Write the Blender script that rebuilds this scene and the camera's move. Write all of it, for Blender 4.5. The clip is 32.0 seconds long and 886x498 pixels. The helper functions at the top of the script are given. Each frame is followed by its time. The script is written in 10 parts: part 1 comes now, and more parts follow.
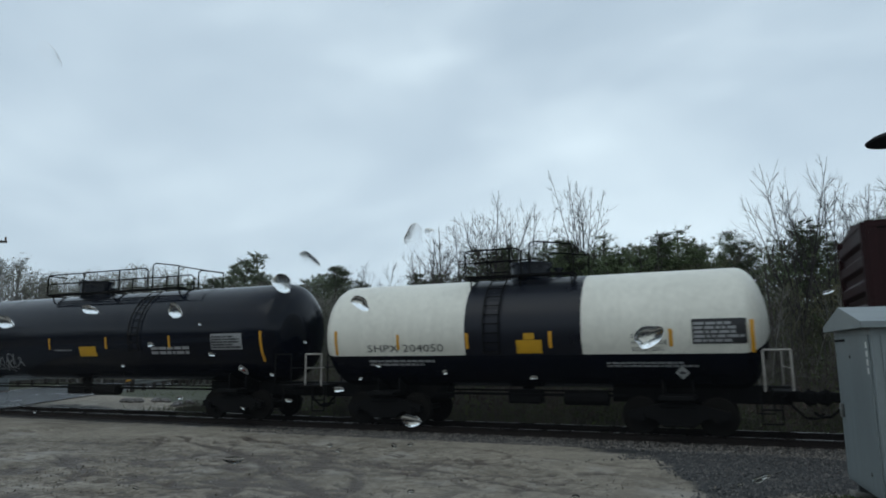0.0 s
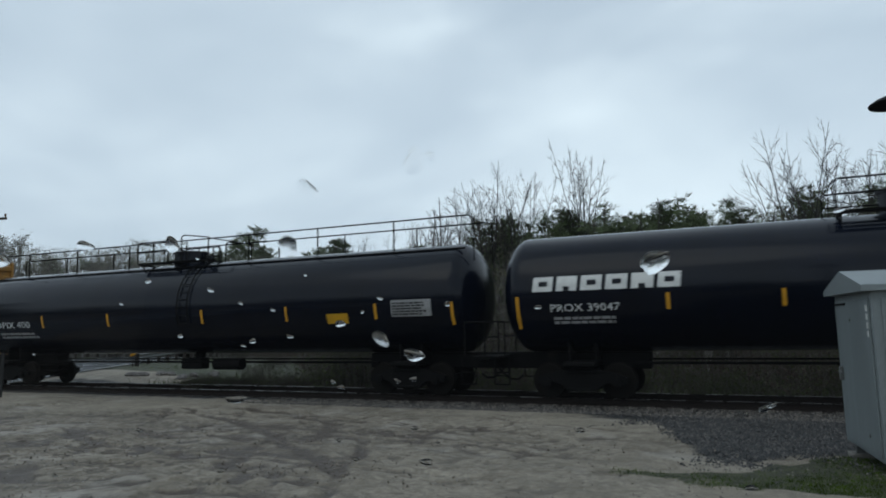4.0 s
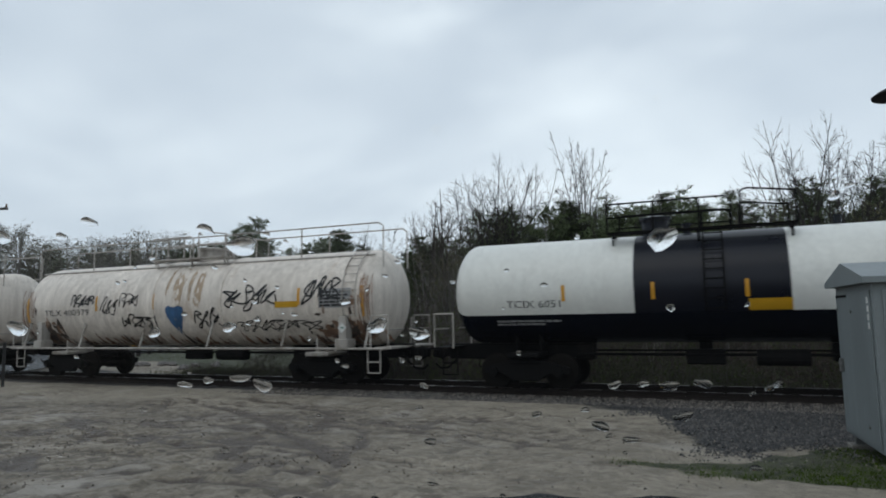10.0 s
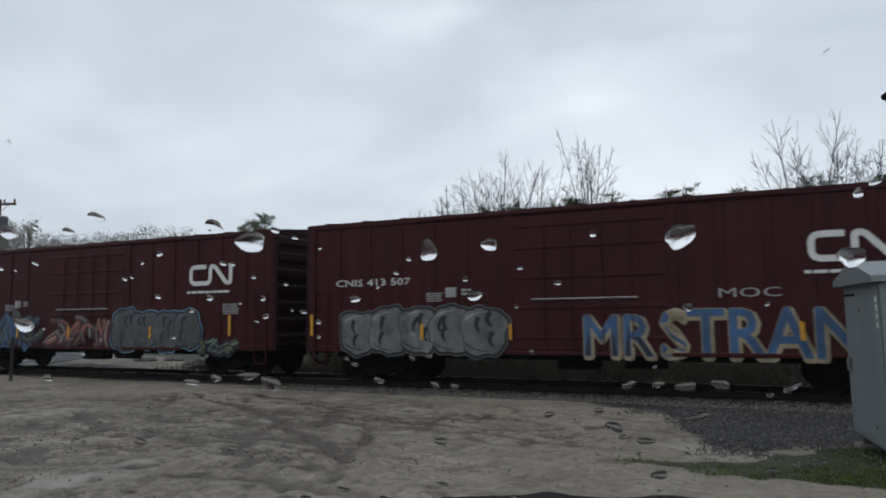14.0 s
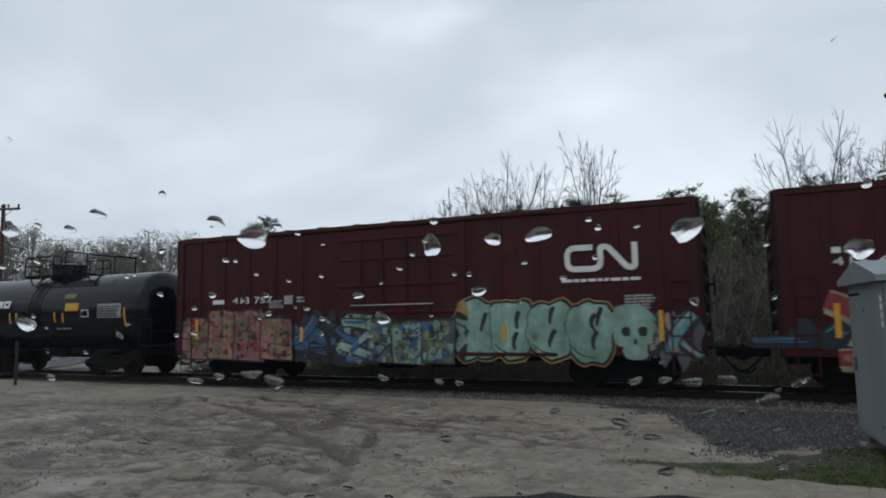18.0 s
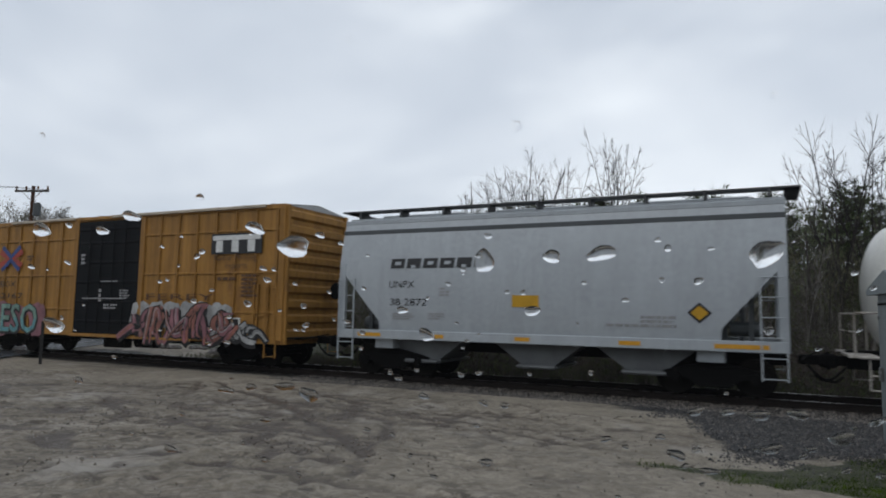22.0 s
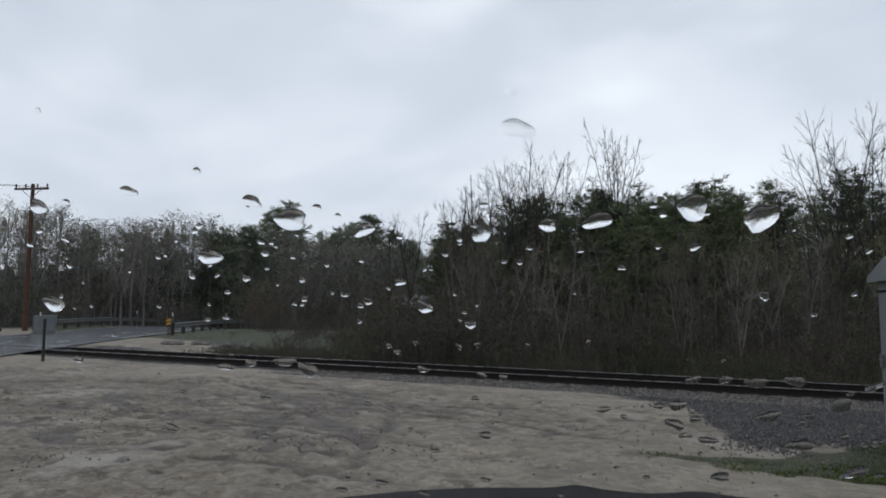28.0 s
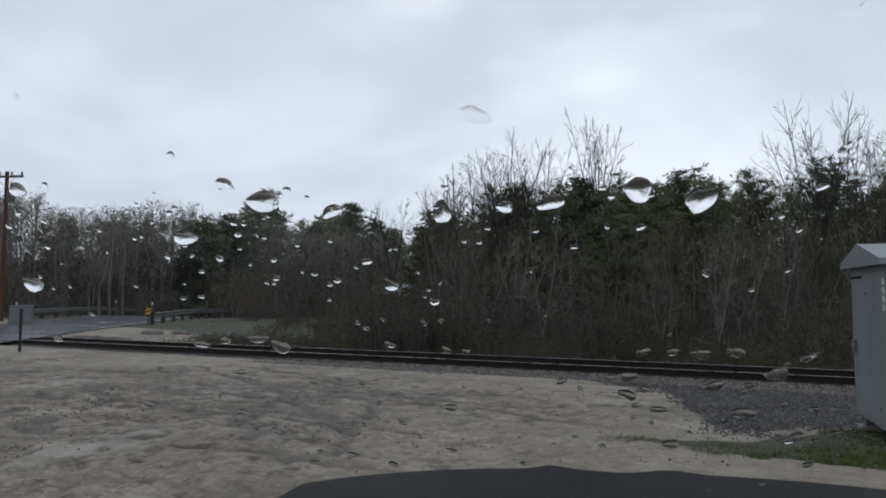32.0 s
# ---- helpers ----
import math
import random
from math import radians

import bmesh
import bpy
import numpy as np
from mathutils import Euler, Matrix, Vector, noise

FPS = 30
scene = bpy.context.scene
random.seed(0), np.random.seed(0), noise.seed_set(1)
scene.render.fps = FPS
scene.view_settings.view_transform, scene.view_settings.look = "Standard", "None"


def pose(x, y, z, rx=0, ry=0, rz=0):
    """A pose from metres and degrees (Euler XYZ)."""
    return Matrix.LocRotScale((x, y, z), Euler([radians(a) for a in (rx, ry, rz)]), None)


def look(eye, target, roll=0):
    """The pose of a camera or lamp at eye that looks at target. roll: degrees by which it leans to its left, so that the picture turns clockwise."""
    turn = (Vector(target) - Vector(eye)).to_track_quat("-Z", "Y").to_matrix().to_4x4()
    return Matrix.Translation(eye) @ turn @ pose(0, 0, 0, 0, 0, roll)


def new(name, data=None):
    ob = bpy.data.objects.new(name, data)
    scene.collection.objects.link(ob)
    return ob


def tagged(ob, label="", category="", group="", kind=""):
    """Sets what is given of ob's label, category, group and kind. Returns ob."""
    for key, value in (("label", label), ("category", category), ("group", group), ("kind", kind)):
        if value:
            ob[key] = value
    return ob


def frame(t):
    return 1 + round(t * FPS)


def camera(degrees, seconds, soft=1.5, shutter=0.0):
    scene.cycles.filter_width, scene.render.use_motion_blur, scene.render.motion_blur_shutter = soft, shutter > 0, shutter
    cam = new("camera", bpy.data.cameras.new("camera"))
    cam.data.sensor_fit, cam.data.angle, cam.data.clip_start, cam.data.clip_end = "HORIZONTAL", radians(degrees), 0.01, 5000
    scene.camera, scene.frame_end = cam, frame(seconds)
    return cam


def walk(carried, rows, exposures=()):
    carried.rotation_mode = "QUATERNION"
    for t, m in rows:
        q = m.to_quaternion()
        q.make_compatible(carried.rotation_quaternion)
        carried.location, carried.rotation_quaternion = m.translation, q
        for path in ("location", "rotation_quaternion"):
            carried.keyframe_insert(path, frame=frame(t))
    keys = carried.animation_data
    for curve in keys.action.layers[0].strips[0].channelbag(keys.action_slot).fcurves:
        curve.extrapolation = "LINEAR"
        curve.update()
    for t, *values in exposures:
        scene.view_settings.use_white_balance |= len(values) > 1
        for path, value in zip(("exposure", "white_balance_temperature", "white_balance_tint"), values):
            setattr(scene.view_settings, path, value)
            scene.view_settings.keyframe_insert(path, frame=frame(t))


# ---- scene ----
# ---- camera: hand-held inside a parked car, it turns, and drifts by a few centimetres ----
EYE = (0.0, 0.0, 1.83)          # rail top is z = 0
TRACK_Y = 17.54                 # centre line of the track, which runs along x
cam = camera(68.0, 32.0, soft=1.8, shutter=0.15)


def camera_pose(yaw, pitch, roll, dx, dy, dz):
    """Where the held camera points, in degrees, and how far it has shifted from its usual place, in metres."""
    a, b = radians(yaw), radians(pitch)
    eye = (EYE[0] + dx, EYE[1] + dy, EYE[2] + dz)
    ahead = (-math.sin(a) * math.cos(b), math.cos(a) * math.cos(b), math.sin(b))
    return look(eye, [e + h for e, h in zip(eye, ahead)], roll)


walk(cam, [
    (0.0, camera_pose(23.04, 9.28, -0.43, 0.027, -0.024, 0.030)),
    (0.5, camera_pose(22.83, 9.31, -0.03, 0.027, -0.026, 0.034)),
    (1.0, camera_pose(22.95, 8.90, 0.01, 0.026, -0.022, 0.034)),
    (1.5, camera_pose(22.94, 8.39, -0.62, 0.025, -0.018, 0.023)),
    (2.0, camera_pose(23.07, 6.05, -0.62, 0.019, -0.012, 0.013)),
    (2.5, camera_pose(23.36, 6.39, -0.57, 0.018, -0.010, 0.014)),
    (3.0, camera_pose(23.28, 6.59, -0.66, 0.019, -0.011, 0.012)),
    (3.5, camera_pose(23.14, 6.71, -0.90, 0.022, -0.013, 0.008)),
    (5.5, camera_pose(23.55, 6.92, -1.93, 0.012, -0.008, -0.005)),
    (6.0, camera_pose(23.85, 6.52, -2.13, 0.009, -0.002, -0.011)),
    (6.5, camera_pose(23.76, 6.84, -2.62, 0.014, -0.005, -0.016)),
    (7.0, camera_pose(23.52, 6.62, -2.24, 0.017, -0.007, -0.012)),
    (7.5, camera_pose(23.21, 6.38, -1.65, 0.018, -0.010, -0.008)),
    (8.0, camera_pose(23.03, 6.44, -1.43, 0.021, -0.011, -0.005)),
    (8.5, camera_pose(22.94, 6.45, -1.40, 0.022, -0.012, -0.006)),
    (9.0, camera_pose(22.94, 6.45, -1.38, 0.019, -0.011, -0.005)),
    (9.5, camera_pose(23.07, 6.19, -1.33, 0.018, -0.010, -0.006)),
    (10.0, camera_pose(23.21, 6.05, -1.02, 0.017, -0.011, -0.004)),
    (10.5, camera_pose(23.26, 5.93, -0.66, 0.014, -0.010, -0.000)),
    (11.0, camera_pose(23.28, 5.89, -0.85, 0.015, -0.010, -0.003)),
    (11.5, camera_pose(23.34, 5.74, -1.13, 0.015, -0.008, -0.007)),
    (12.0, camera_pose(23.41, 5.87, -1.22, 0.014, -0.007, -0.008)),
    (12.5, camera_pose(23.48, 5.85, -1.17, 0.013, -0.006, -0.007)),
    (13.0, camera_pose(23.47, 5.79, -0.92, 0.012, -0.007, -0.005)),
    (13.5, camera_pose(23.60, 5.81, -0.79, 0.012, -0.005, -0.004)),
    (14.0, camera_pose(23.72, 5.78, -0.73, 0.010, -0.005, -0.003)),
    (14.5, camera_pose(23.73, 5.83, -0.68, 0.010, -0.004, -0.003)),
    (16.5, camera_pose(23.84, 5.87, -1.00, 0.009, -0.003, -0.007)),
    (17.0, camera_pose(23.92, 6.03, -0.98, 0.008, -0.004, -0.006)),
    (17.5, camera_pose(23.96, 6.02, -0.97, 0.008, -0.004, -0.005)),
    (18.0, camera_pose(23.97, 5.96, -1.07, 0.008, -0.002, -0.007)),
    (18.5, camera_pose(24.25, 5.75, -1.33, 0.006, 0.001, -0.012)),
    (19.0, camera_pose(24.48, 5.72, -0.92, 0.003, 0.001, -0.007)),
    (19.5, camera_pose(24.76, 5.91, -0.50, 0.001, 0.002, -0.002)),
    (20.0, camera_pose(24.92, 5.78, -0.06, -0.013, 0.011, 0.002)),
    (20.5, camera_pose(25.12, 5.28, 0.22, -0.014, 0.013, 0.002)),
    (21.0, camera_pose(25.14, 5.04, 0.34, -0.016, 0.010, 0.001)),
    (21.5, camera_pose(25.71, 5.42, 0.77, -0.020, 0.016, 0.006)),
    (22.0, camera_pose(25.73, 5.44, 0.92, -0.020, 0.014, 0.008)),
    (22.5, camera_pose(25.73, 5.37, 1.04, -0.021, 0.014, 0.008)),
    (23.0, camera_pose(25.71, 5.28, 0.87, -0.019, 0.014, 0.005)),
    (23.5, camera_pose(25.74, 5.44, 0.78, -0.019, 0.015, 0.004)),
    (24.0, camera_pose(25.71, 5.46, 0.73, -0.019, 0.014, 0.004)),
    (24.5, camera_pose(25.67, 5.48, 0.52, -0.018, 0.015, 0.002)),
    (25.0, camera_pose(25.69, 5.33, 0.29, -0.018, 0.016, -0.003)),
    (25.5, camera_pose(25.48, 4.83, 0.44, -0.017, 0.015, -0.004)),
    (26.0, camera_pose(25.55, 4.73, 0.70, -0.018, 0.015, -0.001)),
    (26.5, camera_pose(25.45, 4.80, 0.74, -0.017, 0.015, -0.001)),
    (28.5, camera_pose(25.84, 4.86, 0.17, -0.018, 0.015, -0.006)),
    (29.0, camera_pose(25.47, 4.94, 0.73, -0.016, 0.011, 0.000)),
    (29.5, camera_pose(25.75, 4.76, 0.49, -0.018, 0.013, -0.004)),
    (30.0, camera_pose(25.53, 4.42, 0.41, -0.015, 0.014, -0.007)),
    (30.5, camera_pose(25.62, 4.27, -0.09, -0.017, 0.015, -0.015)),
    (31.0, camera_pose(25.60, 4.26, 0.40, -0.018, 0.014, -0.010)),
    (31.5, camera_pose(25.67, 4.40, -0.33, -0.015, 0.014, -0.016)),
    (32.0, camera_pose(24.22, 3.84, 0.03, 0.002, 0.000, -0.012)),
], exposures=((0.0, -0.14, 6000, 3), (3.5, -0.14, 6000, 3), (5.5, -0.05, 6400, 9), (7.5, -0.05, 6390, 9), (9.0, -0.05, 6330, 7.5), (11.0, -0.05, 6330, 7.5), (12.0, -0.05, 6480, 12), (13.5, -0.05, 6460, 11.5),
    (14.5, -0.06, 6410, 10), (17.0, -0.06, 6340, 8), (19.2, -0.05, 6390, 9), (20.0, -0.06, 6240, 5.5), (21.0, -0.06, 6340, 8), (22.0, -0.05, 6500, 12), (32.0, 0.0, 6440, 12.5)))

# ---- sky and light: a low, even overcast ----
world = bpy.data.worlds.new("overcast_sky")
scene.world = world
world.use_nodes = True
wn, wl = world.node_tree.nodes, world.node_tree.links
wn.clear()
w_out, w_bg = wn.new("ShaderNodeOutputWorld"), wn.new("ShaderNodeBackground")
w_sky = wn.new("ShaderNodeTexSky")
w_sky.sky_type, w_sky.sun_disc = "NISHITA", False
w_sky.sun_elevation, w_sky.sun_rotation = radians(48), radians(200)
w_sky.air_density, w_sky.dust_density = 1.0, 4.0
w_co = wn.new("ShaderNodeTexCoord")
w_map = wn.new("ShaderNodeMapping")
w_map.inputs["Scale"].default_value = (1.0, 1.0, 2.6)
w_noise = wn.new("ShaderNodeTexNoise")
w_noise.inputs["Scale"].default_value, w_noise.inputs["Detail"].default_value = 1.7, 7.0
w_noise.inputs["Roughness"].default_value, w_noise.inputs["Distortion"].default_value = 0.5, 0.35
w_ramp = wn.new("ShaderNodeValToRGB")
w_ramp.color_ramp.elements[0].position, w_ramp.color_ramp.elements[0].color = 0.30, (0.46, 0.52, 0.60, 1)
w_ramp.color_ramp.elements[1].position, w_ramp.color_ramp.elements[1].color = 0.72, (0.80, 0.85, 0.90, 1)
mid = w_ramp.color_ramp.elements.new(0.52)
mid.color = (0.60, 0.655, 0.725, 1)
w_scale = wn.new("ShaderNodeMixRGB")
w_scale.blend_type = "MULTIPLY"
w_scale.inputs["Fac"].default_value = 1.0
w_scale.inputs["Color2"].default_value = (0.10, 0.10, 0.10, 1)
w_mix = wn.new("ShaderNodeMixRGB")
w_mix.inputs["Fac"].default_value = 0.90
wl.new(w_co.outputs["Generated"], w_map.inputs["Vector"])
wl.new(w_map.outputs["Vector"], w_noise.inputs["Vector"])
wl.new(w_noise.outputs["Fac"], w_ramp.inputs["Fac"])
wl.new(w_sky.outputs["Color"], w_scale.inputs["Color1"])
wl.new(w_scale.outputs["Color"], w_mix.inputs["Color1"])
wl.new(w_ramp.outputs["Color"], w_mix.inputs["Color2"])
wl.new(w_mix.outputs["Color"], w_bg.inputs["Color"])
w_bg.inputs["Strength"].default_value = 1.22
wl.new(w_bg.outputs["Background"], w_out.inputs["Surface"])

sun_data = bpy.data.lights.new("sun", "SUN")
sun_data.energy, sun_data.angle, sun_data.color = 0.25, radians(40), (1.0, 0.97, 0.93)
sun = new("sun", sun_data)
sun.matrix_world = look((0, 0, 60), (14, 38, 0))


# ---- materials ----
MATS = {}


def material(name, base, rough=0.6, metal=0.0, dark=0.75, light=1.12, scale=1.5, streak=0.0, dirt=None, dirt_amount=0.0,
             dirt_scale=0.7, bump=0.0, bump_scale=40.0, coat=0.0, per_object=0.0, spec=0.5):
    """A procedural surface: base colour with broad and fine variation, upright streaks, blotches of dirt or rust, and relief."""
    if name in MATS:
        return MATS[name]
    base = tuple(c ** 1.16 for c in base)
    m = bpy.data.materials.new(name)
    MATS[name] = m
    m.use_nodes = True
    n, l = m.node_tree.nodes, m.node_tree.links
    b = n["Principled BSDF"]
    b.inputs["Roughness"].default_value, b.inputs["Metallic"].default_value = rough, metal
    b.inputs["Specular IOR Level"].default_value = spec
    b.inputs["Coat Weight"].default_value = coat
    b.inputs["Coat Roughness"].default_value = 0.15
    co = n.new("ShaderNodeTexCoord")

    def noise_node(s, detail, stretch=(1, 1, 1)):
        mp, t = n.new("ShaderNodeMapping"), n.new("ShaderNodeTexNoise")
        mp.inputs["Scale"].default_value = stretch
        t.inputs["Scale"].default_value, t.inputs["Detail"].default_value, t.inputs["Roughness"].default_value = s, detail, 0.6
        l.new(co.outputs["Object"], mp.inputs["Vector"])
        l.new(mp.outputs["Vector"], t.inputs["Vector"])
        return t

    def mixed(kind, fac, a, c):
        x = n.new("ShaderNodeMixRGB")
        x.blend_type = kind
        for key, v in (("Fac", fac), ("Color1", a), ("Color2", c)):
            if isinstance(v, bpy.types.NodeSocket):
                l.new(v, x.inputs[key])
            else:
                x.inputs[key].default_value = v
        return x.outputs["Color"]

    def ramp(src, p0, p1, c0=(0, 0, 0, 1), c1=(1, 1, 1, 1)):
        r = n.new("ShaderNodeValToRGB")
        r.color_ramp.elements[0].position, r.color_ramp.elements[0].color = p0, c0
        r.color_ramp.elements[1].position, r.color_ramp.elements[1].color = p1, c1
        l.new(src, r.inputs["Fac"])
        return r.outputs["Color"]

    broad = noise_node(scale, 6)
    tone = ramp(broad.outputs["Fac"], 0.3, 0.72, (dark, dark, dark, 1), (light, light, light, 1))
    col = mixed("MULTIPLY", 1.0, (*base, 1), tone)
    fine = noise_node(scale * 14, 4)
    col = mixed("MULTIPLY", 0.5, col, ramp(fine.outputs["Fac"], 0.25, 0.8, (0.75, 0.75, 0.75, 1), (1.15, 1.15, 1.15, 1)))
    if streak:
        run = noise_node(3.0, 5, (1.6, 1.6, 0.10))
        col = mixed("MULTIPLY", streak, col, ramp(run.outputs["Fac"], 0.35, 0.65, (0.45, 0.42, 0.40, 1), (1.08, 1.08, 1.08, 1)))
    if dirt:
        blot = noise_node(dirt_scale, 8, (1, 1, 0.55))
        edge = 0.66 - 0.3 * dirt_amount
        col = mixed("MIX", ramp(blot.outputs["Fac"], edge, edge + 0.14), col, (*dirt, 1))
    if per_object:
        info = n.new("ShaderNodeObjectInfo")
        lo, hi = 1 - per_object, 1 + per_object
        col = mixed("MULTIPLY", 1.0, col, ramp(info.outputs["Random"], 0, 1, (lo, lo, lo, 1), (hi, hi, hi, 1)))
    l.new(col, b.inputs["Base Color"])
    rr = n.new("ShaderNodeMapRange")
    rr.inputs["To Min"].default_value, rr.inputs["To Max"].default_value = max(0.05, rough - 0.12), min(1, rough + 0.12)
    l.new(broad.outputs["Fac"], rr.inputs["Value"])
    l.new(rr.outputs["Result"], b.inputs["Roughness"])
    if bump:
        bp = n.new("ShaderNodeBump")
        bp.inputs["Strength"].default_value, bp.inputs["Distance"].default_value = bump, 0.02
        rel = noise_node(bump_scale, 5)
        l.new(rel.outputs["Fac"], bp.inputs["Height"])
        l.new(bp.outputs["Normal"], b.inputs["Normal"])
    return m


BLACK_PAINT = material("black_tank_paint", (0.0040, 0.0072, 0.0170), 0.15, scale=0.8, dark=0.7, light=1.3, streak=0.4, bump=0.02, bump_scale=6, spec=0.20)
NAVY_PAINT = material("blue_black_band_paint", (0.009, 0.011, 0.020), 0.30, scale=0.8, dark=0.8, light=1.2, bump=0.05, bump_scale=6, spec=0.25)
WHITE_PAINT = material("white_tank_paint", (0.74, 0.74, 0.70), 0.34, scale=0.6, dark=0.93, light=1.05, streak=0.10, bump=0.03, bump_scale=6)
CREAM_PAINT = material("cream_tank_paint", (0.74, 0.72, 0.64), 0.36, scale=0.6, dark=0.92, light=1.05, streak=0.12, bump=0.03, bump_scale=6)
STAINED_WHITE = material("stained_white_tank_paint", (0.77, 0.71, 0.64), 0.46, scale=0.7, dark=0.84, light=1.08, streak=0.42,
                         dirt=(0.38, 0.27, 0.18), dirt_amount=0.24, dirt_scale=0.8, bump=0.05, bump_scale=8)
GRIMY_WHITE = material("grimy_white_paint", (0.50, 0.47, 0.43), 0.6, streak=0.5, dirt=(0.16, 0.13, 0.10), dirt_amount=0.4, dirt_scale=1.5)
OXBLOOD_PAINT = material("oxblood_band_paint", (0.105, 0.014, 0.016), 0.33, scale=0.8, dark=0.8, light=1.2)
BROWN_PAINT = material("oxide_brown_boxcar_paint", (0.070, 0.0115, 0.014), 0.55, scale=0.5, dark=0.72, light=1.25, streak=0.55, spec=0.18,
                       dirt=(0.040, 0.011, 0.010), dirt_amount=0.35, dirt_scale=0.5, bump=0.10, bump_scale=3)
BROWN_DARK = material("dark_oxide_boxcar_paint", (0.038, 0.009, 0.010), 0.55, scale=0.5, streak=0.5, spec=0.15, bump=0.1, bump_scale=3)
YELLOW_PAINT = material("golden_yellow_boxcar_paint", (0.425, 0.235, 0.064), 0.5, scale=0.5, dark=0.78, light=1.08, streak=0.6, spec=0.25,
                        dirt=(0.17, 0.080, 0.028), dirt_amount=0.22, dirt_scale=1.1, bump=0.08, bump_scale=4)
RUSTY_PAINT = material("rusted_orange_boxcar_paint", (0.35, 0.140, 0.021), 0.62, scale=0.9, dark=0.45, light=1.25, streak=0.9,
                       dirt=(0.040, 0.014, 0.009), dirt_amount=0.70, dirt_scale=0.9, bump=0.2, bump_scale=10)
RUSTY_POST = material("rusted_post_paint", (0.24, 0.08, 0.016), 0.62, scale=1.2, dark=0.5, light=1.2, streak=0.85,
                      dirt=(0.07, 0.022, 0.012), dirt_amount=0.7, dirt_scale=1.2, bump=0.2, bump_scale=10)
DOOR_BLACK = material("black_door_paint", (0.006, 0.008, 0.011), 0.6, scale=1.0, dark=0.7, light=1.5, streak=0.35, spec=0.12)
ROOF_GALV = material("galvanised_roof", (0.48, 0.48, 0.47), 0.42, 0.35, scale=1.2, dark=0.75, light=1.1, dirt=(0.20, 0.16, 0.12), dirt_amount=0.2)
GREY_PAINT = material("light_grey_hopper_paint", (0.42, 0.45, 0.47), 0.36, scale=0.6, dark=0.93, light=1.06, streak=0.15, bump=0.03, bump_scale=6)
GREY_DARK = material("dark_grey_paint_and_bay_shade", (0.09, 0.10, 0.105), 0.5, scale=1.0)
UNDER = material("grimy_black_underframe", (0.007, 0.0066, 0.0066), 0.8, scale=2.0, dark=0.6, light=1.6, dirt=(0.014, 0.011, 0.009), dirt_amount=0.3, dirt_scale=2.0, bump=0.3, bump_scale=30, spec=0.12)
WHEEL_STEEL = material("brown_wheel_steel", (0.012, 0.010, 0.008), 0.8, 0.0, scale=4.0, spec=0.12)
TREAD = material("polished_tread_steel", (0.30, 0.29, 0.28), 0.3, 1.0, scale=4.0)
STRIPE_YELLOW = material("yellow_reflective_strip", (0.62, 0.33, 0.02), 0.4, scale=5.0, dark=0.85)
PLACARD_YELLOW = material("yellow_panel_paint", (0.56, 0.33, 0.01), 0.45, scale=3.0, dark=0.85)
LETTER_WHITE = material("white_lettering", (0.66, 0.66, 0.64), 0.5, scale=3.0, dark=0.85)
LETTER_GREY = material("faded_grey_lettering", (0.34, 0.34, 0.34), 0.55, scale=3.0, dark=0.75)
LETTER_CREAM = material("faded_cream_lettering", (0.50, 0.43, 0.34), 0.55, scale=2.0, dark=0.7, light=1.1)
LETTER_BLACK = material("black_lettering", (0.018, 0.018, 0.020), 0.5, scale=3.0)
LETTER_BROWN = material("faded_brown_lettering", (0.13, 0.06, 0.02), 0.55, scale=2.0, dark=0.6)
LETTER_MAROON = material("maroon_logo_paint", (0.17, 0.022, 0.022), 0.5, scale=3.0)
LOGO_RED = material("red_logo_paint", (0.42, 0.065, 0.035), 0.5, scale=3.0, dark=0.7)
LOGO_BLUE = material("blue_logo_paint", (0.035, 0.075, 0.24), 0.5, scale=3.0, dark=0.7)
LOGO_FADED_BLUE = material("faded_blue_logo_paint", (0.09, 0.14, 0.15), 0.6, scale=2.0, dark=0.5)
LOGO_FADED_RED = material("faded_red_logo_paint", (0.22, 0.035, 0.02), 0.6, scale=2.0, dark=0.5)
SPRAY = {}
for key, rgb in dict(teal=(0.07, 0.36, 0.27), blue=(0.045, 0.16, 0.34), sky=(0.13, 0.33, 0.46), navy=(0.02, 0.03, 0.07), black=(0.012, 0.012, 0.014),
                     white=(0.62, 0.63, 0.62), silver=(0.30, 0.31, 0.32), grey=(0.17, 0.19, 0.20), red=(0.30, 0.02, 0.035), maroon=(0.10, 0.012, 0.02),
                     pink=(0.52, 0.22, 0.26), salmon=(0.52, 0.20, 0.14), green=(0.06, 0.27, 0.10), olive=(0.22, 0.26, 0.10), mint=(0.28, 0.47, 0.38),
                     ochre=(0.42, 0.26, 0.06), purple=(0.13, 0.09, 0.26), peach=(0.56, 0.36, 0.20), aqua=(0.15, 0.42, 0.46), cream=(0.42, 0.35, 0.22)).items():
    grey_tone = sum(rgb) / 3
    worn = 0.66 if max(rgb) - min(rgb) < 0.12 else 0.70 if key in ("pink", "salmon", "peach") else 0.92
    rgb = tuple(worn * (0.88 * c + 0.12 * grey_tone) for c in rgb)
    SPRAY[key] = material("spray_" + key, rgb, 0.5, scale=2.2, dark=0.50, light=1.25, streak=0.45, dirt=(0.030, 0.020, 0.018), dirt_amount=0.12, dirt_scale=2.4)
RAIL_SIDE = material("rail_steel_side", (0.022, 0.016, 0.013), 0.75, 0.1, scale=3.0, spec=0.2)
RAIL_TOP = material("rail_running_surface", (0.34, 0.33, 0.32), 0.28, 1.0, scale=2.0)
TIE_WOOD = material("creosoted_tie", (0.030, 0.023, 0.018), 0.85, scale=2.5, bump=0.5, bump_scale=30, per_object=0.3)
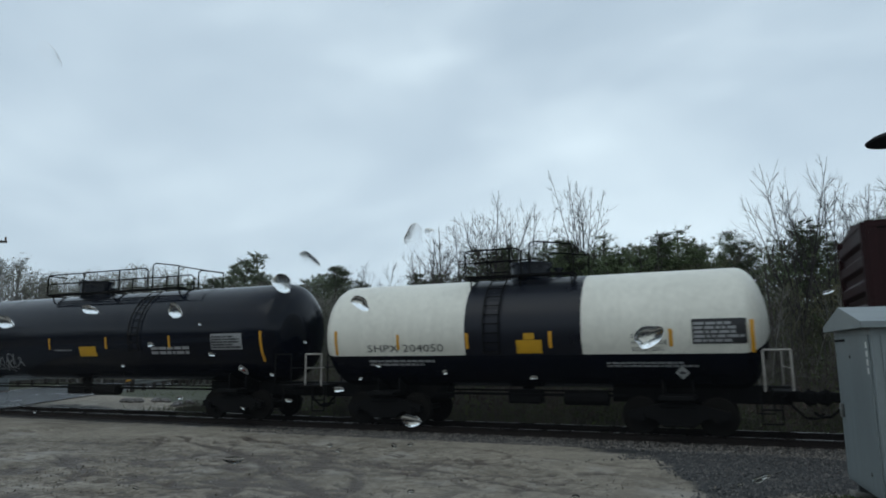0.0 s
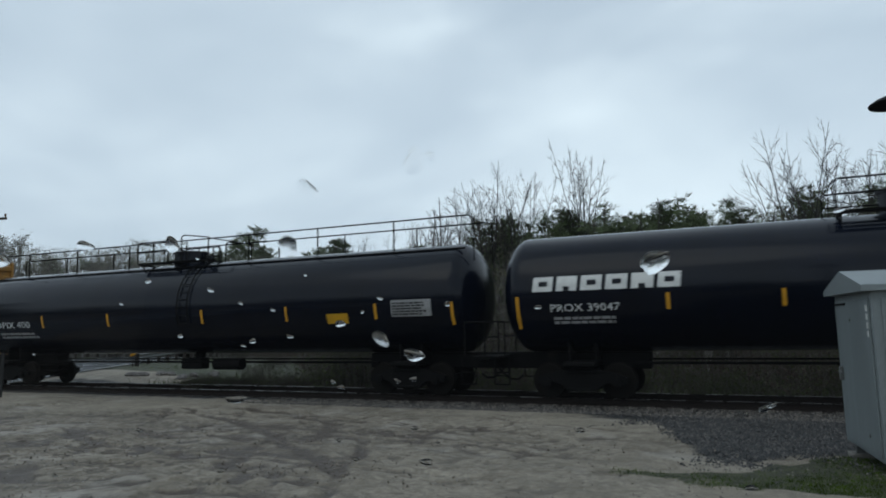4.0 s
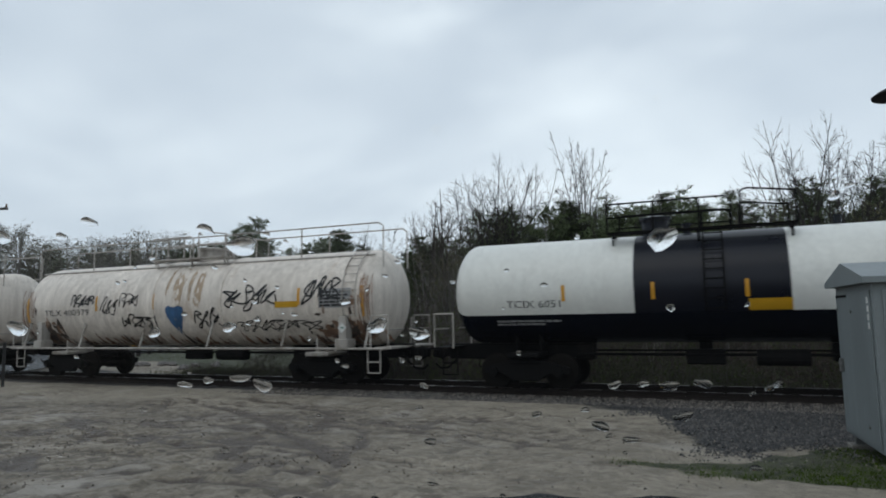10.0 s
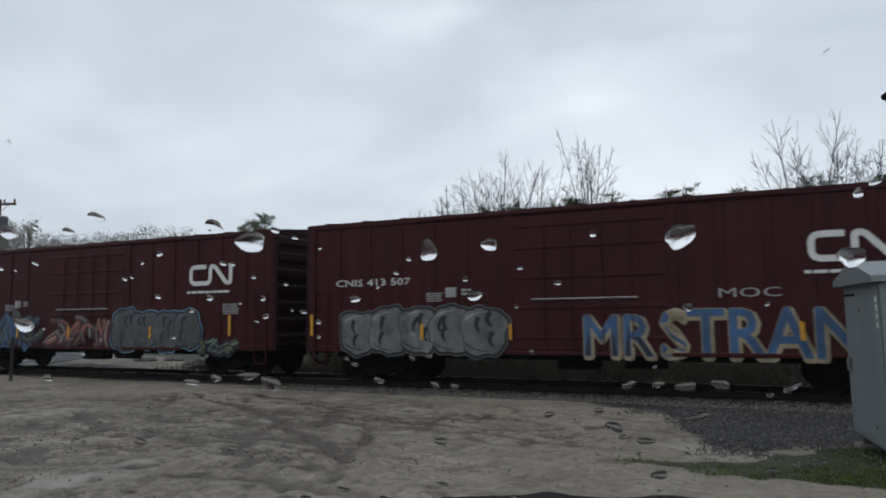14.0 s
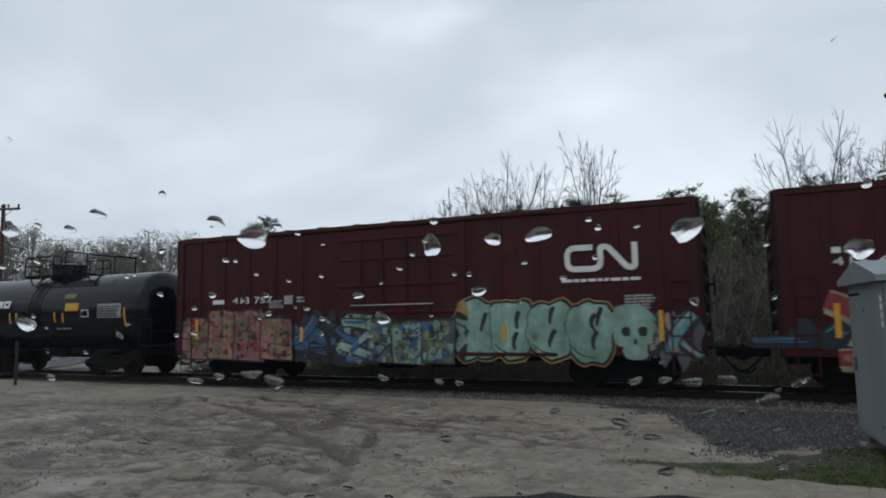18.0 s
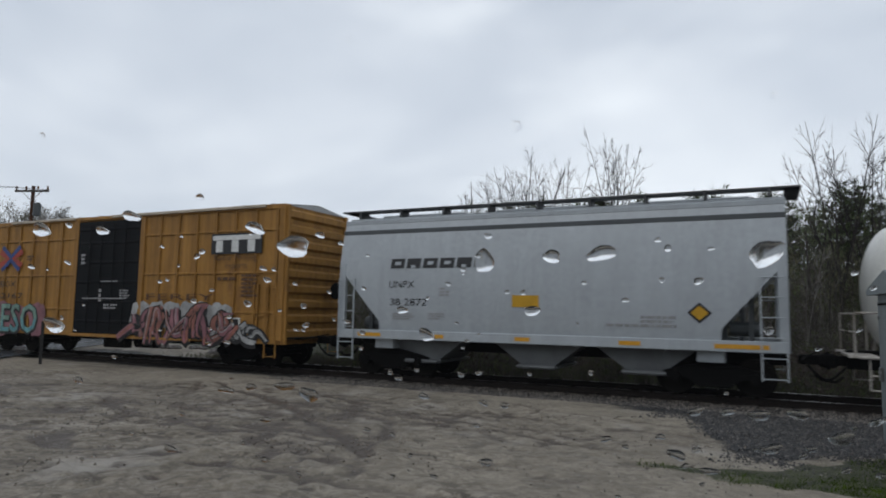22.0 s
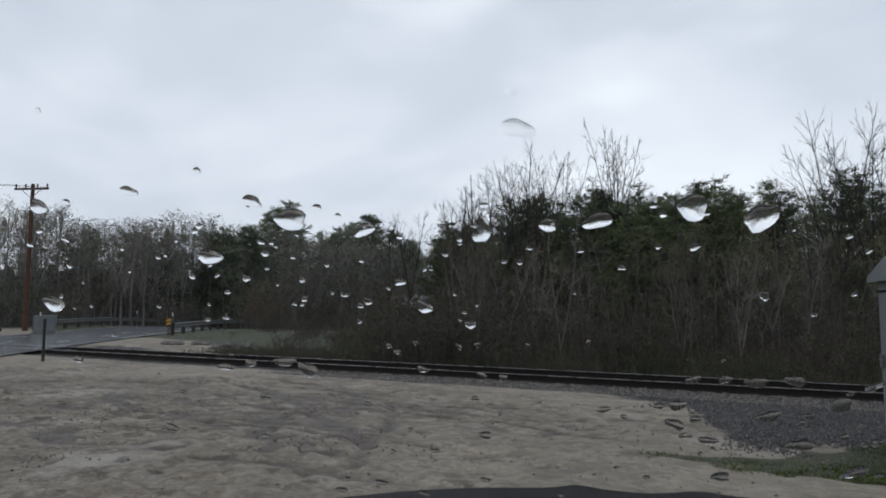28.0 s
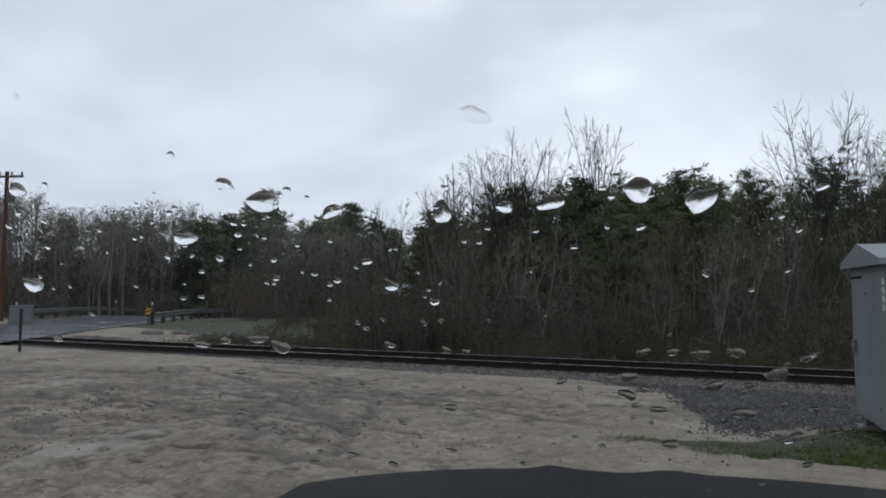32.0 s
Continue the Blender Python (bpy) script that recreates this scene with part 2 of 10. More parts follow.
STONE = material("ballast_stone", (0.17, 0.155, 0.145), 0.75, scale=9.0, dark=0.4, light=1.7)
STONE_BLUE = material("blue_grey_gravel", (0.13, 0.135, 0.145), 0.6, scale=9.0, dark=0.45, light=1.6)
CABINET_PAINT = material("silver_grey_cabinet_paint", (0.240, 0.268, 0.274), 0.45, 0.1, scale=0.9, dark=0.9, light=1.06, streak=0.25,
                         dirt=(0.20, 0.22, 0.23), dirt_amount=0.08, dirt_scale=2.5)
SIGN_RED = material("faded_red_notice", (0.42, 0.11, 0.07), 0.5, scale=6.0, dark=0.7)
SIGN_BACK = material("bare_sign_back", (0.19, 0.21, 0.215), 0.5, 0.2, scale=2.0)
POST_DARK = material("dark_steel_post", (0.016, 0.016, 0.016), 0.7, scale=4.0)
POLE_WOOD = material("treated_pole_wood", (0.12, 0.052, 0.026), 0.85, scale=1.2, dark=0.6, streak=0.6, bump=0.3, bump_scale=20)
POLE_GREY = material("weathered_grey_timber", (0.10, 0.09, 0.08), 0.85, scale=1.2, dark=0.6)
GUARD_STEEL = material("galvanised_guard_rail", (0.17, 0.175, 0.17), 0.5, 0.3, scale=1.0, dark=0.75)
GUARD_POST = material("weathered_timber_post", (0.055, 0.045, 0.038), 0.85, scale=2.0, per_object=0.25)
BARK = material("grey_brown_bark", (0.075, 0.066, 0.058), 0.9, scale=2.0, dark=0.55, light=1.35, per_object=0.35)
DARK_BARK = material("wet_dark_bark", (0.036, 0.031, 0.028), 0.85, scale=2.0, dark=0.6, light=1.3, per_object=0.2)
PALE_BARK = material("pale_grey_bark", (0.19, 0.18, 0.165), 0.9, scale=2.0, dark=0.6, light=1.3, per_object=0.25)
TWIG = material("grey_twig_bark", (0.104, 0.090, 0.080), 0.9, scale=2.0, per_object=0.3)
NEEDLES = material("pine_needles", (0.100, 0.126, 0.060), 0.7, scale=0.7, dark=0.5, light=1.5, per_object=0.35, spec=0.15)
BUDS = material("spring_buds", (0.150, 0.145, 0.085), 0.75, scale=0.8, dark=0.5, light=1.4, per_object=0.3, spec=0.2)
SCRUB_LEAF = material("scrub_leaves", (0.090, 0.110, 0.042), 0.75, scale=0.6, dark=0.4, light=1.5, per_object=0.4, spec=0.2)
BRUSH_BROWN = material("dead_brush", (0.092, 0.070, 0.057), 0.9, scale=0.8, dark=0.4, light=1.5, per_object=0.35, spec=0.2)
AMBER_LEAF = material("amber_spring_leaves", (0.14, 0.085, 0.020), 0.8, scale=0.8, dark=0.5, light=1.3)
GRASS = material("spring_grass", (0.070, 0.108, 0.010), 0.8, scale=4.0, dark=0.35, light=1.5, spec=0.04)
ASPHALT = material("wet_asphalt", (0.12, 0.127, 0.138), 0.24, scale=0.6, dark=0.8, light=1.25, bump=0.1, bump_scale=60)
ROAD_PAINT = material("worn_road_paint", (0.45, 0.43, 0.38), 0.5, scale=3.0, dark=0.6)
CAR_WHITE = material("white_car_paint", (0.66, 0.68, 0.70), 0.22, scale=1.0, dark=0.95, coat=0.6)
CAR_DARK = material("dark_car_paint", (0.005, 0.006, 0.008), 0.20, scale=0.8, dark=0.85, light=1.1, bump=0.5, bump_scale=40, spec=0.05)
GLASS_DARK = material("dark_car_glass", (0.010, 0.012, 0.014), 0.12, scale=1.0, spec=0.15)
RUBBER = material("tyre_rubber", (0.012, 0.012, 0.012), 0.85, scale=6.0)
ALLOY = material("alloy_rim", (0.30, 0.31, 0.32), 0.35, 0.8, scale=5.0)
PLASTIC = material("black_plastic", (0.016, 0.017, 0.018), 0.6, scale=4.0)
TAIL_RED = material("red_tail_lamp", (0.30, 0.012, 0.012), 0.25, scale=4.0)
CLOTH_DARK = material("dark_car_trim", (0.020, 0.020, 0.022), 0.9, scale=4.0)
ROOF_WHITE = material("pale_stand_in_roof", (0.36, 0.37, 0.38), 0.5, scale=0.5, dark=0.85)
FOREST_FAR = material("far_wood_floor", (0.040, 0.034, 0.026), 0.95, scale=0.3, dark=0.5, light=1.4)


def ground_material():
    """Sand lot, wet ruts, gravel, grass and woodland floor, mixed by the zone weights laid on the sheet."""
    m = bpy.data.materials.new("ground_surface")
    m.use_nodes = True
    n, l = m.node_tree.nodes, m.node_tree.links
    b = n["Principled BSDF"]
    zone = n.new("ShaderNodeAttribute")
    zone.attribute_name = "zone"
    sep = n.new("ShaderNodeSeparateColor")
    l.new(zone.outputs["Color"], sep.inputs["Color"])
    co = n.new("ShaderNodeTexCoord")

    def tex(s, d, stretch=(1, 1, 1), rz=0.0):
        mp, t = n.new("ShaderNodeMapping"), n.new("ShaderNodeTexNoise")
        mp.inputs["Scale"].default_value = stretch
        mp.inputs["Rotation"].default_value = (0, 0, rz)
        t.inputs["Scale"].default_value, t.inputs["Detail"].default_value, t.inputs["Roughness"].default_value = s, d, 0.62
        l.new(co.outputs["Object"], mp.inputs["Vector"])
        l.new(mp.outputs["Vector"], t.inputs["Vector"])
        return t.outputs["Fac"]

    def ramp(src, p0, p1, c0, c1):
        r = n.new("ShaderNodeValToRGB")
        r.color_ramp.elements[0].position, r.color_ramp.elements[0].color = p0, (*c0, 1)
        r.color_ramp.elements[1].position, r.color_ramp.elements[1].color = p1, (*c1, 1)
        l.new(src, r.inputs["Fac"])
        return r.outputs["Color"]

    def mix(fac, a, c, kind="MIX"):
        x = n.new("ShaderNodeMixRGB")
        x.blend_type = kind
        for key, v in (("Fac", fac), ("Color1", a), ("Color2", c)):
            if isinstance(v, bpy.types.NodeSocket):
                l.new(v, x.inputs[key])
            else:
                x.inputs[key].default_value = v
        return x.outputs["Color"]

    def weight(src, grain, sharp=3.0, amount=0.45):
        """A zone's weight with a ragged border."""
        a = n.new("ShaderNodeMath")
        a.operation = "MULTIPLY_ADD"
        l.new(grain, a.inputs[0])
        a.inputs[1].default_value, a.inputs[2].default_value = amount * 2, -amount
        s = n.new("ShaderNodeMath")
        s.operation = "ADD"
        l.new(src, s.inputs[0])
        l.new(a.outputs[0], s.inputs[1])
        r = n.new("ShaderNodeMapRange")
        r.inputs["From Min"].default_value, r.inputs["From Max"].default_value = 0.5 - 0.5 / sharp, 0.5 + 0.5 / sharp
        l.new(s.outputs[0], r.inputs["Value"])
        return r.outputs["Result"]

    ragged, fine = tex(1.1, 8), tex(30, 5)
    sand = ramp(tex(0.5, 7), 0.32, 0.70, (0.166, 0.145, 0.112), (0.280, 0.248, 0.198))
    sand = mix(0.8, sand, ramp(tex(2.6, 9), 0.36, 0.60, (0.62, 0.57, 0.51), (1.12, 1.12, 1.12)), "MULTIPLY")
    sand = mix(0.8, sand, ramp(tex(8.5, 7), 0.40, 0.60, (0.55, 0.50, 0.44), (1.14, 1.14, 1.14)), "MULTIPLY")
    sand = mix(0.7, sand, ramp(fine, 0.3, 0.75, (0.68, 0.68, 0.68), (1.18, 1.18, 1.18)), "MULTIPLY")
    # dark specks: damp, and the shade of small relief put into the colour
    clods = ramp(tex(2.5, 10), 0.57, 0.61, (1.0, 1.0, 1.0), (0.30, 0.26, 0.22))
    sand = mix(0.85, sand, clods, "MULTIPLY")
    crumb_shade = ramp(tex(7.0, 8), 0.59, 0.63, (1.0, 1.0, 1.0), (0.34, 0.30, 0.26))
    sand = mix(0.85, sand, crumb_shade, "MULTIPLY")
    # thin wandering creases left by wheels and runnels
    for size, width, hide in ((0.55, 0.012, 0.9), (0.95, 0.016, 1.4), (2.1, 0.018, 1.1)):
        crease = n.new("ShaderNodeValToRGB")
        stops = crease.color_ramp.elements
        stops[0].position, stops[0].color = 0.5 - width, (0, 0, 0, 1)
        stops[1].position, stops[1].color = 0.5 + width, (0, 0, 0, 1)
        middle = stops.new(0.5)
        middle.color = (1, 1, 1, 1)
        l.new(tex(size, 4), crease.inputs["Fac"])
        sand = mix(mix(1.0, crease.outputs["Color"], ramp(tex(hide, 3), 0.43, 0.53, (0, 0, 0), (0.85, 0.85, 0.85)), "MULTIPLY"), sand, (0.070, 0.055, 0.040, 1))
    pale = ramp(tex(0.7, 7), 0.56, 0.68, (0.0, 0.0, 0.0), (0.8, 0.8, 0.8))
    sand = mix(pale, sand, (0.310, 0.284, 0.248, 1))
    sand = mix(weight(zone.outputs["Alpha"], tex(1.8, 7), 1.6, 0.5), sand, mix(0.4, sand, (0.31, 0.270, 0.208, 1)))
    # wet ruts and hollows darken the sand; the hollows' shade is in this colour
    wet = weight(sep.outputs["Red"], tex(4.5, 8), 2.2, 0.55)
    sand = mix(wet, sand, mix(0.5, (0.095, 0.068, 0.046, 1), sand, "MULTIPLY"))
    stones = ramp(tex(48, 3), 0.42, 0.66, (0.004, 0.004, 0.004), (0.028, 0.026, 0.024))
    col = mix(weight(sep.outputs["Green"], tex(1.6, 10), 1.8, 1.1), sand, stones)
    soil = ramp(tex(8, 8), 0.36, 0.64, (0.012, 0.012, 0.004), (0.050, 0.056, 0.017))
    col = mix(weight(sep.outputs["Blue"], ragged, 4.0, 0.5), col, soil)
    l.new(col, b.inputs["Base Color"])
    rough = n.new("ShaderNodeMapRange")
    rough.inputs["To Min"].default_value, rough.inputs["To Max"].default_value = 0.75, 0.52
    l.new(wet, rough.inputs["Value"])
    l.new(rough.outputs["Result"], b.inputs["Roughness"])
    bp = n.new("ShaderNodeBump")
    bp.inputs["Strength"].default_value, bp.inputs["Distance"].default_value = 1.0, 0.045
    l.new(mix(0.4, tex(7, 8), fine), bp.inputs["Height"])
    l.new(bp.outputs["Normal"], b.inputs["Normal"])
    return m


def water_drop_material():
    m = bpy.data.materials.new("rain_water")
    m.use_nodes = True
    n, l = m.node_tree.nodes, m.node_tree.links
    n.remove(n["Principled BSDF"])
    g = n.new("ShaderNodeBsdfGlass")
    g.inputs["IOR"].default_value, g.inputs["Roughness"].default_value = 1.33, 0.17
    l.new(g.outputs["BSDF"], n["Material Output"].inputs["Surface"])
    return m


def window_glass_material():
    m = bpy.data.materials.new("clear_window_glass")
    m.use_nodes = True
    n, l = m.node_tree.nodes, m.node_tree.links
    n.remove(n["Principled BSDF"])
    clear, gloss, mx = n.new("ShaderNodeBsdfTransparent"), n.new("ShaderNodeBsdfGlossy"), n.new("ShaderNodeMixShader")
    clear.inputs["Color"].default_value = (0.97, 0.985, 0.98, 1)
    gloss.inputs["Roughness"].default_value = 0.0
    mx.inputs["Fac"].default_value = 0.02
    film, wetted = n.new("ShaderNodeBsdfTranslucent"), n.new("ShaderNodeMixShader")
    film.inputs["Color"].default_value = (0.8, 0.83, 0.85, 1)
    wetted.inputs["Fac"].default_value = 0.0035
    l.new(clear.outputs["BSDF"], wetted.inputs[1])
    l.new(film.outputs["BSDF"], wetted.inputs[2])
    l.new(wetted.outputs["Shader"], mx.inputs[1])
    l.new(gloss.outputs["BSDF"], mx.inputs[2])
    l.new(mx.outputs["Shader"], n["Material Output"].inputs["Surface"])
    return m


# ---- building kit ----
class Kit:
    """Gathers the faces of one mesh; slot is the material slot of the faces that follow."""

    def __init__(self):
        self.v, self.f, self.m, self.slot = [], [], [], 0

    def add(self, verts, faces):
        k = len(self.v)
        self.v += [tuple(p) for p in verts]
        self.f += [tuple(i + k for i in f) for f in faces]
        self.m += [self.slot] * len(faces)
        return self

    def box(self, x0, x1, y0, y1, z0, z1, c=0.0):
        """A block, with its upright and level edges chamfered by c."""
        if c <= 0:
            p = [(x, y, z) for z in (z0, z1) for x, y in ((x0, y0), (x1, y0), (x1, y1), (x0, y1))]
            return self.add(p, [(3, 2, 1, 0), (4, 5, 6, 7), (0, 1, 5, 4), (1, 2, 6, 5), (2, 3, 7, 6), (3, 0, 4, 7)])
        c = min(c, 0.45 * (x1 - x0), 0.45 * (y1 - y0), 0.45 * (z1 - z0))
        rings = []
        for z, d in ((z0, c), (z0 + c, 0), (z1 - c, 0), (z1, c)):
            a, b, e, g, k = x0 + d, x1 - d, y0 + d, y1 - d, c
            if d:
                rings.append([(a, e + 0, z), (b, e, z), (b, e, z), (b, g, z), (b, g, z), (a, g, z), (a, g, z), (a, e, z)])
            else:
                rings.append([(a + k, e, z), (b - k, e, z), (b, e + k, z), (b, g - k, z), (b - k, g, z), (a + k, g, z), (a, g - k, z), (a, e + k, z)])
        low, top = [rings[0][i] for i in (0, 1, 3, 5)], [rings[3][i] for i in (0, 1, 3, 5)]
        p = low + rings[1] + rings[2] + top
        f = [(3, 2, 1, 0), (20, 21, 22, 23)]
        for i in range(8):
            j = (i + 1) % 8
            f.append((4 + i, 4 + j, 12 + j, 12 + i))
        own = [0, 1, 1, 2, 2, 3, 3, 0]
        for i in range(8):
            j = (i + 1) % 8
            a, b = own[i], own[j]
            f.append((a, b, 4 + j, 4 + i) if a != b else (a, 4 + j, 4 + i))
            f.append((12 + i, 12 + j, 20 + b, 20 + a) if a != b else (12 + i, 12 + j, 20 + a))
        return self.add(p, f)

    def rod(self, a, b, r, n=8, r2=None, caps=True):
        a, b = Vector(a), Vector(b)
        d = (b - a).normalized()
        u = d.orthogonal().normalized()
        w = d.cross(u)
        r2 = r if r2 is None else r2
        p = []
        for e, q in ((a, r), (b, r2)):
            p += [e + q * (math.cos(math.tau * i / n) * u + math.sin(math.tau * i / n) * w) for i in range(n)]
        f = [(i, (i + 1) % n, n + (i + 1) % n, n + i) for i in range(n)]
        if caps:
            f += [tuple(range(n - 1, -1, -1)), tuple(range(n, 2 * n))]
        return self.add(p, f)

    def pipe(self, pts, r, n=6):
        for a, b in zip(pts, pts[1:]):
            self.rod(a, b, r, n)
        return self

    def turned(self, profile, axis="x", n=32, centre=(0, 0, 0), arc=(0.0, math.tau)):
        """A body of revolution: profile rows of (place along the axis, radius)."""
        closed = abs(arc[1] - arc[0]) > 6.28
        steps = n if closed else n + 1
        p = []
        for s, r in profile:
            for i in range(steps):
                a = arc[0] + (arc[1] - arc[0]) * i / n
                c, d = r * math.cos(a), r * math.sin(a)
                q = {"x": (s, c, d), "y": (d, s, c), "z": (c, d, s)}[axis]
                p.append((q[0] + centre[0], q[1] + centre[1], q[2] + centre[2]))
        f = []
        for k in range(len(profile) - 1):
            for i in range(n):
                j = (i + 1) % steps
                f.append((k * steps + i, k * steps + j, (k + 1) * steps + j, (k + 1) * steps + i))
        return self.add(p, f)

    def plate(self, outline, depth, to):
        """A flat outline of (u, w) laid by to(u, w, d) at the depth d."""
        self.add([to(u, w, depth) for u, w in outline], [tuple(range(len(outline)))])
        return self

    def mesh(self, name, smooth=False, angle=35):
        me = bpy.data.meshes.new(name)
        me.from_pydata(self.v, [], self.f)
        if any(self.m):
            me.polygons.foreach_set("material_index", self.m)
        if smooth:
            me.polygons.foreach_set("use_smooth", [True] * len(self.f))
            me.set_sharp_from_angle(angle=radians(angle))
        me.update()
        return me


def part(name, kit, mat, parent=None, label="", smooth=False, at=None):
    """Links a kit, or a mesh that exists, as one mesh object under a thing or a part."""
    me = kit.mesh(name, smooth) if isinstance(kit, Kit) else kit
    if not me.materials:
        for one in (mat if isinstance(mat, (list, tuple)) else [mat]):
            me.materials.append(one)
    ob = new(name, me)
    if parent is not None:
        ob.parent = parent
    if at is not None:
        ob.matrix_basis = at
    if label:
        ob["label"] = label
    return ob


def thing(name, m, label, category, group=""):
    ob = new(name)
    ob.empty_display_size = 0.2
    ob.matrix_basis = m
    return tagged(ob, label, category, group)


# ---- letters: every line of writing as flat outlines, cap height 1 ----
WRITING = ("SHPX 204050", "SODIUM", "HYDROXIDE", "SOLUTION", "GBRX 704002", "PROX 39047", "DPIX 400", "FBOX", "502167", "50241", "CNIS 413271",
           "TCIX 6051", "TILX 400379", "TILX 400345", "CNIS 413 507", "413 757", "415 470", "415 696", "PROX 17183", "RCRX 2382", "UNPX", "38 2872", "50 2293",
           "STRANGE", "MR", "KESO", "MOC", "FEREY", "NEXT LOAD", "36 237", "Railcar Pooling", "Experts", "BIZ", "NO", "TRESPASSING", "GEB", "NEST")


def outlines():
    made = {}
    obs = []
    for s in WRITING:
        cu = bpy.data.curves.new("writing", "FONT")
        cu.body, cu.size, cu.resolution_u = s, 1.0, 2
        obs.append((s, new("writing", cu), cu))
    deps = bpy.context.evaluated_depsgraph_get()
    for s, ob, cu in obs:
        me = bpy.data.meshes.new_from_object(ob.evaluated_get(deps))
        co = np.array([v.co[:2] for v in me.vertices])
        lo, hi = co.min(0), co.max(0)
        co = (co - (lo[0], 0.0)) / 0.73
        made[s] = (co, [tuple(p.vertices) for p in me.polygons], (hi[0] - lo[0]) / 0.73)
        bpy.data.meshes.remove(me)
    for s, ob, cu in obs:
        bpy.data.objects.remove(ob)
        bpy.data.curves.remove(cu)
    return made


LETTERS = outlines()


def write(kit, s, x, z, cap, to, width=None, depth=0.006, centre=False, slant=0.0):
    """Lays writing with its lower left corner at (x, z); to(u, w, d) puts it on its surface."""
    co, faces, wide = LETTERS[s]
    sx = cap if width is None else width / wide
    x0 = x - 0.5 * wide * sx if centre else x
    return kit.add([to(x0 + u * sx + slant * w * cap, z + w * cap, depth) for u, w in co], faces)


def bars(kit, x, z, w, h, to, rng, lines=2, depth=0.006):
    """Small print as plain bars."""
    step = h / lines
    for k in range(lines):
        u = x
        end = x + w * rng.uniform(0.7, 1.0)
        while u < end:
            q = rng.uniform(0.5, 1.6) * step * 1.6
            kit.plate([(u, z + h - (k + 1) * step), (min(u + q, end), z + h - (k + 1) * step), (min(u + q, end), z + h - (k + 0.35) * step), (u, z + h - (k + 0.35) * step)], depth, to)
            u += q + 0.35 * step
    return kit


def stroke(kit, pts, width, to, depth):
    """A painted line of even width with rounded joints, cut fine enough to follow a bent surface."""
    dense = []
    for (x0, z0), (x1, z1) in zip(pts, pts[1:]):
        k = max(1, int(math.hypot(x1 - x0, z1 - z0) / 0.22))
        dense += [(x0 + (x1 - x0) * i / k, z0 + (z1 - z0) * i / k) for i in range(k)]
    dense.append(pts[-1])
    left, right = [], []
    for i, (x, z) in enumerate(dense):
        a, b = dense[max(i - 1, 0)], dense[min(i + 1, len(dense) - 1)]
        dx, dz = b[0] - a[0], b[1] - a[1]
        q = math.hypot(dx, dz) or 1
        nx, nz = -dz / q * width / 2, dx / q * width / 2
        left.append(to(x + nx, z + nz, depth))
        right.append(to(x - nx, z - nz, depth))
    n = len(dense)
    return kit.add(left + right, [(i, i + 1, n + i + 1, n + i) for i in range(n - 1)])


def blob(kit, x, z, w, h, to, depth, rng, n=22, rough=0.16):
    """A sprayed patch with an uneven outline, as a fan."""
    pts = []
    ph = [rng.uniform(0, 6.28) for _ in range(4)]
    for i in range(n):
        a = math.tau * i / n
        r = 1 + rough * (math.sin(3 * a + ph[0]) * 0.5 + math.sin(5 * a + ph[1]) * 0.4 + math.sin(9 * a + ph[2]) * 0.35)
        c, s = math.cos(a), math.sin(a)
        q = (abs(c) ** 3 + abs(s) ** 3) ** (-1 / 3)
        pts.append((x + w / 2 * r * q * c, z + h / 2 * r * q * s))
    inner = [(x + (u - x) * 0.5, z + (v - z) * 0.5) for u, v in pts]
    p = [to(x, z, depth)] + [to(u, v, depth) for u, v in inner] + [to(u, v, depth) for u, v in pts]
    f = [(0, 1 + i, 1 + (i + 1) % n) for i in range(n)] + [(1 + i, 1 + n + i, 1 + n + (i + 1) % n, 1 + (i + 1) % n) for i in range(n)]
    return kit.add(p, f)


def swoosh(kit, pts, w0, w1, to, depth, steps=9):
    """A painted stroke along a bent line of three points, swelling in the middle."""
    (ax, az), (bx, bz), (cx, cz) = pts
    line = [((1 - t) ** 2 * ax + 2 * t * (1 - t) * bx + t * t * cx, (1 - t) ** 2 * az + 2 * t * (1 - t) * bz + t * t * cz) for t in (i / steps for i in range(steps + 1))]
    left, right = [], []
    for i, (u, v) in enumerate(line):
        p, q = line[max(0, i - 1)], line[min(steps, i + 1)]
        dx, dz = q[0] - p[0], q[1] - p[1]
        r = math.hypot(dx, dz) or 1
        t = i / steps
        half = 0.5 * (w0 + (w1 - w0) * t) * (1 + 0.25 * math.sin(math.pi * t))
        left.append(to(u - dz / r * half, v + dx / r * half, depth))
        right.append(to(u + dz / r * half, v - dx / r * half, depth))
    n = steps + 1
    return kit.add(left + right, [(i, i + 1, n + i + 1, n + i) for i in range(steps)])


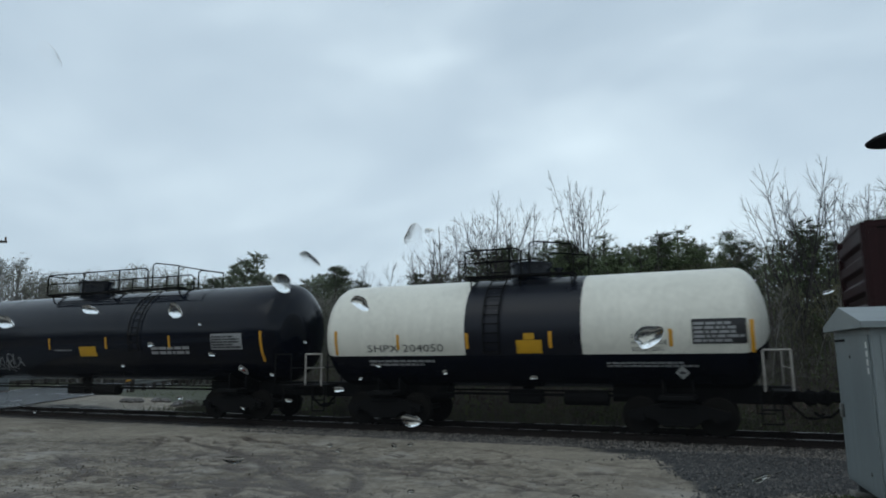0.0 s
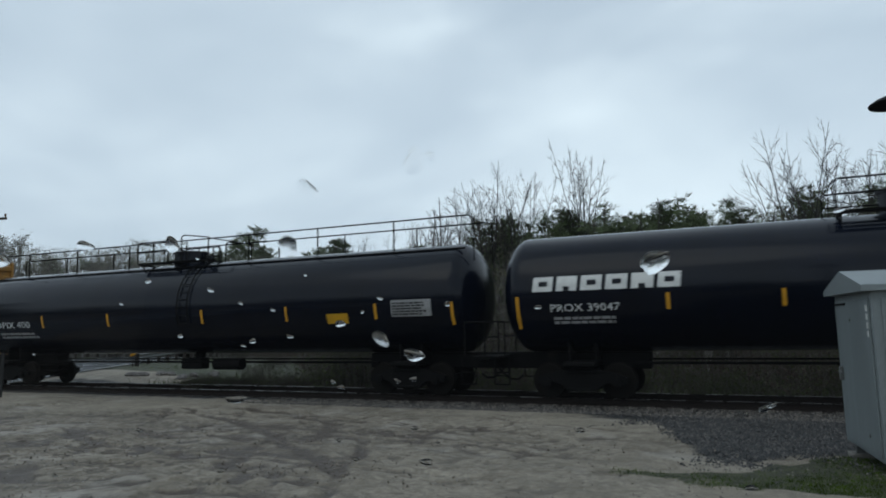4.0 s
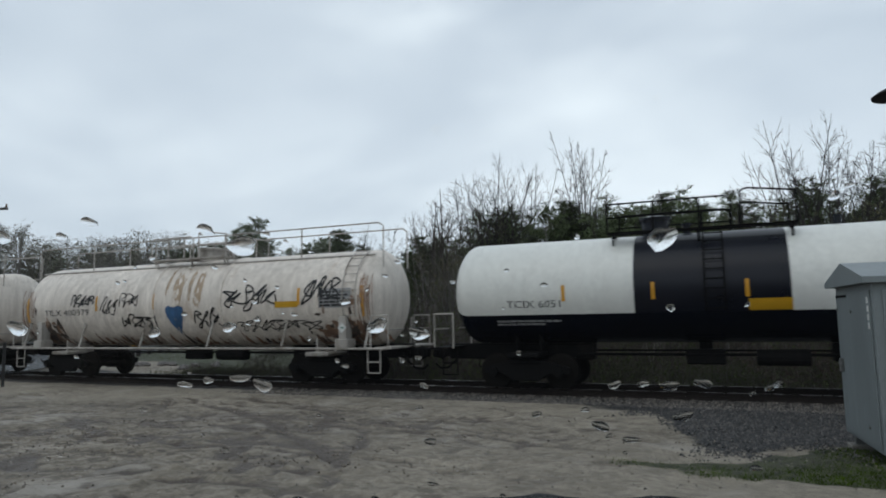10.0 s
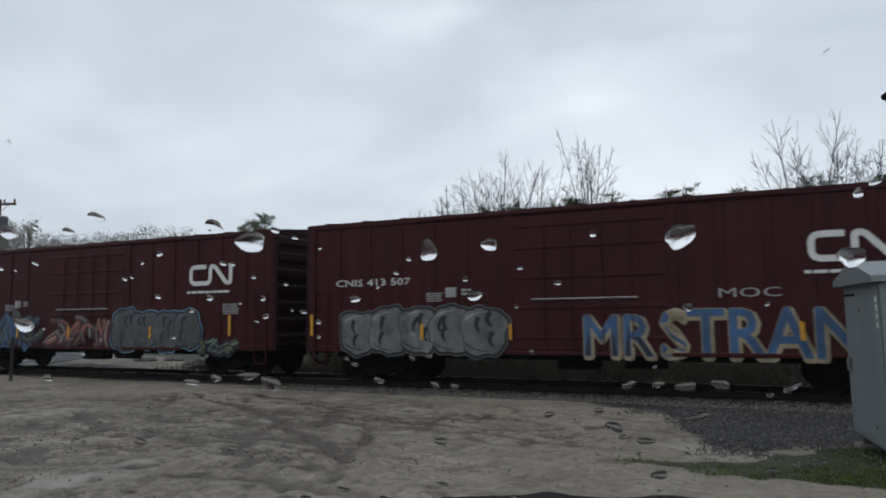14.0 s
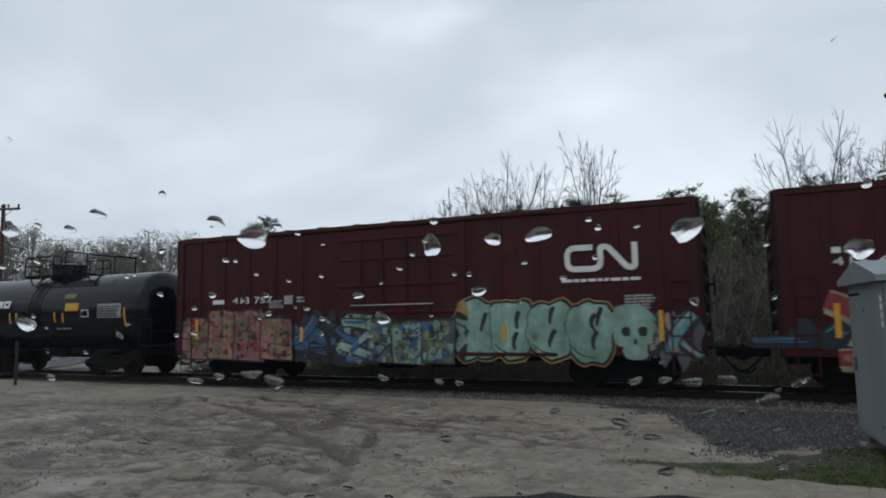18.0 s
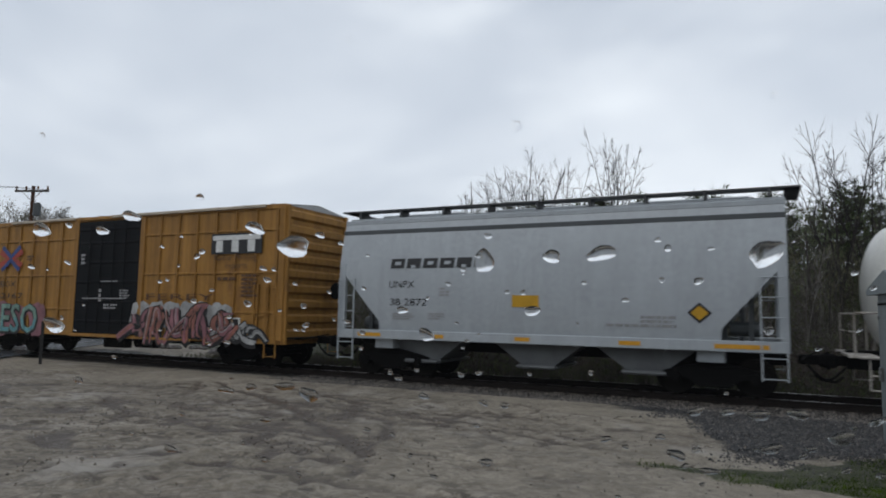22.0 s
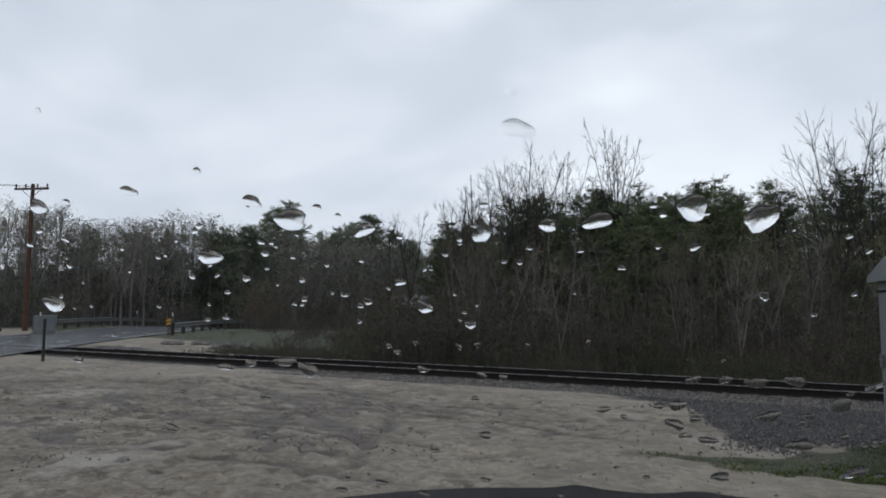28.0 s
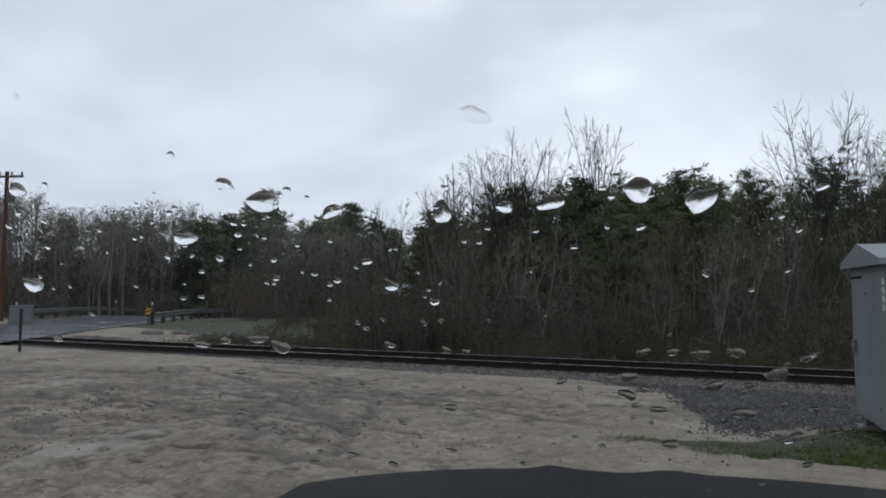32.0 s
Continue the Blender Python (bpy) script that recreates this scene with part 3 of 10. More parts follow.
def piece(parent, to, x, z, w, h, colours, seed, letters=5, back=None, fat=0.3, depth=0.008, label="", mottle=4):
    """A sprayed mural of interlocked bent strokes: backing cloud, dark outlines, fills, lights. colours: outline, fills..., light."""
    rng = random.Random(seed)
    kit = Kit()
    mats = [SPRAY[c] for c in colours]
    if back:
        mats = mats + [SPRAY[c] for c in back]
        for k in range(len(back) * 4):
            kit.slot = len(colours) + k % len(back)
            blob(kit, x + w * (k + 0.5) / (4 * len(back)) + rng.uniform(-0.1, 0.1) * w / letters, z + h * rng.uniform(0.35, 0.55), w / (2.6 * len(back)), h * rng.uniform(0.6, 1.0), to, depth + 0.0004 * k, rng, 26, 0.30)
    cell = w / letters
    d = depth + 0.006
    fills = max(1, len(colours) - 2)
    lw = min(0.05, 0.10 * cell)
    wide = max(0.08, min(0.30 * cell, 0.22 * h)) * fat / 0.27
    jobs = []
    for i in range(letters):
        x0, tone = x + cell * (i + 0.5), 1 + i % fills
        for q in range(5):
            lo, hi = z + h * rng.uniform(0.02, 0.30), z + h * rng.uniform(0.70, 0.98)
            a, b, c = (x0 + cell * rng.gauss(0, 0.42) for _ in range(3))
            way = rng.random()
            if way < 0.40:          # a leaning stem
                bend = ((a, hi), (x0 + cell * rng.uniform(-0.6, 0.6), z + h * rng.uniform(0.3, 0.7)), (b, lo))
            elif way < 0.70:        # an arm that sweeps to the side and ends in a point
                bend = ((a, lo + 0.3 * (hi - lo)), (b, hi if rng.random() < 0.5 else lo), (a + cell * rng.choice((-1.1, 1.1)), rng.choice((lo, hi))))
            else:                   # a bowl
                bend = ((a, z + 0.5 * h), (x0, rng.choice((hi + 0.2 * h, lo - 0.2 * h))), (c, z + h * rng.uniform(0.35, 0.65)))
            jobs.append((bend, wide * rng.uniform(0.6, 1.05), wide * rng.choice((0.15, 0.4, 0.8)), tone if rng.random() < 0.65 else 1 + rng.randrange(fills)))
    rng.shuffle(jobs)
    for bend, w0, w1, tone in jobs:
        kit.slot, d = 0, d + 0.00012
        swoosh(kit, [(u + 0.03, v - 0.04) for u, v in bend], w0 + 3.2 * lw, w1 + 3.0 * lw, to, d)
    for bend, w0, w1, tone in jobs:
        kit.slot, d = 0, d + 0.00015
        swoosh(kit, bend, w0 + 1.5 * lw, w1 + 1.5 * lw, to, d)
        kit.slot, d = tone, d + 0.00015
        swoosh(kit, bend, w0, w1, to, d)
        if mottle and fills > 1:
            kit.slot, d = 1 + tone % fills, d + 0.00012
            a, b = bend[1], bend[2]
            swoosh(kit, [((a[0] + b[0]) / 2, (a[1] + b[1]) / 2), b, (b[0] + 0.1 * cell, b[1] + 0.04)], 0.5 * w0, 0.3 * w1, to, d, 5)
        if rng.random() < 0.45:
            kit.slot, d = len(colours) - 1, d + 0.00012
            swoosh(kit, [(u - 0.22 * w0, v + 0.22 * w0) for u, v in bend], lw * 0.7, lw * 0.3, to, d)
    return part("graffiti", kit, mats, parent, label)


def throw_up(parent, to, x, z, w, h, colours, seed, letters, depth=0.008, label=""):
    """Fat round letter shapes run together: halo, dark outline, one even fill, dark slits, thin lights. colours: outline, fill, halo, light."""
    rng = random.Random(seed)
    kit = Kit()
    cell, d = w / letters, depth
    spots = [(x + cell * (i + 0.5), z + h * rng.uniform(0.46, 0.54), cell * rng.uniform(1.12, 1.35), h * rng.uniform(0.88, 1.04), rng.random()) for i in range(letters)]
    for slot, grow in ((2, 0.20), (0, 0.13)):
        for cx, cz, ww, hh, ph in spots:
            kit.slot, d = slot, d + 0.0004
            blob(kit, cx, cz, ww + grow, hh + grow, to, d, random.Random(int(ph * 999)), 28, 0.11)
    for i, (cx, cz, ww, hh, ph) in enumerate(spots):
        kit.slot, d = 0, d + 0.0004
        blob(kit, cx, cz, ww + 0.05, hh + 0.05, to, d, random.Random(int(ph * 999)), 28, 0.11)
        kit.slot, d = 1, d + 0.0004
        blob(kit, cx, cz, ww, hh, to, d, random.Random(int(ph * 999)), 28, 0.11)
        for q in range(rng.choice((2, 2, 3))):
            kit.slot, d = 0, d + 0.0003
            u, v = cx + ww * rng.uniform(-0.25, 0.25), cz + hh * (0.2 - 0.36 * (q % 2)) + hh * rng.uniform(-0.08, 0.08)
            swoosh(kit, [(u + 0.05, v + hh * 0.17), (u - 0.06 * (1 + q), v), (u + rng.uniform(-0.12, 0.12), v - hh * 0.15)], 0.10 * ww, 0.05 * ww, to, d, 7)
        for q in (-1, 1):
            kit.slot, d = 3 if q > 0 else 0, d + 0.0003
            swoosh(kit, [(cx - 0.40 * ww, cz + q * 0.25 * hh), (cx - 0.30 * ww, cz + q * 0.42 * hh), (cx + 0.1 * ww, cz + q * 0.44 * hh)], 0.03, 0.02, to, d, 7)
    return part("graffiti", kit, [SPRAY[c] for c in colours], parent, label)


def mosaic(parent, to, x, z, w, h, colours, seed, letters=5, depth=0.008, label=""):
    """Blocky sprayed letters filled with many small round dabs, with thin dark outlines. The last colour draws the lines."""
    rng = random.Random(seed)
    kit = Kit()
    last = len(colours) - 1
    cell = w / letters
    d = depth
    for i in range(letters):
        x0, x1 = x + cell * i - 0.04, x + cell * (i + 1) + 0.04
        lo, hi = z + rng.uniform(0.0, 0.06), z + h * rng.uniform(0.84, 1.04)
        lean, notch = rng.uniform(-0.10, 0.10), rng.uniform(0.30, 0.70)
        shape = [(x0, lo), (x1, lo - 0.04), (x1 + lean, hi - rng.uniform(0.0, 0.12)), (x0 + notch * cell, hi + 0.04), (x0 + lean, hi - rng.uniform(0.0, 0.16))]
        kit.slot, d = last, d + 0.0003
        mid = ((x0 + x1) / 2, (lo + hi) / 2)
        kit.plate([(mid[0] + (u - mid[0]) * 1.07, mid[1] + (v - mid[1]) * 1.06) for u, v in shape], d, to)
        kit.slot, d = i % 2, d + 0.0003
        kit.plate(shape, d, to)
        for q in range(int(80 * cell * h)):
            kit.slot = rng.choices(range(last), [2.0, 2.0] + [1.5] * (last - 2))[0]
            r = rng.uniform(0.06, 0.20)
            blob(kit, rng.uniform(x0 + 0.5 * r, x1 - 0.5 * r), rng.uniform(lo + 0.4 * r, hi - 0.4 * r), r * rng.uniform(0.7, 1.3), r * rng.uniform(0.7, 1.5), to, d + 0.0002 + 0.0002 * q, rng, 9, 0.35)
        d += 0.0002 * int(80 * cell * h) + 0.0004
        kit.slot = last
        ymid = lo + (hi - lo) * rng.uniform(0.35, 0.6)
        for bend in (((x0, hi), (x0 + lean, ymid), (x0 + 0.02, lo)), ((x0 + 0.3 * cell, ymid), (mid[0], ymid + 0.06), (x1 - 0.25 * cell, ymid - 0.04)), ((x0, hi), (mid[0], hi + 0.06), (x1, hi - 0.05)),
                     ((mid[0], hi - 0.2), (mid[0] + 0.1, ymid + 0.15), (mid[0] - 0.08, ymid + 0.05)), ((mid[0] - 0.1, lo + 0.1), (mid[0], lo + 0.2), (mid[0] + 0.05, ymid - 0.1))):
            d += 0.0002
            swoosh(kit, bend, 0.026, 0.018, to, d, 6)
    return part("graffiti", kit, [SPRAY[c] for c in colours], parent, label)


def lettered_piece(parent, to, word, x, z, w, h, colours, depth=0.008, label=""):
    """A sprayed word with a heavy outline: colours are outline, fill, second fill, light."""
    kit = Kit()
    co, faces, wide = LETTERS[word]
    d = depth
    for ring, slot, n in ((0.075, 0, 14), (0.02, 1, 6)):
        for k in range(n):
            a = math.tau * k / n
            kit.slot, d = slot, d + 0.0002
            write(kit, word, x + ring * math.cos(a) + (0.03 if slot == 0 else 0), z + ring * math.sin(a) - (0.04 if slot == 0 else 0), h, to, w, d)
    write(kit, word, x, z, h, to, w, d + 0.001)
    kit.slot = 2
    lower = [f for f in faces if np.mean([co[i][1] for i in f]) < 0.45]
    if lower:
        kit.add([to(x + u * w / wide, z + v * h, d + 0.0016) for u, v in co], lower)
    return part("graffiti", kit, [SPRAY[c] for c in colours], parent, label)


def scribble(kit, to, x, z, w, h, seed, width=0.035, depth=0.010, loops=6):
    """A quick spray-can tag: one running line that loops up and down."""
    rng = random.Random(seed)
    cell = w / loops
    pts = []
    for i in range(loops):
        l = x + cell * i
        lo, hi, mid = rng.uniform(0, 0.18), rng.uniform(0.8, 1.0), rng.uniform(0.35, 0.6)
        way = rng.randrange(3)
        if way == 0:
            new_pts = [(0.0, lo), (0.25, hi), (0.85, hi - 0.12), (0.35, mid), (0.9, mid - 0.15), (0.7, lo)]
        elif way == 1:
            new_pts = [(0.8, hi), (0.15, hi - 0.2), (0.3, mid), (0.85, mid - 0.1), (0.6, lo), (0.1, lo + 0.05)]
        else:
            new_pts = [(0.1, hi), (-0.1, lo), (0.8, mid + 0.25), (0.2, mid), (1.1, lo), (0.7, hi)]
        pts += [(l + u * cell + rng.gauss(0, 0.16) * cell + 0.25 * v * h, z + (v + rng.gauss(0, 0.10)) * h) for u, v in new_pts]
    curve = []
    for i in range(len(pts) - 1):
        p = [pts[max(0, min(len(pts) - 1, i + q))] for q in (-1, 0, 1, 2)]
        for s in range(4):
            f = s / 4
            curve.append(tuple(0.5 * (2 * p[1][e] + (p[2][e] - p[0][e]) * f + (2 * p[0][e] - 5 * p[1][e] + 4 * p[2][e] - p[3][e]) * f * f + (3 * p[1][e] - p[0][e] - 3 * p[2][e] + p[3][e]) * f ** 3) for e in (0, 1)))
    stroke(kit, curve, width, to, depth)
    return kit


# ---- the ground ----
def smooth(a, b, x):
    t = np.clip((x - a) / (b - a), 0, 1)
    return t * t * (3 - 2 * t)


ROAD = [(-8.0, -22.0), (-17.5, -4.0), (-22.4, 5.0), (-29.6, 15.4), (-33.8, 22.4), (-38.6, 31.0), (-44.0, 40.0), (-49.2, 49.5), (-53.6, 58.5), (-56.0, 67.0), (-54.5, 77.0), (-47.0, 88.0), (-34.0, 97.0), (-15.0, 104.0)]


def road_distance(x, y):
    best = np.full(np.shape(x), 1e9)
    for (x0, y0), (x1, y1) in zip(ROAD, ROAD[1:]):
        dx, dy = x1 - x0, y1 - y0
        t = np.clip(((x - x0) * dx + (y - y0) * dy) / (dx * dx + dy * dy), 0, 1)
        best = np.minimum(best, np.hypot(x - x0 - t * dx, y - y0 - t * dy))
    return best


def road_height(x, y):
    return -0.03 - 1.15 * smooth(34.0, 66.0, y)


def waves(x, y, seed, size):
    """Soft irregular relief from a few crossed waves."""
    rng = np.random.RandomState(seed)
    out = 0 * x
    for k in range(7):
        a, f, p = rng.uniform(0, 6.28), rng.uniform(0.6, 2.4) / size, rng.uniform(0, 6.28)
        out = out + np.sin((x * math.cos(a) + y * math.sin(a)) * f + p + 0.9 * np.sin((y * math.cos(a) - x * math.sin(a)) * f * 0.7 + p * 2)) / 7
    return out


def lumps(x, y, size, seed):
    """Uneven relief on a lattice of the given size, -1 to 1."""
    table = np.random.RandomState(seed).uniform(-1, 1, 4096)
    u, v = x / size, y / size
    i, j = np.floor(u).astype(int), np.floor(v).astype(int)
    fu, fv = u - i, v - j
    fu, fv = fu * fu * (3 - 2 * fu), fv * fv * (3 - 2 * fv)
    at = lambda p, q: table[(p * 57 + q * 131 + ((p * 13) ^ (q * 7))) % 4096]
    return (at(i, j) * (1 - fu) + at(i + 1, j) * fu) * (1 - fv) + (at(i, j + 1) * (1 - fu) + at(i + 1, j + 1) * fu) * fv


RUTS = []
rut_rng = random.Random(7)
for k in range(52):
    x0, y0 = rut_rng.uniform(-16, -3.5), rut_rng.uniform(4.5, 13.4)
    head, bend = rut_rng.choice((rut_rng.gauss(0.05, 0.2), rut_rng.gauss(0.9, 0.3), rut_rng.gauss(-0.7, 0.3))), rut_rng.gauss(0, 0.05)
    RUTS.append((x0, y0, head, bend, rut_rng.uniform(1.2, 5.0), rut_rng.uniform(0.06, 0.12)))
# the long turning tracks that cross the lot
RUTS += [(-4.6, 11.6, -0.16, 0.022, 9.0, 0.13), (-5.0, 10.2, -0.10, 0.020, 9.0, 0.13), (-2.6, 12.6, -0.35, 0.03, 6.0, 0.12), (-8.0, 7.6, 0.12, -0.02, 7.0, 0.15), (-9.5, 8.9, 0.15, -0.02, 6.0, 0.15)]


# the wheel tracks that stand out, as bent lines on the plan
TRACKS = [([(-13.1, 13.3), (-10.0, 11.5), (-7.15, 9.3), (-5.0, 7.5), (-3.9, 6.4)], 0.13), ([(-11.6, 14.1), (-8.0, 12.0), (-5.1, 10.4), (-3.5, 10.0), (-2.4, 11.0), (-1.4, 11.8)], 0.14), ([(-3.9, 9.95), (-2.7, 9.1), (-1.4, 9.1)], 0.12),
          ([(-17.0, 8.8), (-15.3, 9.4), (-14.0, 10.9), (-12.6, 11.9)], 0.16), ([(-7.4, 10.3), (-6.6, 8.0), (-5.7, 6.4)], 0.10), ([(-9.6, 5.6), (-8.6, 5.8), (-7.3, 5.3)], 0.17), ([(-10.2, 9.2), (-8.8, 9.2), (-7.2, 9.0), (-6.3, 10.0), (-4.6, 9.7)], 0.12),
          ([(-12.6, 9.9), (-10.9, 8.4), (-9.0, 7.5), (-7.0, 7.2)], 0.13), ([(-6.2, 12.4), (-4.4, 11.9), (-2.6, 12.0)], 0.11)]


def line_distance(points, x, y):
    best = np.full(np.shape(x), 1e9)
    for (x0, y0), (x1, y1) in zip(points, points[1:]):
        dx, dy = x1 - x0, y1 - y0
        t = np.clip(((x - x0) * dx + (y - y0) * dy) / (dx * dx + dy * dy), 0, 1)
        best = np.minimum(best, np.hypot(x - x0 - t * dx, y - y0 - t * dy))
    return best


def rut_depth(x, y):
    """How deep wheels have pressed the sand, 0 to 1, broken up along the way."""
    out = 0 * x
    for n, (x0, y0, head, bend, length, width) in enumerate(RUTS):
        c, s = math.cos(head), math.sin(head)
        u, v = (x - x0) * c + (y - y0) * s, -(x - x0) * s + (y - y0) * c
        v = v - bend * u * u + 0.07 * np.sin(1.9 * u + n) + 0.04 * np.sin(4.3 * u + 2 * n)
        along = smooth(-length / 2 - 0.8, -length / 2 + 1.0, u) * (1 - smooth(length / 2 - 1.0, length / 2 + 0.8, u))
        out = np.maximum(out, np.exp(-(v / width) ** 2) * along * np.clip(0.65 + 0.8 * lumps(x, y, 0.55, 40 + n), 0, 1))
    wx, wy = x + 0.22 * lumps(x, y, 0.9, 90) + 0.06 * lumps(x, y, 0.3, 92), y + 0.22 * lumps(x, y, 0.9, 91) + 0.06 * lumps(x, y, 0.3, 93)
    for n, (points, width) in enumerate(TRACKS):
        out = np.maximum(out, 1.25 * np.exp(-(line_distance(points, wx, wy) / width) ** 2) * np.clip(0.75 + 0.9 * lumps(x, y, 0.8, 70 + n), 0, 1))
    return out


def ground_height(x, y):
    lot = 0.24 - 0.36 * smooth(3.5, 14.6, y)
    bed = -0.19
    z = lot + (bed - lot) * smooth(14.6, 15.6, y)
    far = -0.62 + 0.10 * smooth(24, 60, y) + 2.2 * smooth(60, 140, y)
    z = z + (far - z) * smooth(19.4, 22.0, y)
    west = smooth(-19.0, -26.5, x)
    z_west = -0.02 + 0.10 * smooth(10.0, 2.0, y) - 1.15 * smooth(34.0, 66.0, y)
    z = z + (z_west - z) * west * (1 - 0.86 * smooth(15.0, 15.8, y) * (1 - smooth(19.2, 20.4, y)) * smooth(-27.5, -25.0, x))
    z = z + 0.02 * waves(x, y, 3, 1.2) * (1 - smooth(14.5, 15.2, y)) + 0.10 * waves(x, y, 4, 6.0) * smooth(22, 28, y)
    return z


def axis(pairs):
    out = []
    for a, b, step in pairs:
        out += list(np.arange(a, b - 1e-6, step))
    return np.array(out + [pairs[-1][1]])


def gravel_edge(x):
    """Where the sand gives way to stones."""
    return 14.75 + 1.1 * smooth(-6.5, -9.5, x) - 0.9 * smooth(-4.0, -1.6, x) - 4.6 * smooth(-1.6, -0.05, x) + 1.0 * smooth(-0.2, 1.2, x)


def turf(x, y):
    """The ragged wedge of grass beside the cabinet."""
    low = 7.56 + 0.55 * smooth(0.1, -1.2, x) + 0.22 * lumps(x, y, 0.45, 95) + 0.10 * lumps(x, y, 0.16, 96)
    high = 8.40 + 0.35 * smooth(-0.6, 0.2, x) + 0.8 * smooth(0.2, 0.5, x) + 0.9 * smooth(0.5, 1.4, x) + 0.25 * lumps(x, y, 0.4, 97)
    return smooth(-1.5, -1.1, x) * smooth(-0.06, 0.10, y - low) * (1 - smooth(-0.12, 0.15, y - high)) * (0.75 + 0.25 * smooth(-0.3, 0.6, x))


gx = axis([(-900, -300, 150), (-300, -120, 30), (-120, -48, 4), (-48, -22, 0.5), (-22, -14, 0.16), (-14, 5, 0.075), (5, 30, 1.0), (30, 120, 10), (120, 300, 30), (300, 900, 150)])
gy = axis([(-600, -120, 120), (-120, -20, 10), (-20, 2, 2), (2, 15.2, 0.07), (15.2, 23, 0.3), (23, 48, 1.0), (48, 130, 4), (130, 300, 30), (300, 1200, 150)])
GX, GY = np.meshgrid(gx, gy)
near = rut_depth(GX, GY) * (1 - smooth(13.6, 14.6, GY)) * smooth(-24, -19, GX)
GZ = ground_height(GX, GY)
churned = (0.35 + 0.65 * np.clip(0.5 + 1.2 * lumps(GX, GY, 2.6, 61), 0, 1)) * (1 - 0.6 * smooth(-4.5, -1.0, GX)) * (1 - 0.65 * smooth(12.2, 13.6, GY))
crumb = 0.35 * lumps(GX, GY, 0.62, 62) + 0.8 * np.abs(lumps(GX + 0.3 * GY, GY, 0.37, 63)) - 0.3 + 0.75 * lumps(GX, GY, 0.21, 64) ** 3 * 1.6
GZ = GZ - 0.06 * near + 0.062 * churned * crumb * smooth(2, 3, GY) * (1 - smooth(14.4, 15.2, GY))
on_road = np.clip(1 - (road_distance(GX, GY) - 4.2) / 1.2, 0, 1)
GZ = np.where(on_road > 0, GZ + (np.minimum(GZ, road_height(GX, GY) - 0.025) - GZ) * on_road, GZ)
nx, ny = len(gx), len(gy)
ground_mesh = bpy.data.meshes.new("ground")
idx = np.arange(nx * ny).reshape(ny, nx)
quads = np.stack([idx[:-1, :-1], idx[:-1, 1:], idx[1:, 1:], idx[1:, :-1]], -1).reshape(-1, 4)
ground_mesh.from_pydata(np.stack([GX, GY, GZ], -1).reshape(-1, 3).tolist(), [], quads.tolist())
ground_mesh.polygons.foreach_set("use_smooth", [True] * len(quads))
# zone weights: red wet ruts and darkened hollows, green stones, blue grass and woodland floor
# hollows of the relief weigh in too: damp, plus their shade as colour
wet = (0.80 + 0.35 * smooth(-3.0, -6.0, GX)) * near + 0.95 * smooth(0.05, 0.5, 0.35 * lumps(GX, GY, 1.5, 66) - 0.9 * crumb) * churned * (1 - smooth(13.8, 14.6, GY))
gravel = smooth(-0.5, 0.5, GY - gravel_edge(GX) - 0.2) * (1 - smooth(19.6, 20.6, GY)) * (1 - 0.9 * smooth(-25.0, -28.5, GX))
grass = turf(GX, GY) * 0.95
sandy_west = smooth(-17.5, -21.0, GX) * (1 - smooth(23.5, 26.5, GY + 0.25 * (GX + 28)))
woods = np.maximum(smooth(19.8, 20.8, GY) * (1 - sandy_west), grass)
woods = np.maximum(woods, smooth(8.0, 12.0, road_distance(GX, GY)) * smooth(24.0, 27.0, GY) )
fresh = np.clip(0.55 * smooth(-8.0, -3.0, GX) + 0.6 * smooth(10.5, 13.0, GY) + 0.4 * lumps(GX, GY, 2.2, 71), 0, 1)
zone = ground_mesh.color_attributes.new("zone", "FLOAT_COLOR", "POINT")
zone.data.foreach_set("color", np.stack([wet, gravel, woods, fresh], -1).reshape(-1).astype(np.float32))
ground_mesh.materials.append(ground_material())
tagged(new("ground", ground_mesh), "wet sandy lot with wheel ruts, running into gravel, grass and woodland floor", "ground", kind="structure")


def ribbon(path, offsets, lift, name, mat, parent=None, height=road_height):
    """A strip laid along a path between two sideways offsets, following the road's fall."""
    k = Kit()
    pts = []
    fine = []
    for (x0, y0), (x1, y1) in zip(path, path[1:]):
        n = max(1, int(math.hypot(x1 - x0, y1 - y0) / 1.5))
        fine += [(x0 + (x1 - x0) * i / n, y0 + (y1 - y0) * i / n) for i in range(n)]
    fine.append(path[-1])
    for i, (x, y) in enumerate(fine):
        a, b = fine[max(0, i - 2)], fine[min(len(fine) - 1, i + 2)]
        dx, dy = b[0] - a[0], b[1] - a[1]
        q = math.hypot(dx, dy)
        for o in offsets:
            px, py = x + dy / q * o, y - dx / q * o
            pts.append((px, py, float(height(px, py)) + lift))
    m = len(offsets)
    k.v = pts
    for i in range(len(fine) - 1):
        for j in range(m - 1):
            k.f.append((i * m + j, (i + 1) * m + j, (i + 1) * m + j + 1, i * m + j + 1))
            k.m.append(0)
    return part(name, k, mat, parent)


tagged(ribbon(ROAD, (-4.0, -2.0, 0.0, 2.0, 4.0), 0.02, "road", ASPHALT), "wet grey asphalt road over the level crossing", "road", kind="structure")
for o in (-3.7, 3.7):
    tagged(ribbon(ROAD[4:], (o - 0.06, o + 0.06), 0.026, "road_marking", ROAD_PAINT), "worn white edge line on wet asphalt", "road marking", kind="structure")

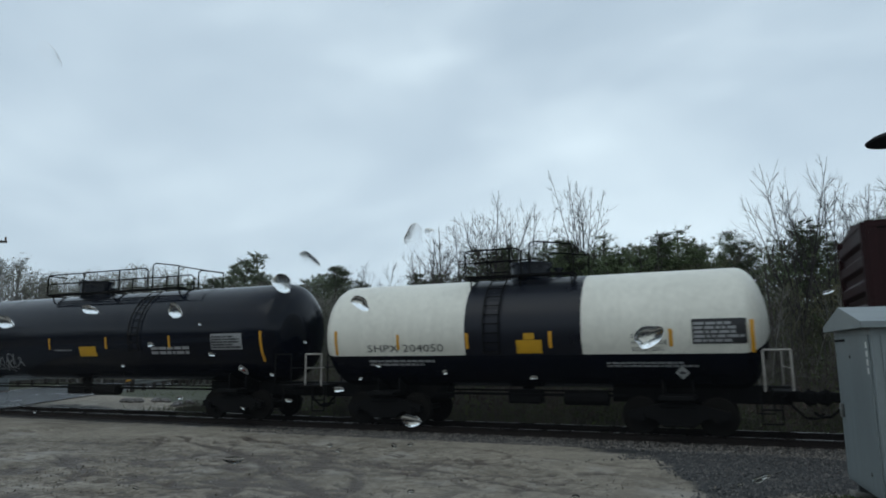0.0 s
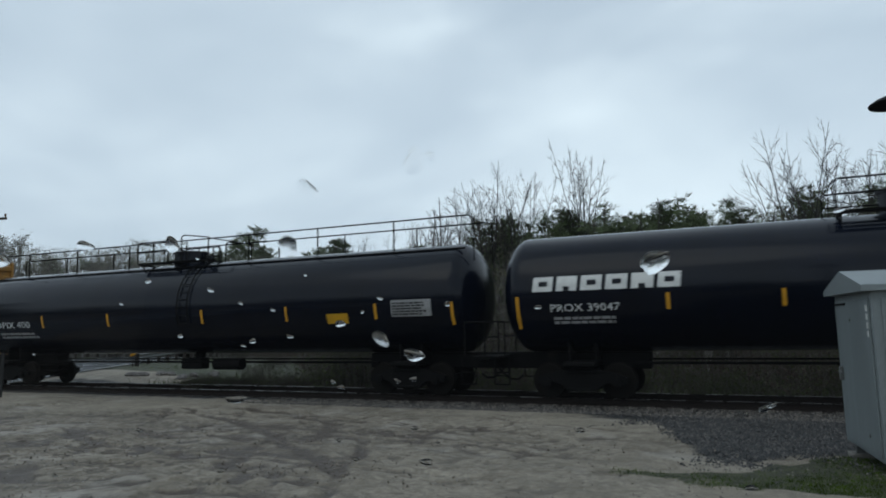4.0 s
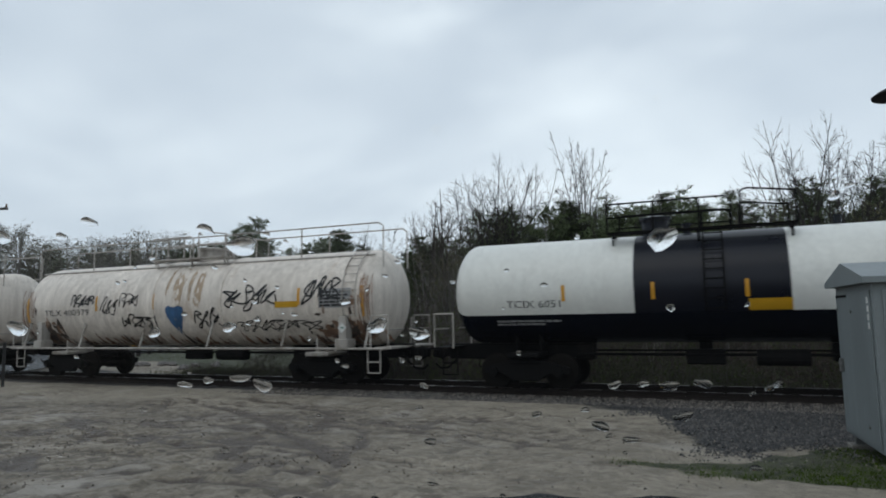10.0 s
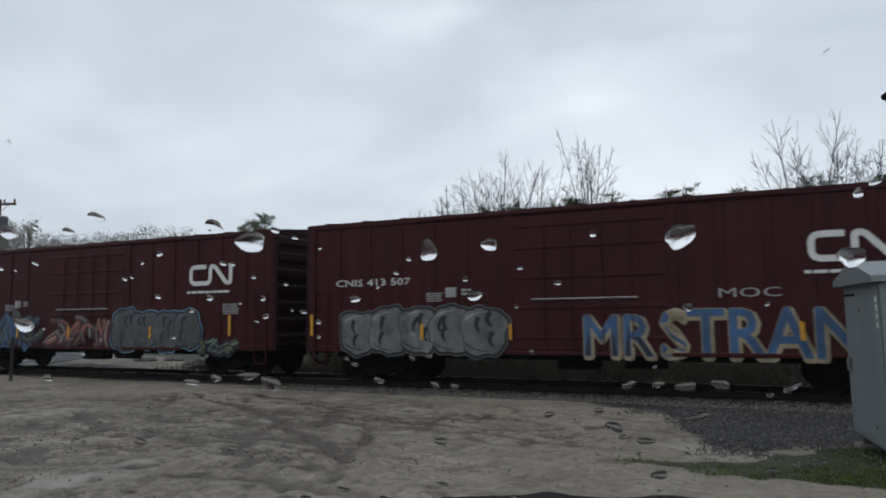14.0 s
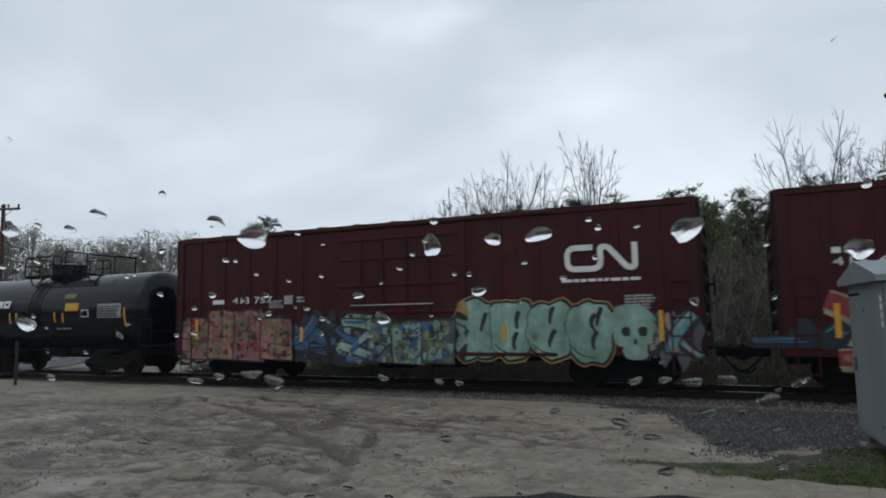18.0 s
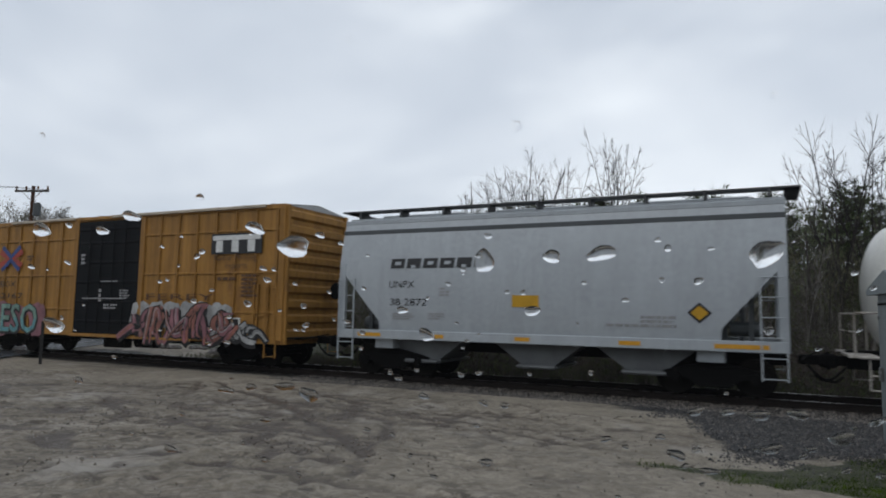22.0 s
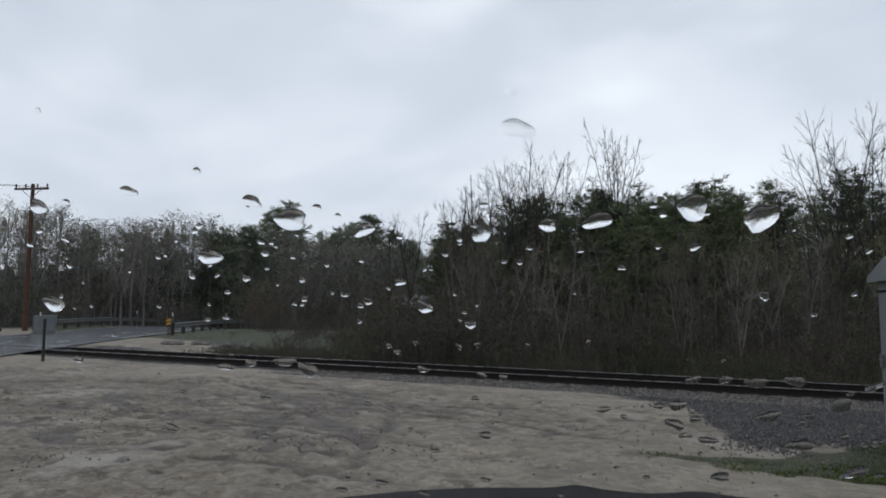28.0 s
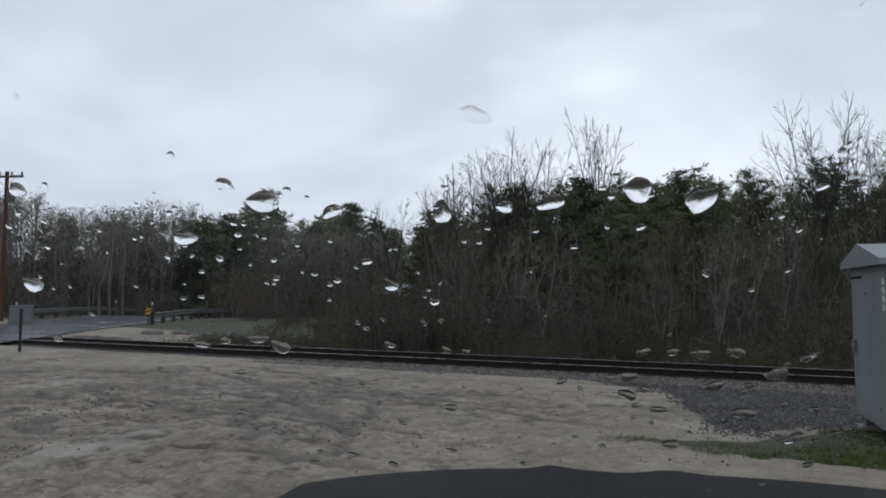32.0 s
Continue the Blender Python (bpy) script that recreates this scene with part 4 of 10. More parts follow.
# ---- the track ----
def rail_kit(x0, x1):
    prof = [(-0.070, -0.17), (0.070, -0.17), (0.070, -0.155), (0.012, -0.135), (0.010, -0.045), (0.036, -0.032), (0.036, -0.006), (0.028, 0.0), (-0.028, 0.0), (-0.036, -0.006), (-0.036, -0.032), (-0.010, -0.045), (-0.012, -0.135), (-0.070, -0.155)]
    k = Kit()
    n = len(prof)
    k.v = [(x, y, z) for x in (x0, x1) for y, z in prof]
    for i in range(n):
        j = (i + 1) % n
        k.f.append((i, n + i, n + j, j))
        k.m.append(1 if i in (6, 7, 8) else 0)
    return k


track = tagged(new("railway_track"), "single railway track on dark ties and stone ballast", "railway track", kind="structure")
track.matrix_basis = pose(0, TRACK_Y, 0)
rail_mesh = rail_kit(0.0, 18.0).mesh("rail")
for j in range(12):
    for s in (-1, 1):
        part("rail", rail_mesh, [RAIL_SIDE, RAIL_TOP], track, at=pose(-130 + 18.0 * j, s * 0.7525, 0))
tie = Kit().box(-0.115, 0.115, -1.3, 1.3, -0.34, -0.175, 0.02).mesh("tie")
plate_me = Kit().box(-0.09, 0.09, -0.17, 0.17, -0.176, -0.160, 0.004)
for s in (-1, 1):
    plate_me.rod((0.05, s * 0.09, -0.165), (0.05, s * 0.09, -0.135), 0.018, 6)
plate_me = plate_me.mesh("tie_plate")
for j in range(78):
    x = -27.0 + 0.5 * j
    t = part("tie", tie, TIE_WOOD, track, at=pose(x, 0, random.uniform(-0.006, 0.006), 0, 0, random.uniform(-1.5, 1.5)))
    if -16 < x < 6:
        for s in (-1, 1):
            part("tie_plate", plate_me, RAIL_SIDE, t, at=pose(0, s * 0.7525, 0))
far_ties = Kit()
for j in range(130):
    x = -30.0 - 0.5 * j if j < 100 else 12.5 + 0.5 * (j - 100)
    if not -38 < x < -27.5:
        far_ties.box(x - 0.115, x + 0.115, -1.3, 1.3, -0.34, -0.175)
tagged(part("far_ties", far_ties, TIE_WOOD, track), kind="stuff")
# boards between the rails where the road crosses
for q, y in enumerate((-0.50, -0.17, 0.17, 0.50)):
    part("crossing_plank", Kit().box(-36.5, -26.2, y - 0.155, y + 0.155, -0.17, -0.012, 0.01), TIE_WOOD, track)
for s in (-1, 1):
    part("crossing_plank", Kit().box(-36.5, -26.2, min(s * 0.80, s * 1.15), max(s * 0.80, s * 1.15), -0.17, -0.012, 0.01), TIE_WOOD, track)


def stones(name, count, box, size, mat, seed, label, lift=0.0, thin=None):
    """Loose stones as one mesh: squashed uneven octahedra."""
    rng = np.random.RandomState(seed)
    x0, x1, y0, y1 = box
    px, py = rng.uniform(x0, x1, count), rng.uniform(y0, y1, count)
    if thin is not None:
        keep = rng.uniform(0, 1, count) < thin(px, py)
        px, py = px[keep], py[keep]
    n = len(px)
    r = rng.uniform(size * 0.5, size * 1.2, n)
    base = np.array([(1, 0, 0), (0, 1, 0), (-1, 0, 0), (0, -1, 0), (0, 0, 1), (0, 0, -1)], float)
    v = base[None] * (r[:, None, None] * rng.uniform(0.55, 1.15, (n, 6, 3)) * (1, 1, 0.75))
    a = rng.uniform(0, 6.28, n)
    c, s = np.cos(a)[:, None], np.sin(a)[:, None]
    w = np.stack([v[..., 0] * c - v[..., 1] * s, v[..., 0] * s + v[..., 1] * c, v[..., 2] + 0.25 * v[..., 0]], -1)
    w += np.stack([px, py, ground_height(px, py) + 0.25 * r + lift], -1)[:, None]
    f = np.array([(0, 1, 4), (1, 2, 4), (2, 3, 4), (3, 0, 4), (1, 0, 5), (2, 1, 5), (3, 2, 5), (0, 3, 5)])
    faces = (f[None] + 6 * np.arange(n)[:, None, None]).reshape(-1, 3)
    me = bpy.data.meshes.new(name)
    me.from_pydata(w.reshape(-1, 3).tolist(), [], faces.tolist())
    me.materials.append(mat)
    return tagged(new(name, me), label, "stones", kind="stuff")


def stone_material(name, lo, hi, part_light=0.35):
    m = bpy.data.materials.new(name)
    m.use_nodes = True
    n, l = m.node_tree.nodes, m.node_tree.links
    g, r = n.new("ShaderNodeNewGeometry"), n.new("ShaderNodeValToRGB")
    r.color_ramp.elements[0].color, r.color_ramp.elements[1].color = (*lo, 1), (*hi, 1)
    mid_stop = r.color_ramp.elements.new(0.55)
    mid_stop.color = tuple((1 - part_light) * a + part_light * b for a, b in zip(lo, hi)) + (1,)
    l.new(g.outputs["Random Per Island"], r.inputs["Fac"])
    l.new(r.outputs["Color"], n["Principled BSDF"].inputs["Base Color"])
    n["Principled BSDF"].inputs["Roughness"].default_value = 0.42
    return m


BALLAST = stone_material("mixed_ballast", (0.010, 0.009, 0.008), (0.17, 0.145, 0.122))
GRAVEL = stone_material("mixed_blue_gravel", (0.003, 0.003, 0.0034), (0.100, 0.088, 0.078), 0.08)
stones("ballast", 15000, (-13, 7.5, 14.7, 16.75), 0.036, BALLAST, 5, "loose grey and brown ballast stones beside the rails", 0.0, lambda x, y: np.clip((y - 14.55 + 0.35 * smooth(-9, -2, x)) / 0.7, 0.05, 1) * smooth(-15, -8, x))
stones("ballast_between_rails", 5000, (-14, 7.5, 16.7, 19.3), 0.034, BALLAST, 6, "ballast stones between and behind the rails")
stones("gravel", 26000, (-2.6, 4.5, 8.6, 14.8), 0.029, GRAVEL, 8, "spread of blue-grey gravel beside the cabinet", -0.004, lambda x, y: smooth(-1.1, 1.5, y - gravel_edge(x) + 1.1 * lumps(x, y, 0.8, 85) + 0.5 * lumps(x, y, 0.25, 86)))
stones("clods", 11000, (-15, 1.5, 3.8, 14.2), 0.021, stone_material("clod_mix", (0.050, 0.038, 0.027), (0.20, 0.16, 0.12)), 12, "crumbled clods of damp sand and mud", -0.006, lambda x, y: np.clip(0.15 + 0.9 * lumps(x, y, 1.1, 81), 0.03, 1) * (1 - 0.7 * smooth(-5, -1.5, x)))
stones("pebbles", 2600, (-14, 2, 3.5, 14.6), 0.016, stone_material("pebble_mix", (0.10, 0.085, 0.07), (0.30, 0.27, 0.23)), 10, "scattered pebbles on the sand")


def blades(name, count, box, height, seed, label, keep, mat):
    rng = np.random.RandomState(seed)
    x0, x1, y0, y1 = box
    px, py = rng.uniform(x0, x1, count), rng.uniform(y0, y1, count)
    ok = rng.uniform(0, 1, count) < keep(px, py)
    px, py = px[ok], py[ok]
    n = len(px)
    pz = ground_height(px, py) - 0.01
    a, h = rng.uniform(0, 6.28, n), rng.uniform(0.4, 1.2, n) * height
    w = 0.003 + 0.05 * h
    lean = rng.uniform(0.2, 1.3, n) * h
    la = rng.uniform(0, 6.28, n)
    p0 = np.stack([px - w * np.cos(a), py - w * np.sin(a), pz], -1)
    p1 = np.stack([px + w * np.cos(a), py + w * np.sin(a), pz], -1)
    p2 = np.stack([px + lean * np.cos(la), py + lean * np.sin(la), pz + h], -1)
    me = bpy.data.meshes.new(name)
    me.from_pydata(np.stack([p0, p1, p2], 1).reshape(-1, 3).tolist(), [], np.arange(3 * n).reshape(-1, 3).tolist())
    me.materials.append(mat)
    return tagged(new(name, me), label, "grass", kind="stuff")


def patch(x, y):
    return turf(x, y) * np.clip(0.5 + 0.4 * smooth(0.2, 1.2, x) + 1.5 * waves(x, y, 21, 0.5), 0.03, 1)


blades("grass", 90000, (-2.4, 4.5, 7.0, 11.5), 0.04, 31, "short rough spring grass in a ragged strip", patch, GRASS)
blades("trackside_grass", 12000, (-27, 10, 20.2, 26.5), 0.30, 32, "rough grass and weeds along the far side of the track", lambda x, y: np.clip(0.5 + 1.5 * waves(x, y, 23, 2.0), 0, 1) * smooth(-24, -20, x), SCRUB_LEAF)
blades("verge_grass", 9000, (-31, -16, 22.5, 36.0), 0.12, 33, "green verge below the guard rail", lambda x, y: smooth(41.0, 43.0, np.degrees(np.arctan2(-x, y))) * (1 - smooth(45.0, 48.0, np.degrees(np.arctan2(-x, y)))) * np.clip(0.5 + 1.2 * waves(x, y, 24, 2.0), 0, 1), GRASS)


# ---- trees ----
def limb_mesh(name, seed, height, trunk_r, width, first, leaders, mats, leaf=0, leaf_size=0.04, rise=0.45, limbs=15, deep=2, spread=1.0):
    """A bare tree: tapered trunk and leaders, limbs that curve upward, twigs, and a thin scatter of opening buds if leaf is given."""
    rng = random.Random(seed)
    v, f, m = [], [], []
    tips = []

    def tube(a, b, r0, r1, n):
        d = (b - a)
        if d.length < 1e-4:
            return
        d.normalize()
        u = d.orthogonal().normalized()
        w = d.cross(u)
        k = len(v)
        for e, r in ((a, r0), (b, r1)):
            for i in range(n):
                q = math.tau * i / n
                v.append(tuple(e + r * (math.cos(q) * u + math.sin(q) * w)))
        for i in range(n):
            f.append((k + i, k + (i + 1) % n, k + n + (i + 1) % n, k + n + i))
            m.append(0)

    def shoot(p, d, length, r, steps, lift, n, wob=0.045):
        """One bending branch; gives its points and directions."""
        q, out = Vector(p), []
        for i in range(steps):
            d = (d + Vector((rng.gauss(0, wob), rng.gauss(0, wob), rng.gauss(0, wob) + lift / steps))).normalized()
            e = q + d * (length / steps)
            tube(q, e, r * (1 - 0.72 * i / steps), r * (1 - 0.72 * (i + 1) / steps), n)
            out.append((q.copy(), e.copy(), d.copy()))
            q = e
        return out

    def fan(d, angle):
        side = d.orthogonal().normalized()
        side = Matrix.Rotation(rng.uniform(0, math.tau), 3, d) @ side
        return (d * math.cos(angle) + side * math.sin(angle)).normalized()

    def twigs(line, length, r, count, deep):
        for _ in range(count):
            p, e, d = line[min(len(line) - 1, int(len(line) * rng.uniform(0.15, 1.0)))]
            part_line = shoot(p.lerp(e, rng.random()), fan(d, rng.uniform(0.35, 0.75) * spread), length * rng.uniform(0.5, 1.1), r, 2, 0.15 * rise, 3)
            tips.append(part_line[-1][1])
            if deep:
                twigs(part_line, length * 0.55, max(0.0055, r * 0.7), deep, 0)

    def crown_profile(t):
        return (0.35 + 1.05 * math.sin(math.pi * min(1.0, 0.22 + 0.74 * t))) * (1.0 - 0.45 * t * t)

    base = shoot((0, 0, -0.3), Vector((rng.gauss(0, 0.03), rng.gauss(0, 0.03), 1)), height * first + 0.3, trunk_r, 4, 0.0, 7, 0.02)
    # a trunk keeps most of its girth up to where the crown begins
    top_r = trunk_r * 0.42 if leaders > 1 else trunk_r * 0.55
    for k in range(leaders):
        tilt = 0.05 if leaders == 1 else rng.uniform(0.12, 0.34) * min(1.4, width / 1.6)
        a = math.tau * (k + rng.uniform(-0.25, 0.25)) / leaders
        d = Vector((math.cos(a) * math.sin(tilt), math.sin(a) * math.sin(tilt), math.cos(tilt)))
        span = height * (1 - first) * rng.uniform(0.86, 1.0)
        lead = shoot(base[-1][1] - Vector((0, 0, 0.35 * k)), d, span, top_r, 9, 0.18, 5, 0.035)
        for j in range(limbs):
            t = (j + rng.random()) / limbs
            p, e, dd = lead[min(8, int(9 * t))]
            reach = width * crown_profile(t) * rng.uniform(0.6, 1.1) / (1.0 if leaders == 1 else 1.35)
            line = shoot(p.lerp(e, rng.random()), fan(dd, rng.uniform(0.55, 0.85) * spread * (1.15 - 0.4 * t)), reach, top_r * (0.27 - 0.16 * t) + 0.004, 4, rise, 4)
            twigs(line, reach * 0.48, max(0.008, top_r * 0.10), 7 if deep == 2 else 6, deep)
            tips.append(line[-1][1])
        tips.append(lead[-1][1])
    if leaf:
        for t in tips:
            for _ in range(leaf):
                c = t + Vector((rng.gauss(0, 0.14), rng.gauss(0, 0.14), rng.gauss(0, 0.12)))
                a, b = Vector((rng.gauss(0, 1), rng.gauss(0, 1), rng.gauss(0, 1))).normalized() * leaf_size, Vector((rng.gauss(0, 1), rng.gauss(0, 1), rng.gauss(0, 1))).normalized() * leaf_size
                k = len(v)
                v.extend([tuple(c - a), tuple(c + b), tuple(c + a)])
                f.append((k, k + 1, k + 2))
                m.append(1)
    me = bpy.data.meshes.new(name)
    me.from_pydata(v, [], f)
    me.polygons.foreach_set("material_index", m)
    for one in mats:
        me.materials.append(one)
    return me


def pine_meshes(seed, height, width, bare=0.25, dense=13, tuft=6, needle=1.0, needles=NEEDLES):
    """A white pine: tapered trunk with whorled limbs, and a crown of drooping needle sprays with gaps."""
    rng = random.Random(seed)
    trunk = Kit()
    bend = [(rng.gauss(0, 0.03) * i, rng.gauss(0, 0.03) * i) for i in range(9)]
    for i in range(8):
        a, b = height * i / 8, height * (i + 1) / 8
        trunk.rod((bend[i][0], bend[i][1], a - (0.3 if i == 0 else 0)), (bend[i + 1][0], bend[i + 1][1], b), 0.16 * (1 - 0.11 * i), 7, 0.16 * (1 - 0.11 * (i + 1)), False)
    v, f = [], []
    z = height * bare
    while z < height * 0.995:
        t = (z / height - bare) / (1 - bare)
        reach = width * (1 - t) ** 0.6 * (0.55 + 0.45 * min(1, t * 4)) + 0.22
        n = rng.randint(3, 6)
        for k in range(n):
            if rng.random() < 0.16:
                continue
            a = rng.uniform(0, math.tau)
            r = reach * rng.uniform(0.55, 1.15)
            rise = r * rng.uniform(-0.05, 0.38)
            trunk.rod((0, 0, z), (r * 0.9 * math.cos(a), r * 0.9 * math.sin(a), z + rise * 0.9), 0.028, 3, 0.008, False)
            m = max(5, int(r * dense))
            out = Vector((math.cos(a), math.sin(a), 0.25))
            for j in range(m):
                q = (j + 0.6) / m
                if q < 0.15:
                    continue
                c = Vector((r * q * math.cos(a), r * q * math.sin(a), z + rise * q)) + Vector((rng.gauss(0, 0.17), rng.gauss(0, 0.17), rng.gauss(0.02, 0.10)))
                for _ in range(tuft):
                    u = (out + Vector((rng.gauss(0, 0.8), rng.gauss(0, 0.8), rng.gauss(0.1, 0.55)))).normalized() * rng.uniform(0.16, 0.30) * needle
                    w = u.orthogonal().normalized() * rng.uniform(0.018, 0.034) * needle
                    c2 = c + Vector((rng.gauss(0, 0.06), rng.gauss(0, 0.06), rng.gauss(0, 0.05)))
                    i0 = len(v)
                    v.extend([tuple(c2 - w), tuple(c2 + u), tuple(c2 + w)])
                    f.append((i0, i0 + 1, i0 + 2))
        z += height * rng.uniform(0.026, 0.046)
    crown = bpy.data.meshes.new("crown")
    crown.from_pydata(v, [], f)
    crown.materials.append(needles)
    tm = trunk.mesh("trunk")
    tm.materials.append(BARK)
    return tm, crown


def scrub_mesh(seed, height, width, count, leaf_mat, stem_mat, size=0.06):
    """A thicket: many thin stems with short twigs and small leaves."""
    rng = random.Random(seed)
    k = Kit()
    for _ in range(count):
        a, r = rng.uniform(0, math.tau), width * math.sqrt(rng.random())
        x, y = r * math.cos(a), r * math.sin(a)
        h = height * rng.uniform(0.4, 1.0)
        top = Vector((x + rng.gauss(0, 0.25) * h, y + rng.gauss(0, 0.25) * h, h))
        base = Vector((x, y, -0.2))
        k.slot = 0
        k.rod(base, top, 0.012, 3, 0.004, False)
        for _ in range(4):
            p = base.lerp(top, rng.uniform(0.3, 1))
            e = p + Vector((rng.gauss(0, 0.22), rng.gauss(0, 0.22), rng.uniform(0.02, 0.3))) * min(1.3, height * 0.6)
            k.rod(p, e, 0.006, 3, 0.002, False)
            k.slot = 1
            for _ in range(4):
                c = p.lerp(e, rng.uniform(0.4, 1.1))
                u = Vector((rng.gauss(0, 1), rng.gauss(0, 1), rng.gauss(0, 1))).normalized() * size
                w = Vector((rng.gauss(0, 1), rng.gauss(0, 1), rng.gauss(0, 1))).normalized() * size * 0.7
                k.add([c - u, c + w, c + u], [(0, 1, 2)])
            k.slot = 0
    me = k.mesh("thicket")
    me.materials.append(stem_mat)
    me.materials.append(leaf_mat)
    return me


def wood_mesh(name, seed, height, trunk_r, stems, fan, first, side, reach, mats, angle=0.62, buds=0, twigs=7, fork=0.0):
    """A leafless tree: one or more straight stems that rise close together, ascending side branches, and fine straight twigs."""
    rng = random.Random(seed)
    v, f, m = [], [], []

    def tube(a, b, r0, r1, n):
        d = (b - a).normalized()
        u = d.orthogonal().normalized()
        w = d.cross(u)
        k = len(v)
        for e, r in ((a, r0), (b, r1)):
            v.extend(tuple(e + r * (math.cos(math.tau * i / n) * u + math.sin(math.tau * i / n) * w)) for i in range(n))
        f.extend((k + i, k + (i + 1) % n, k + n + (i + 1) % n, k + n + i) for i in range(n))
        m.extend([0] * n)

    def shoot(p, d, length, r, steps, lift, n, wob):
        q, out = Vector(p), []
        for i in range(steps):
            d = (d + Vector((rng.gauss(0, wob), rng.gauss(0, wob), rng.gauss(0, wob) + lift / steps))).normalized()
            e = q + d * (length / steps)
            tube(q, e, max(0.0045, r * (1 - 0.78 * i / steps)), max(0.0045, r * (1 - 0.78 * (i + 1) / steps)), n)
            out.append((q, e, d))
            q = e
        return out

    def off(d, lean, a):
        side_way = Matrix.Rotation(a, 3, d) @ d.orthogonal().normalized()
        return (d * math.cos(lean) + side_way * math.sin(lean)).normalized()

    def along(line, t):
        p, e, d = line[min(len(line) - 1, int(len(line) * t))]
        return p.lerp(e, len(line) * t % 1.0), d

    if fork:
        shoot((0, 0, -0.3), Vector((0.01, 0.0, 1.0)).normalized(), fork * height + 0.35, trunk_r * 2.2, 8, 0.0, 6, 0.006)
    for k in range(stems):
        a = math.tau * (k + rng.uniform(-0.2, 0.2)) / stems
        tilt = 0.02 if stems == 1 else fan * (0.25 + 0.75 * ((k * 0.618 + 0.3) % 1.0)) if fork else fan * rng.uniform(0.2, 1.15)
        d = Vector((math.cos(a) * math.sin(tilt), math.sin(a) * math.sin(tilt), math.cos(tilt)))
        tall = height * rng.uniform(0.86, 1.0)
        start = fork * height * rng.uniform(0.86, 1.0) if fork else -0.3
        stem = shoot((0.05 * math.cos(a), 0.05 * math.sin(a), start), d, (tall - start) / math.cos(tilt), trunk_r, 14, 0.02, 6, 0.012)
        for j in range(side):
            t = first + (0.90 - first) * (j + rng.random()) / side
            p, dd = along(stem, t)
            lean = angle * rng.uniform(0.75, 1.2) * (1.15 - 0.35 * t)
            long = reach * (math.sin(math.pi * min(1.0, 0.35 + 0.65 * (t - first) / (1 - first))) * 0.85 + 0.18) * rng.uniform(0.65, 1.1)
            branch = shoot(p, off(dd, lean, 2.4 * j + rng.uniform(-0.5, 0.5)), long, trunk_r * (0.16 - 0.08 * t) + 0.007, 6, 0.05, 4, 0.025)
            for q in range(twigs):
                p2, d2 = along(branch, rng.uniform(0.15, 0.98))
                twig = shoot(p2, off(d2, rng.uniform(0.35, 0.65), rng.uniform(0, math.tau)), long * rng.uniform(0.25, 0.6), 0.0085, 3, 0.04, 3, 0.04)
                for _ in range(1 if fork else 2):
                    p3, d3 = along(twig, rng.uniform(0.1, 0.95))
                    last = shoot(p3, off(d3, rng.uniform(0.35, 0.6), rng.uniform(0, math.tau)), long * rng.uniform(0.14, 0.30), 0.0065, 1, 0.05, 3, 0.04)
                    for _ in range(buds):
                        c = last[0][1] + Vector((rng.gauss(0, 0.08), rng.gauss(0, 0.08), rng.gauss(0, 0.08)))
                        b, e = (Vector((rng.gauss(0, 1), rng.gauss(0, 1), rng.gauss(0, 1))).normalized() * 0.022 for _ in range(2))
                        i0 = len(v)
                        v.extend([tuple(c - b), tuple(c + e), tuple(c + b)])
                        f.append((i0, i0 + 1, i0 + 2))
                        m.append(1)
    me = bpy.data.meshes.new(name)
    me.from_pydata(v, [], f)
    me.polygons.foreach_set("material_index", m)
    for one in mats:
        me.materials.append(one)
    return me


TALL = [wood_mesh("bare_tree", 100, 9.6, 0.055, 1, 0.0, 0.36, 30, 2.7, [DARK_BARK, BUDS], 0.78, 0, 4), wood_mesh("bare_tree", 101, 9.6, 0.030, 5, 0.42, 0.05, 13, 1.8, [DARK_BARK, BUDS], 0.66, 0, 4, 0.38),
        wood_mesh("bare_tree", 102, 9.6, 0.032, 4, 0.32, 0.08, 14, 1.8, [DARK_BARK, BUDS], 0.66, 0, 4, 0.36), wood_mesh("bare_tree", 103, 9.6, 0.032, 5, 0.38, 0.05, 13, 2.0, [DARK_BARK, BUDS], 0.68, 0, 4, 0.34)]
VASE = [wood_mesh("bare_tree", 126, 9.6, 0.026, 8, 0.24, 0.05, 12, 1.15, [DARK_BARK, BUDS], 0.52, 0, 3, 0.46)]
SAPLING = [limb_mesh("sapling", 140 + i, 5.2, 0.045, 1.25, 0.18, 1 + i % 2, [TWIG if i % 3 else PALE_BARK, BUDS], leaf=1 if i % 2 else 0, leaf_size=0.035, rise=0.3, limbs=9, deep=1, spread=1.35) for i in range(6)]
BUDDED = [wood_mesh("budding_tree", 160 + i, 8.0, 0.07, 4, 0.26, 0.22, 15, 1.7, [TWIG, BUDS], 0.75, 1, 6) for i in range(2)]
PINES = [pine_meshes(180 + i, 9.5, 2.2 + 0.3 * i, 0.06 + 0.08 * (i % 3), 12, 6) for i in range(4)]
# paler than the near needles: the haze of distance is in this colour
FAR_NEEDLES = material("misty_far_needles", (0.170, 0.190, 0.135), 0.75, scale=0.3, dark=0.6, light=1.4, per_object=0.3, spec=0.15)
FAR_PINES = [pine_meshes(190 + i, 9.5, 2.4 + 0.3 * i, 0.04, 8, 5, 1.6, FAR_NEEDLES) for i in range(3)]
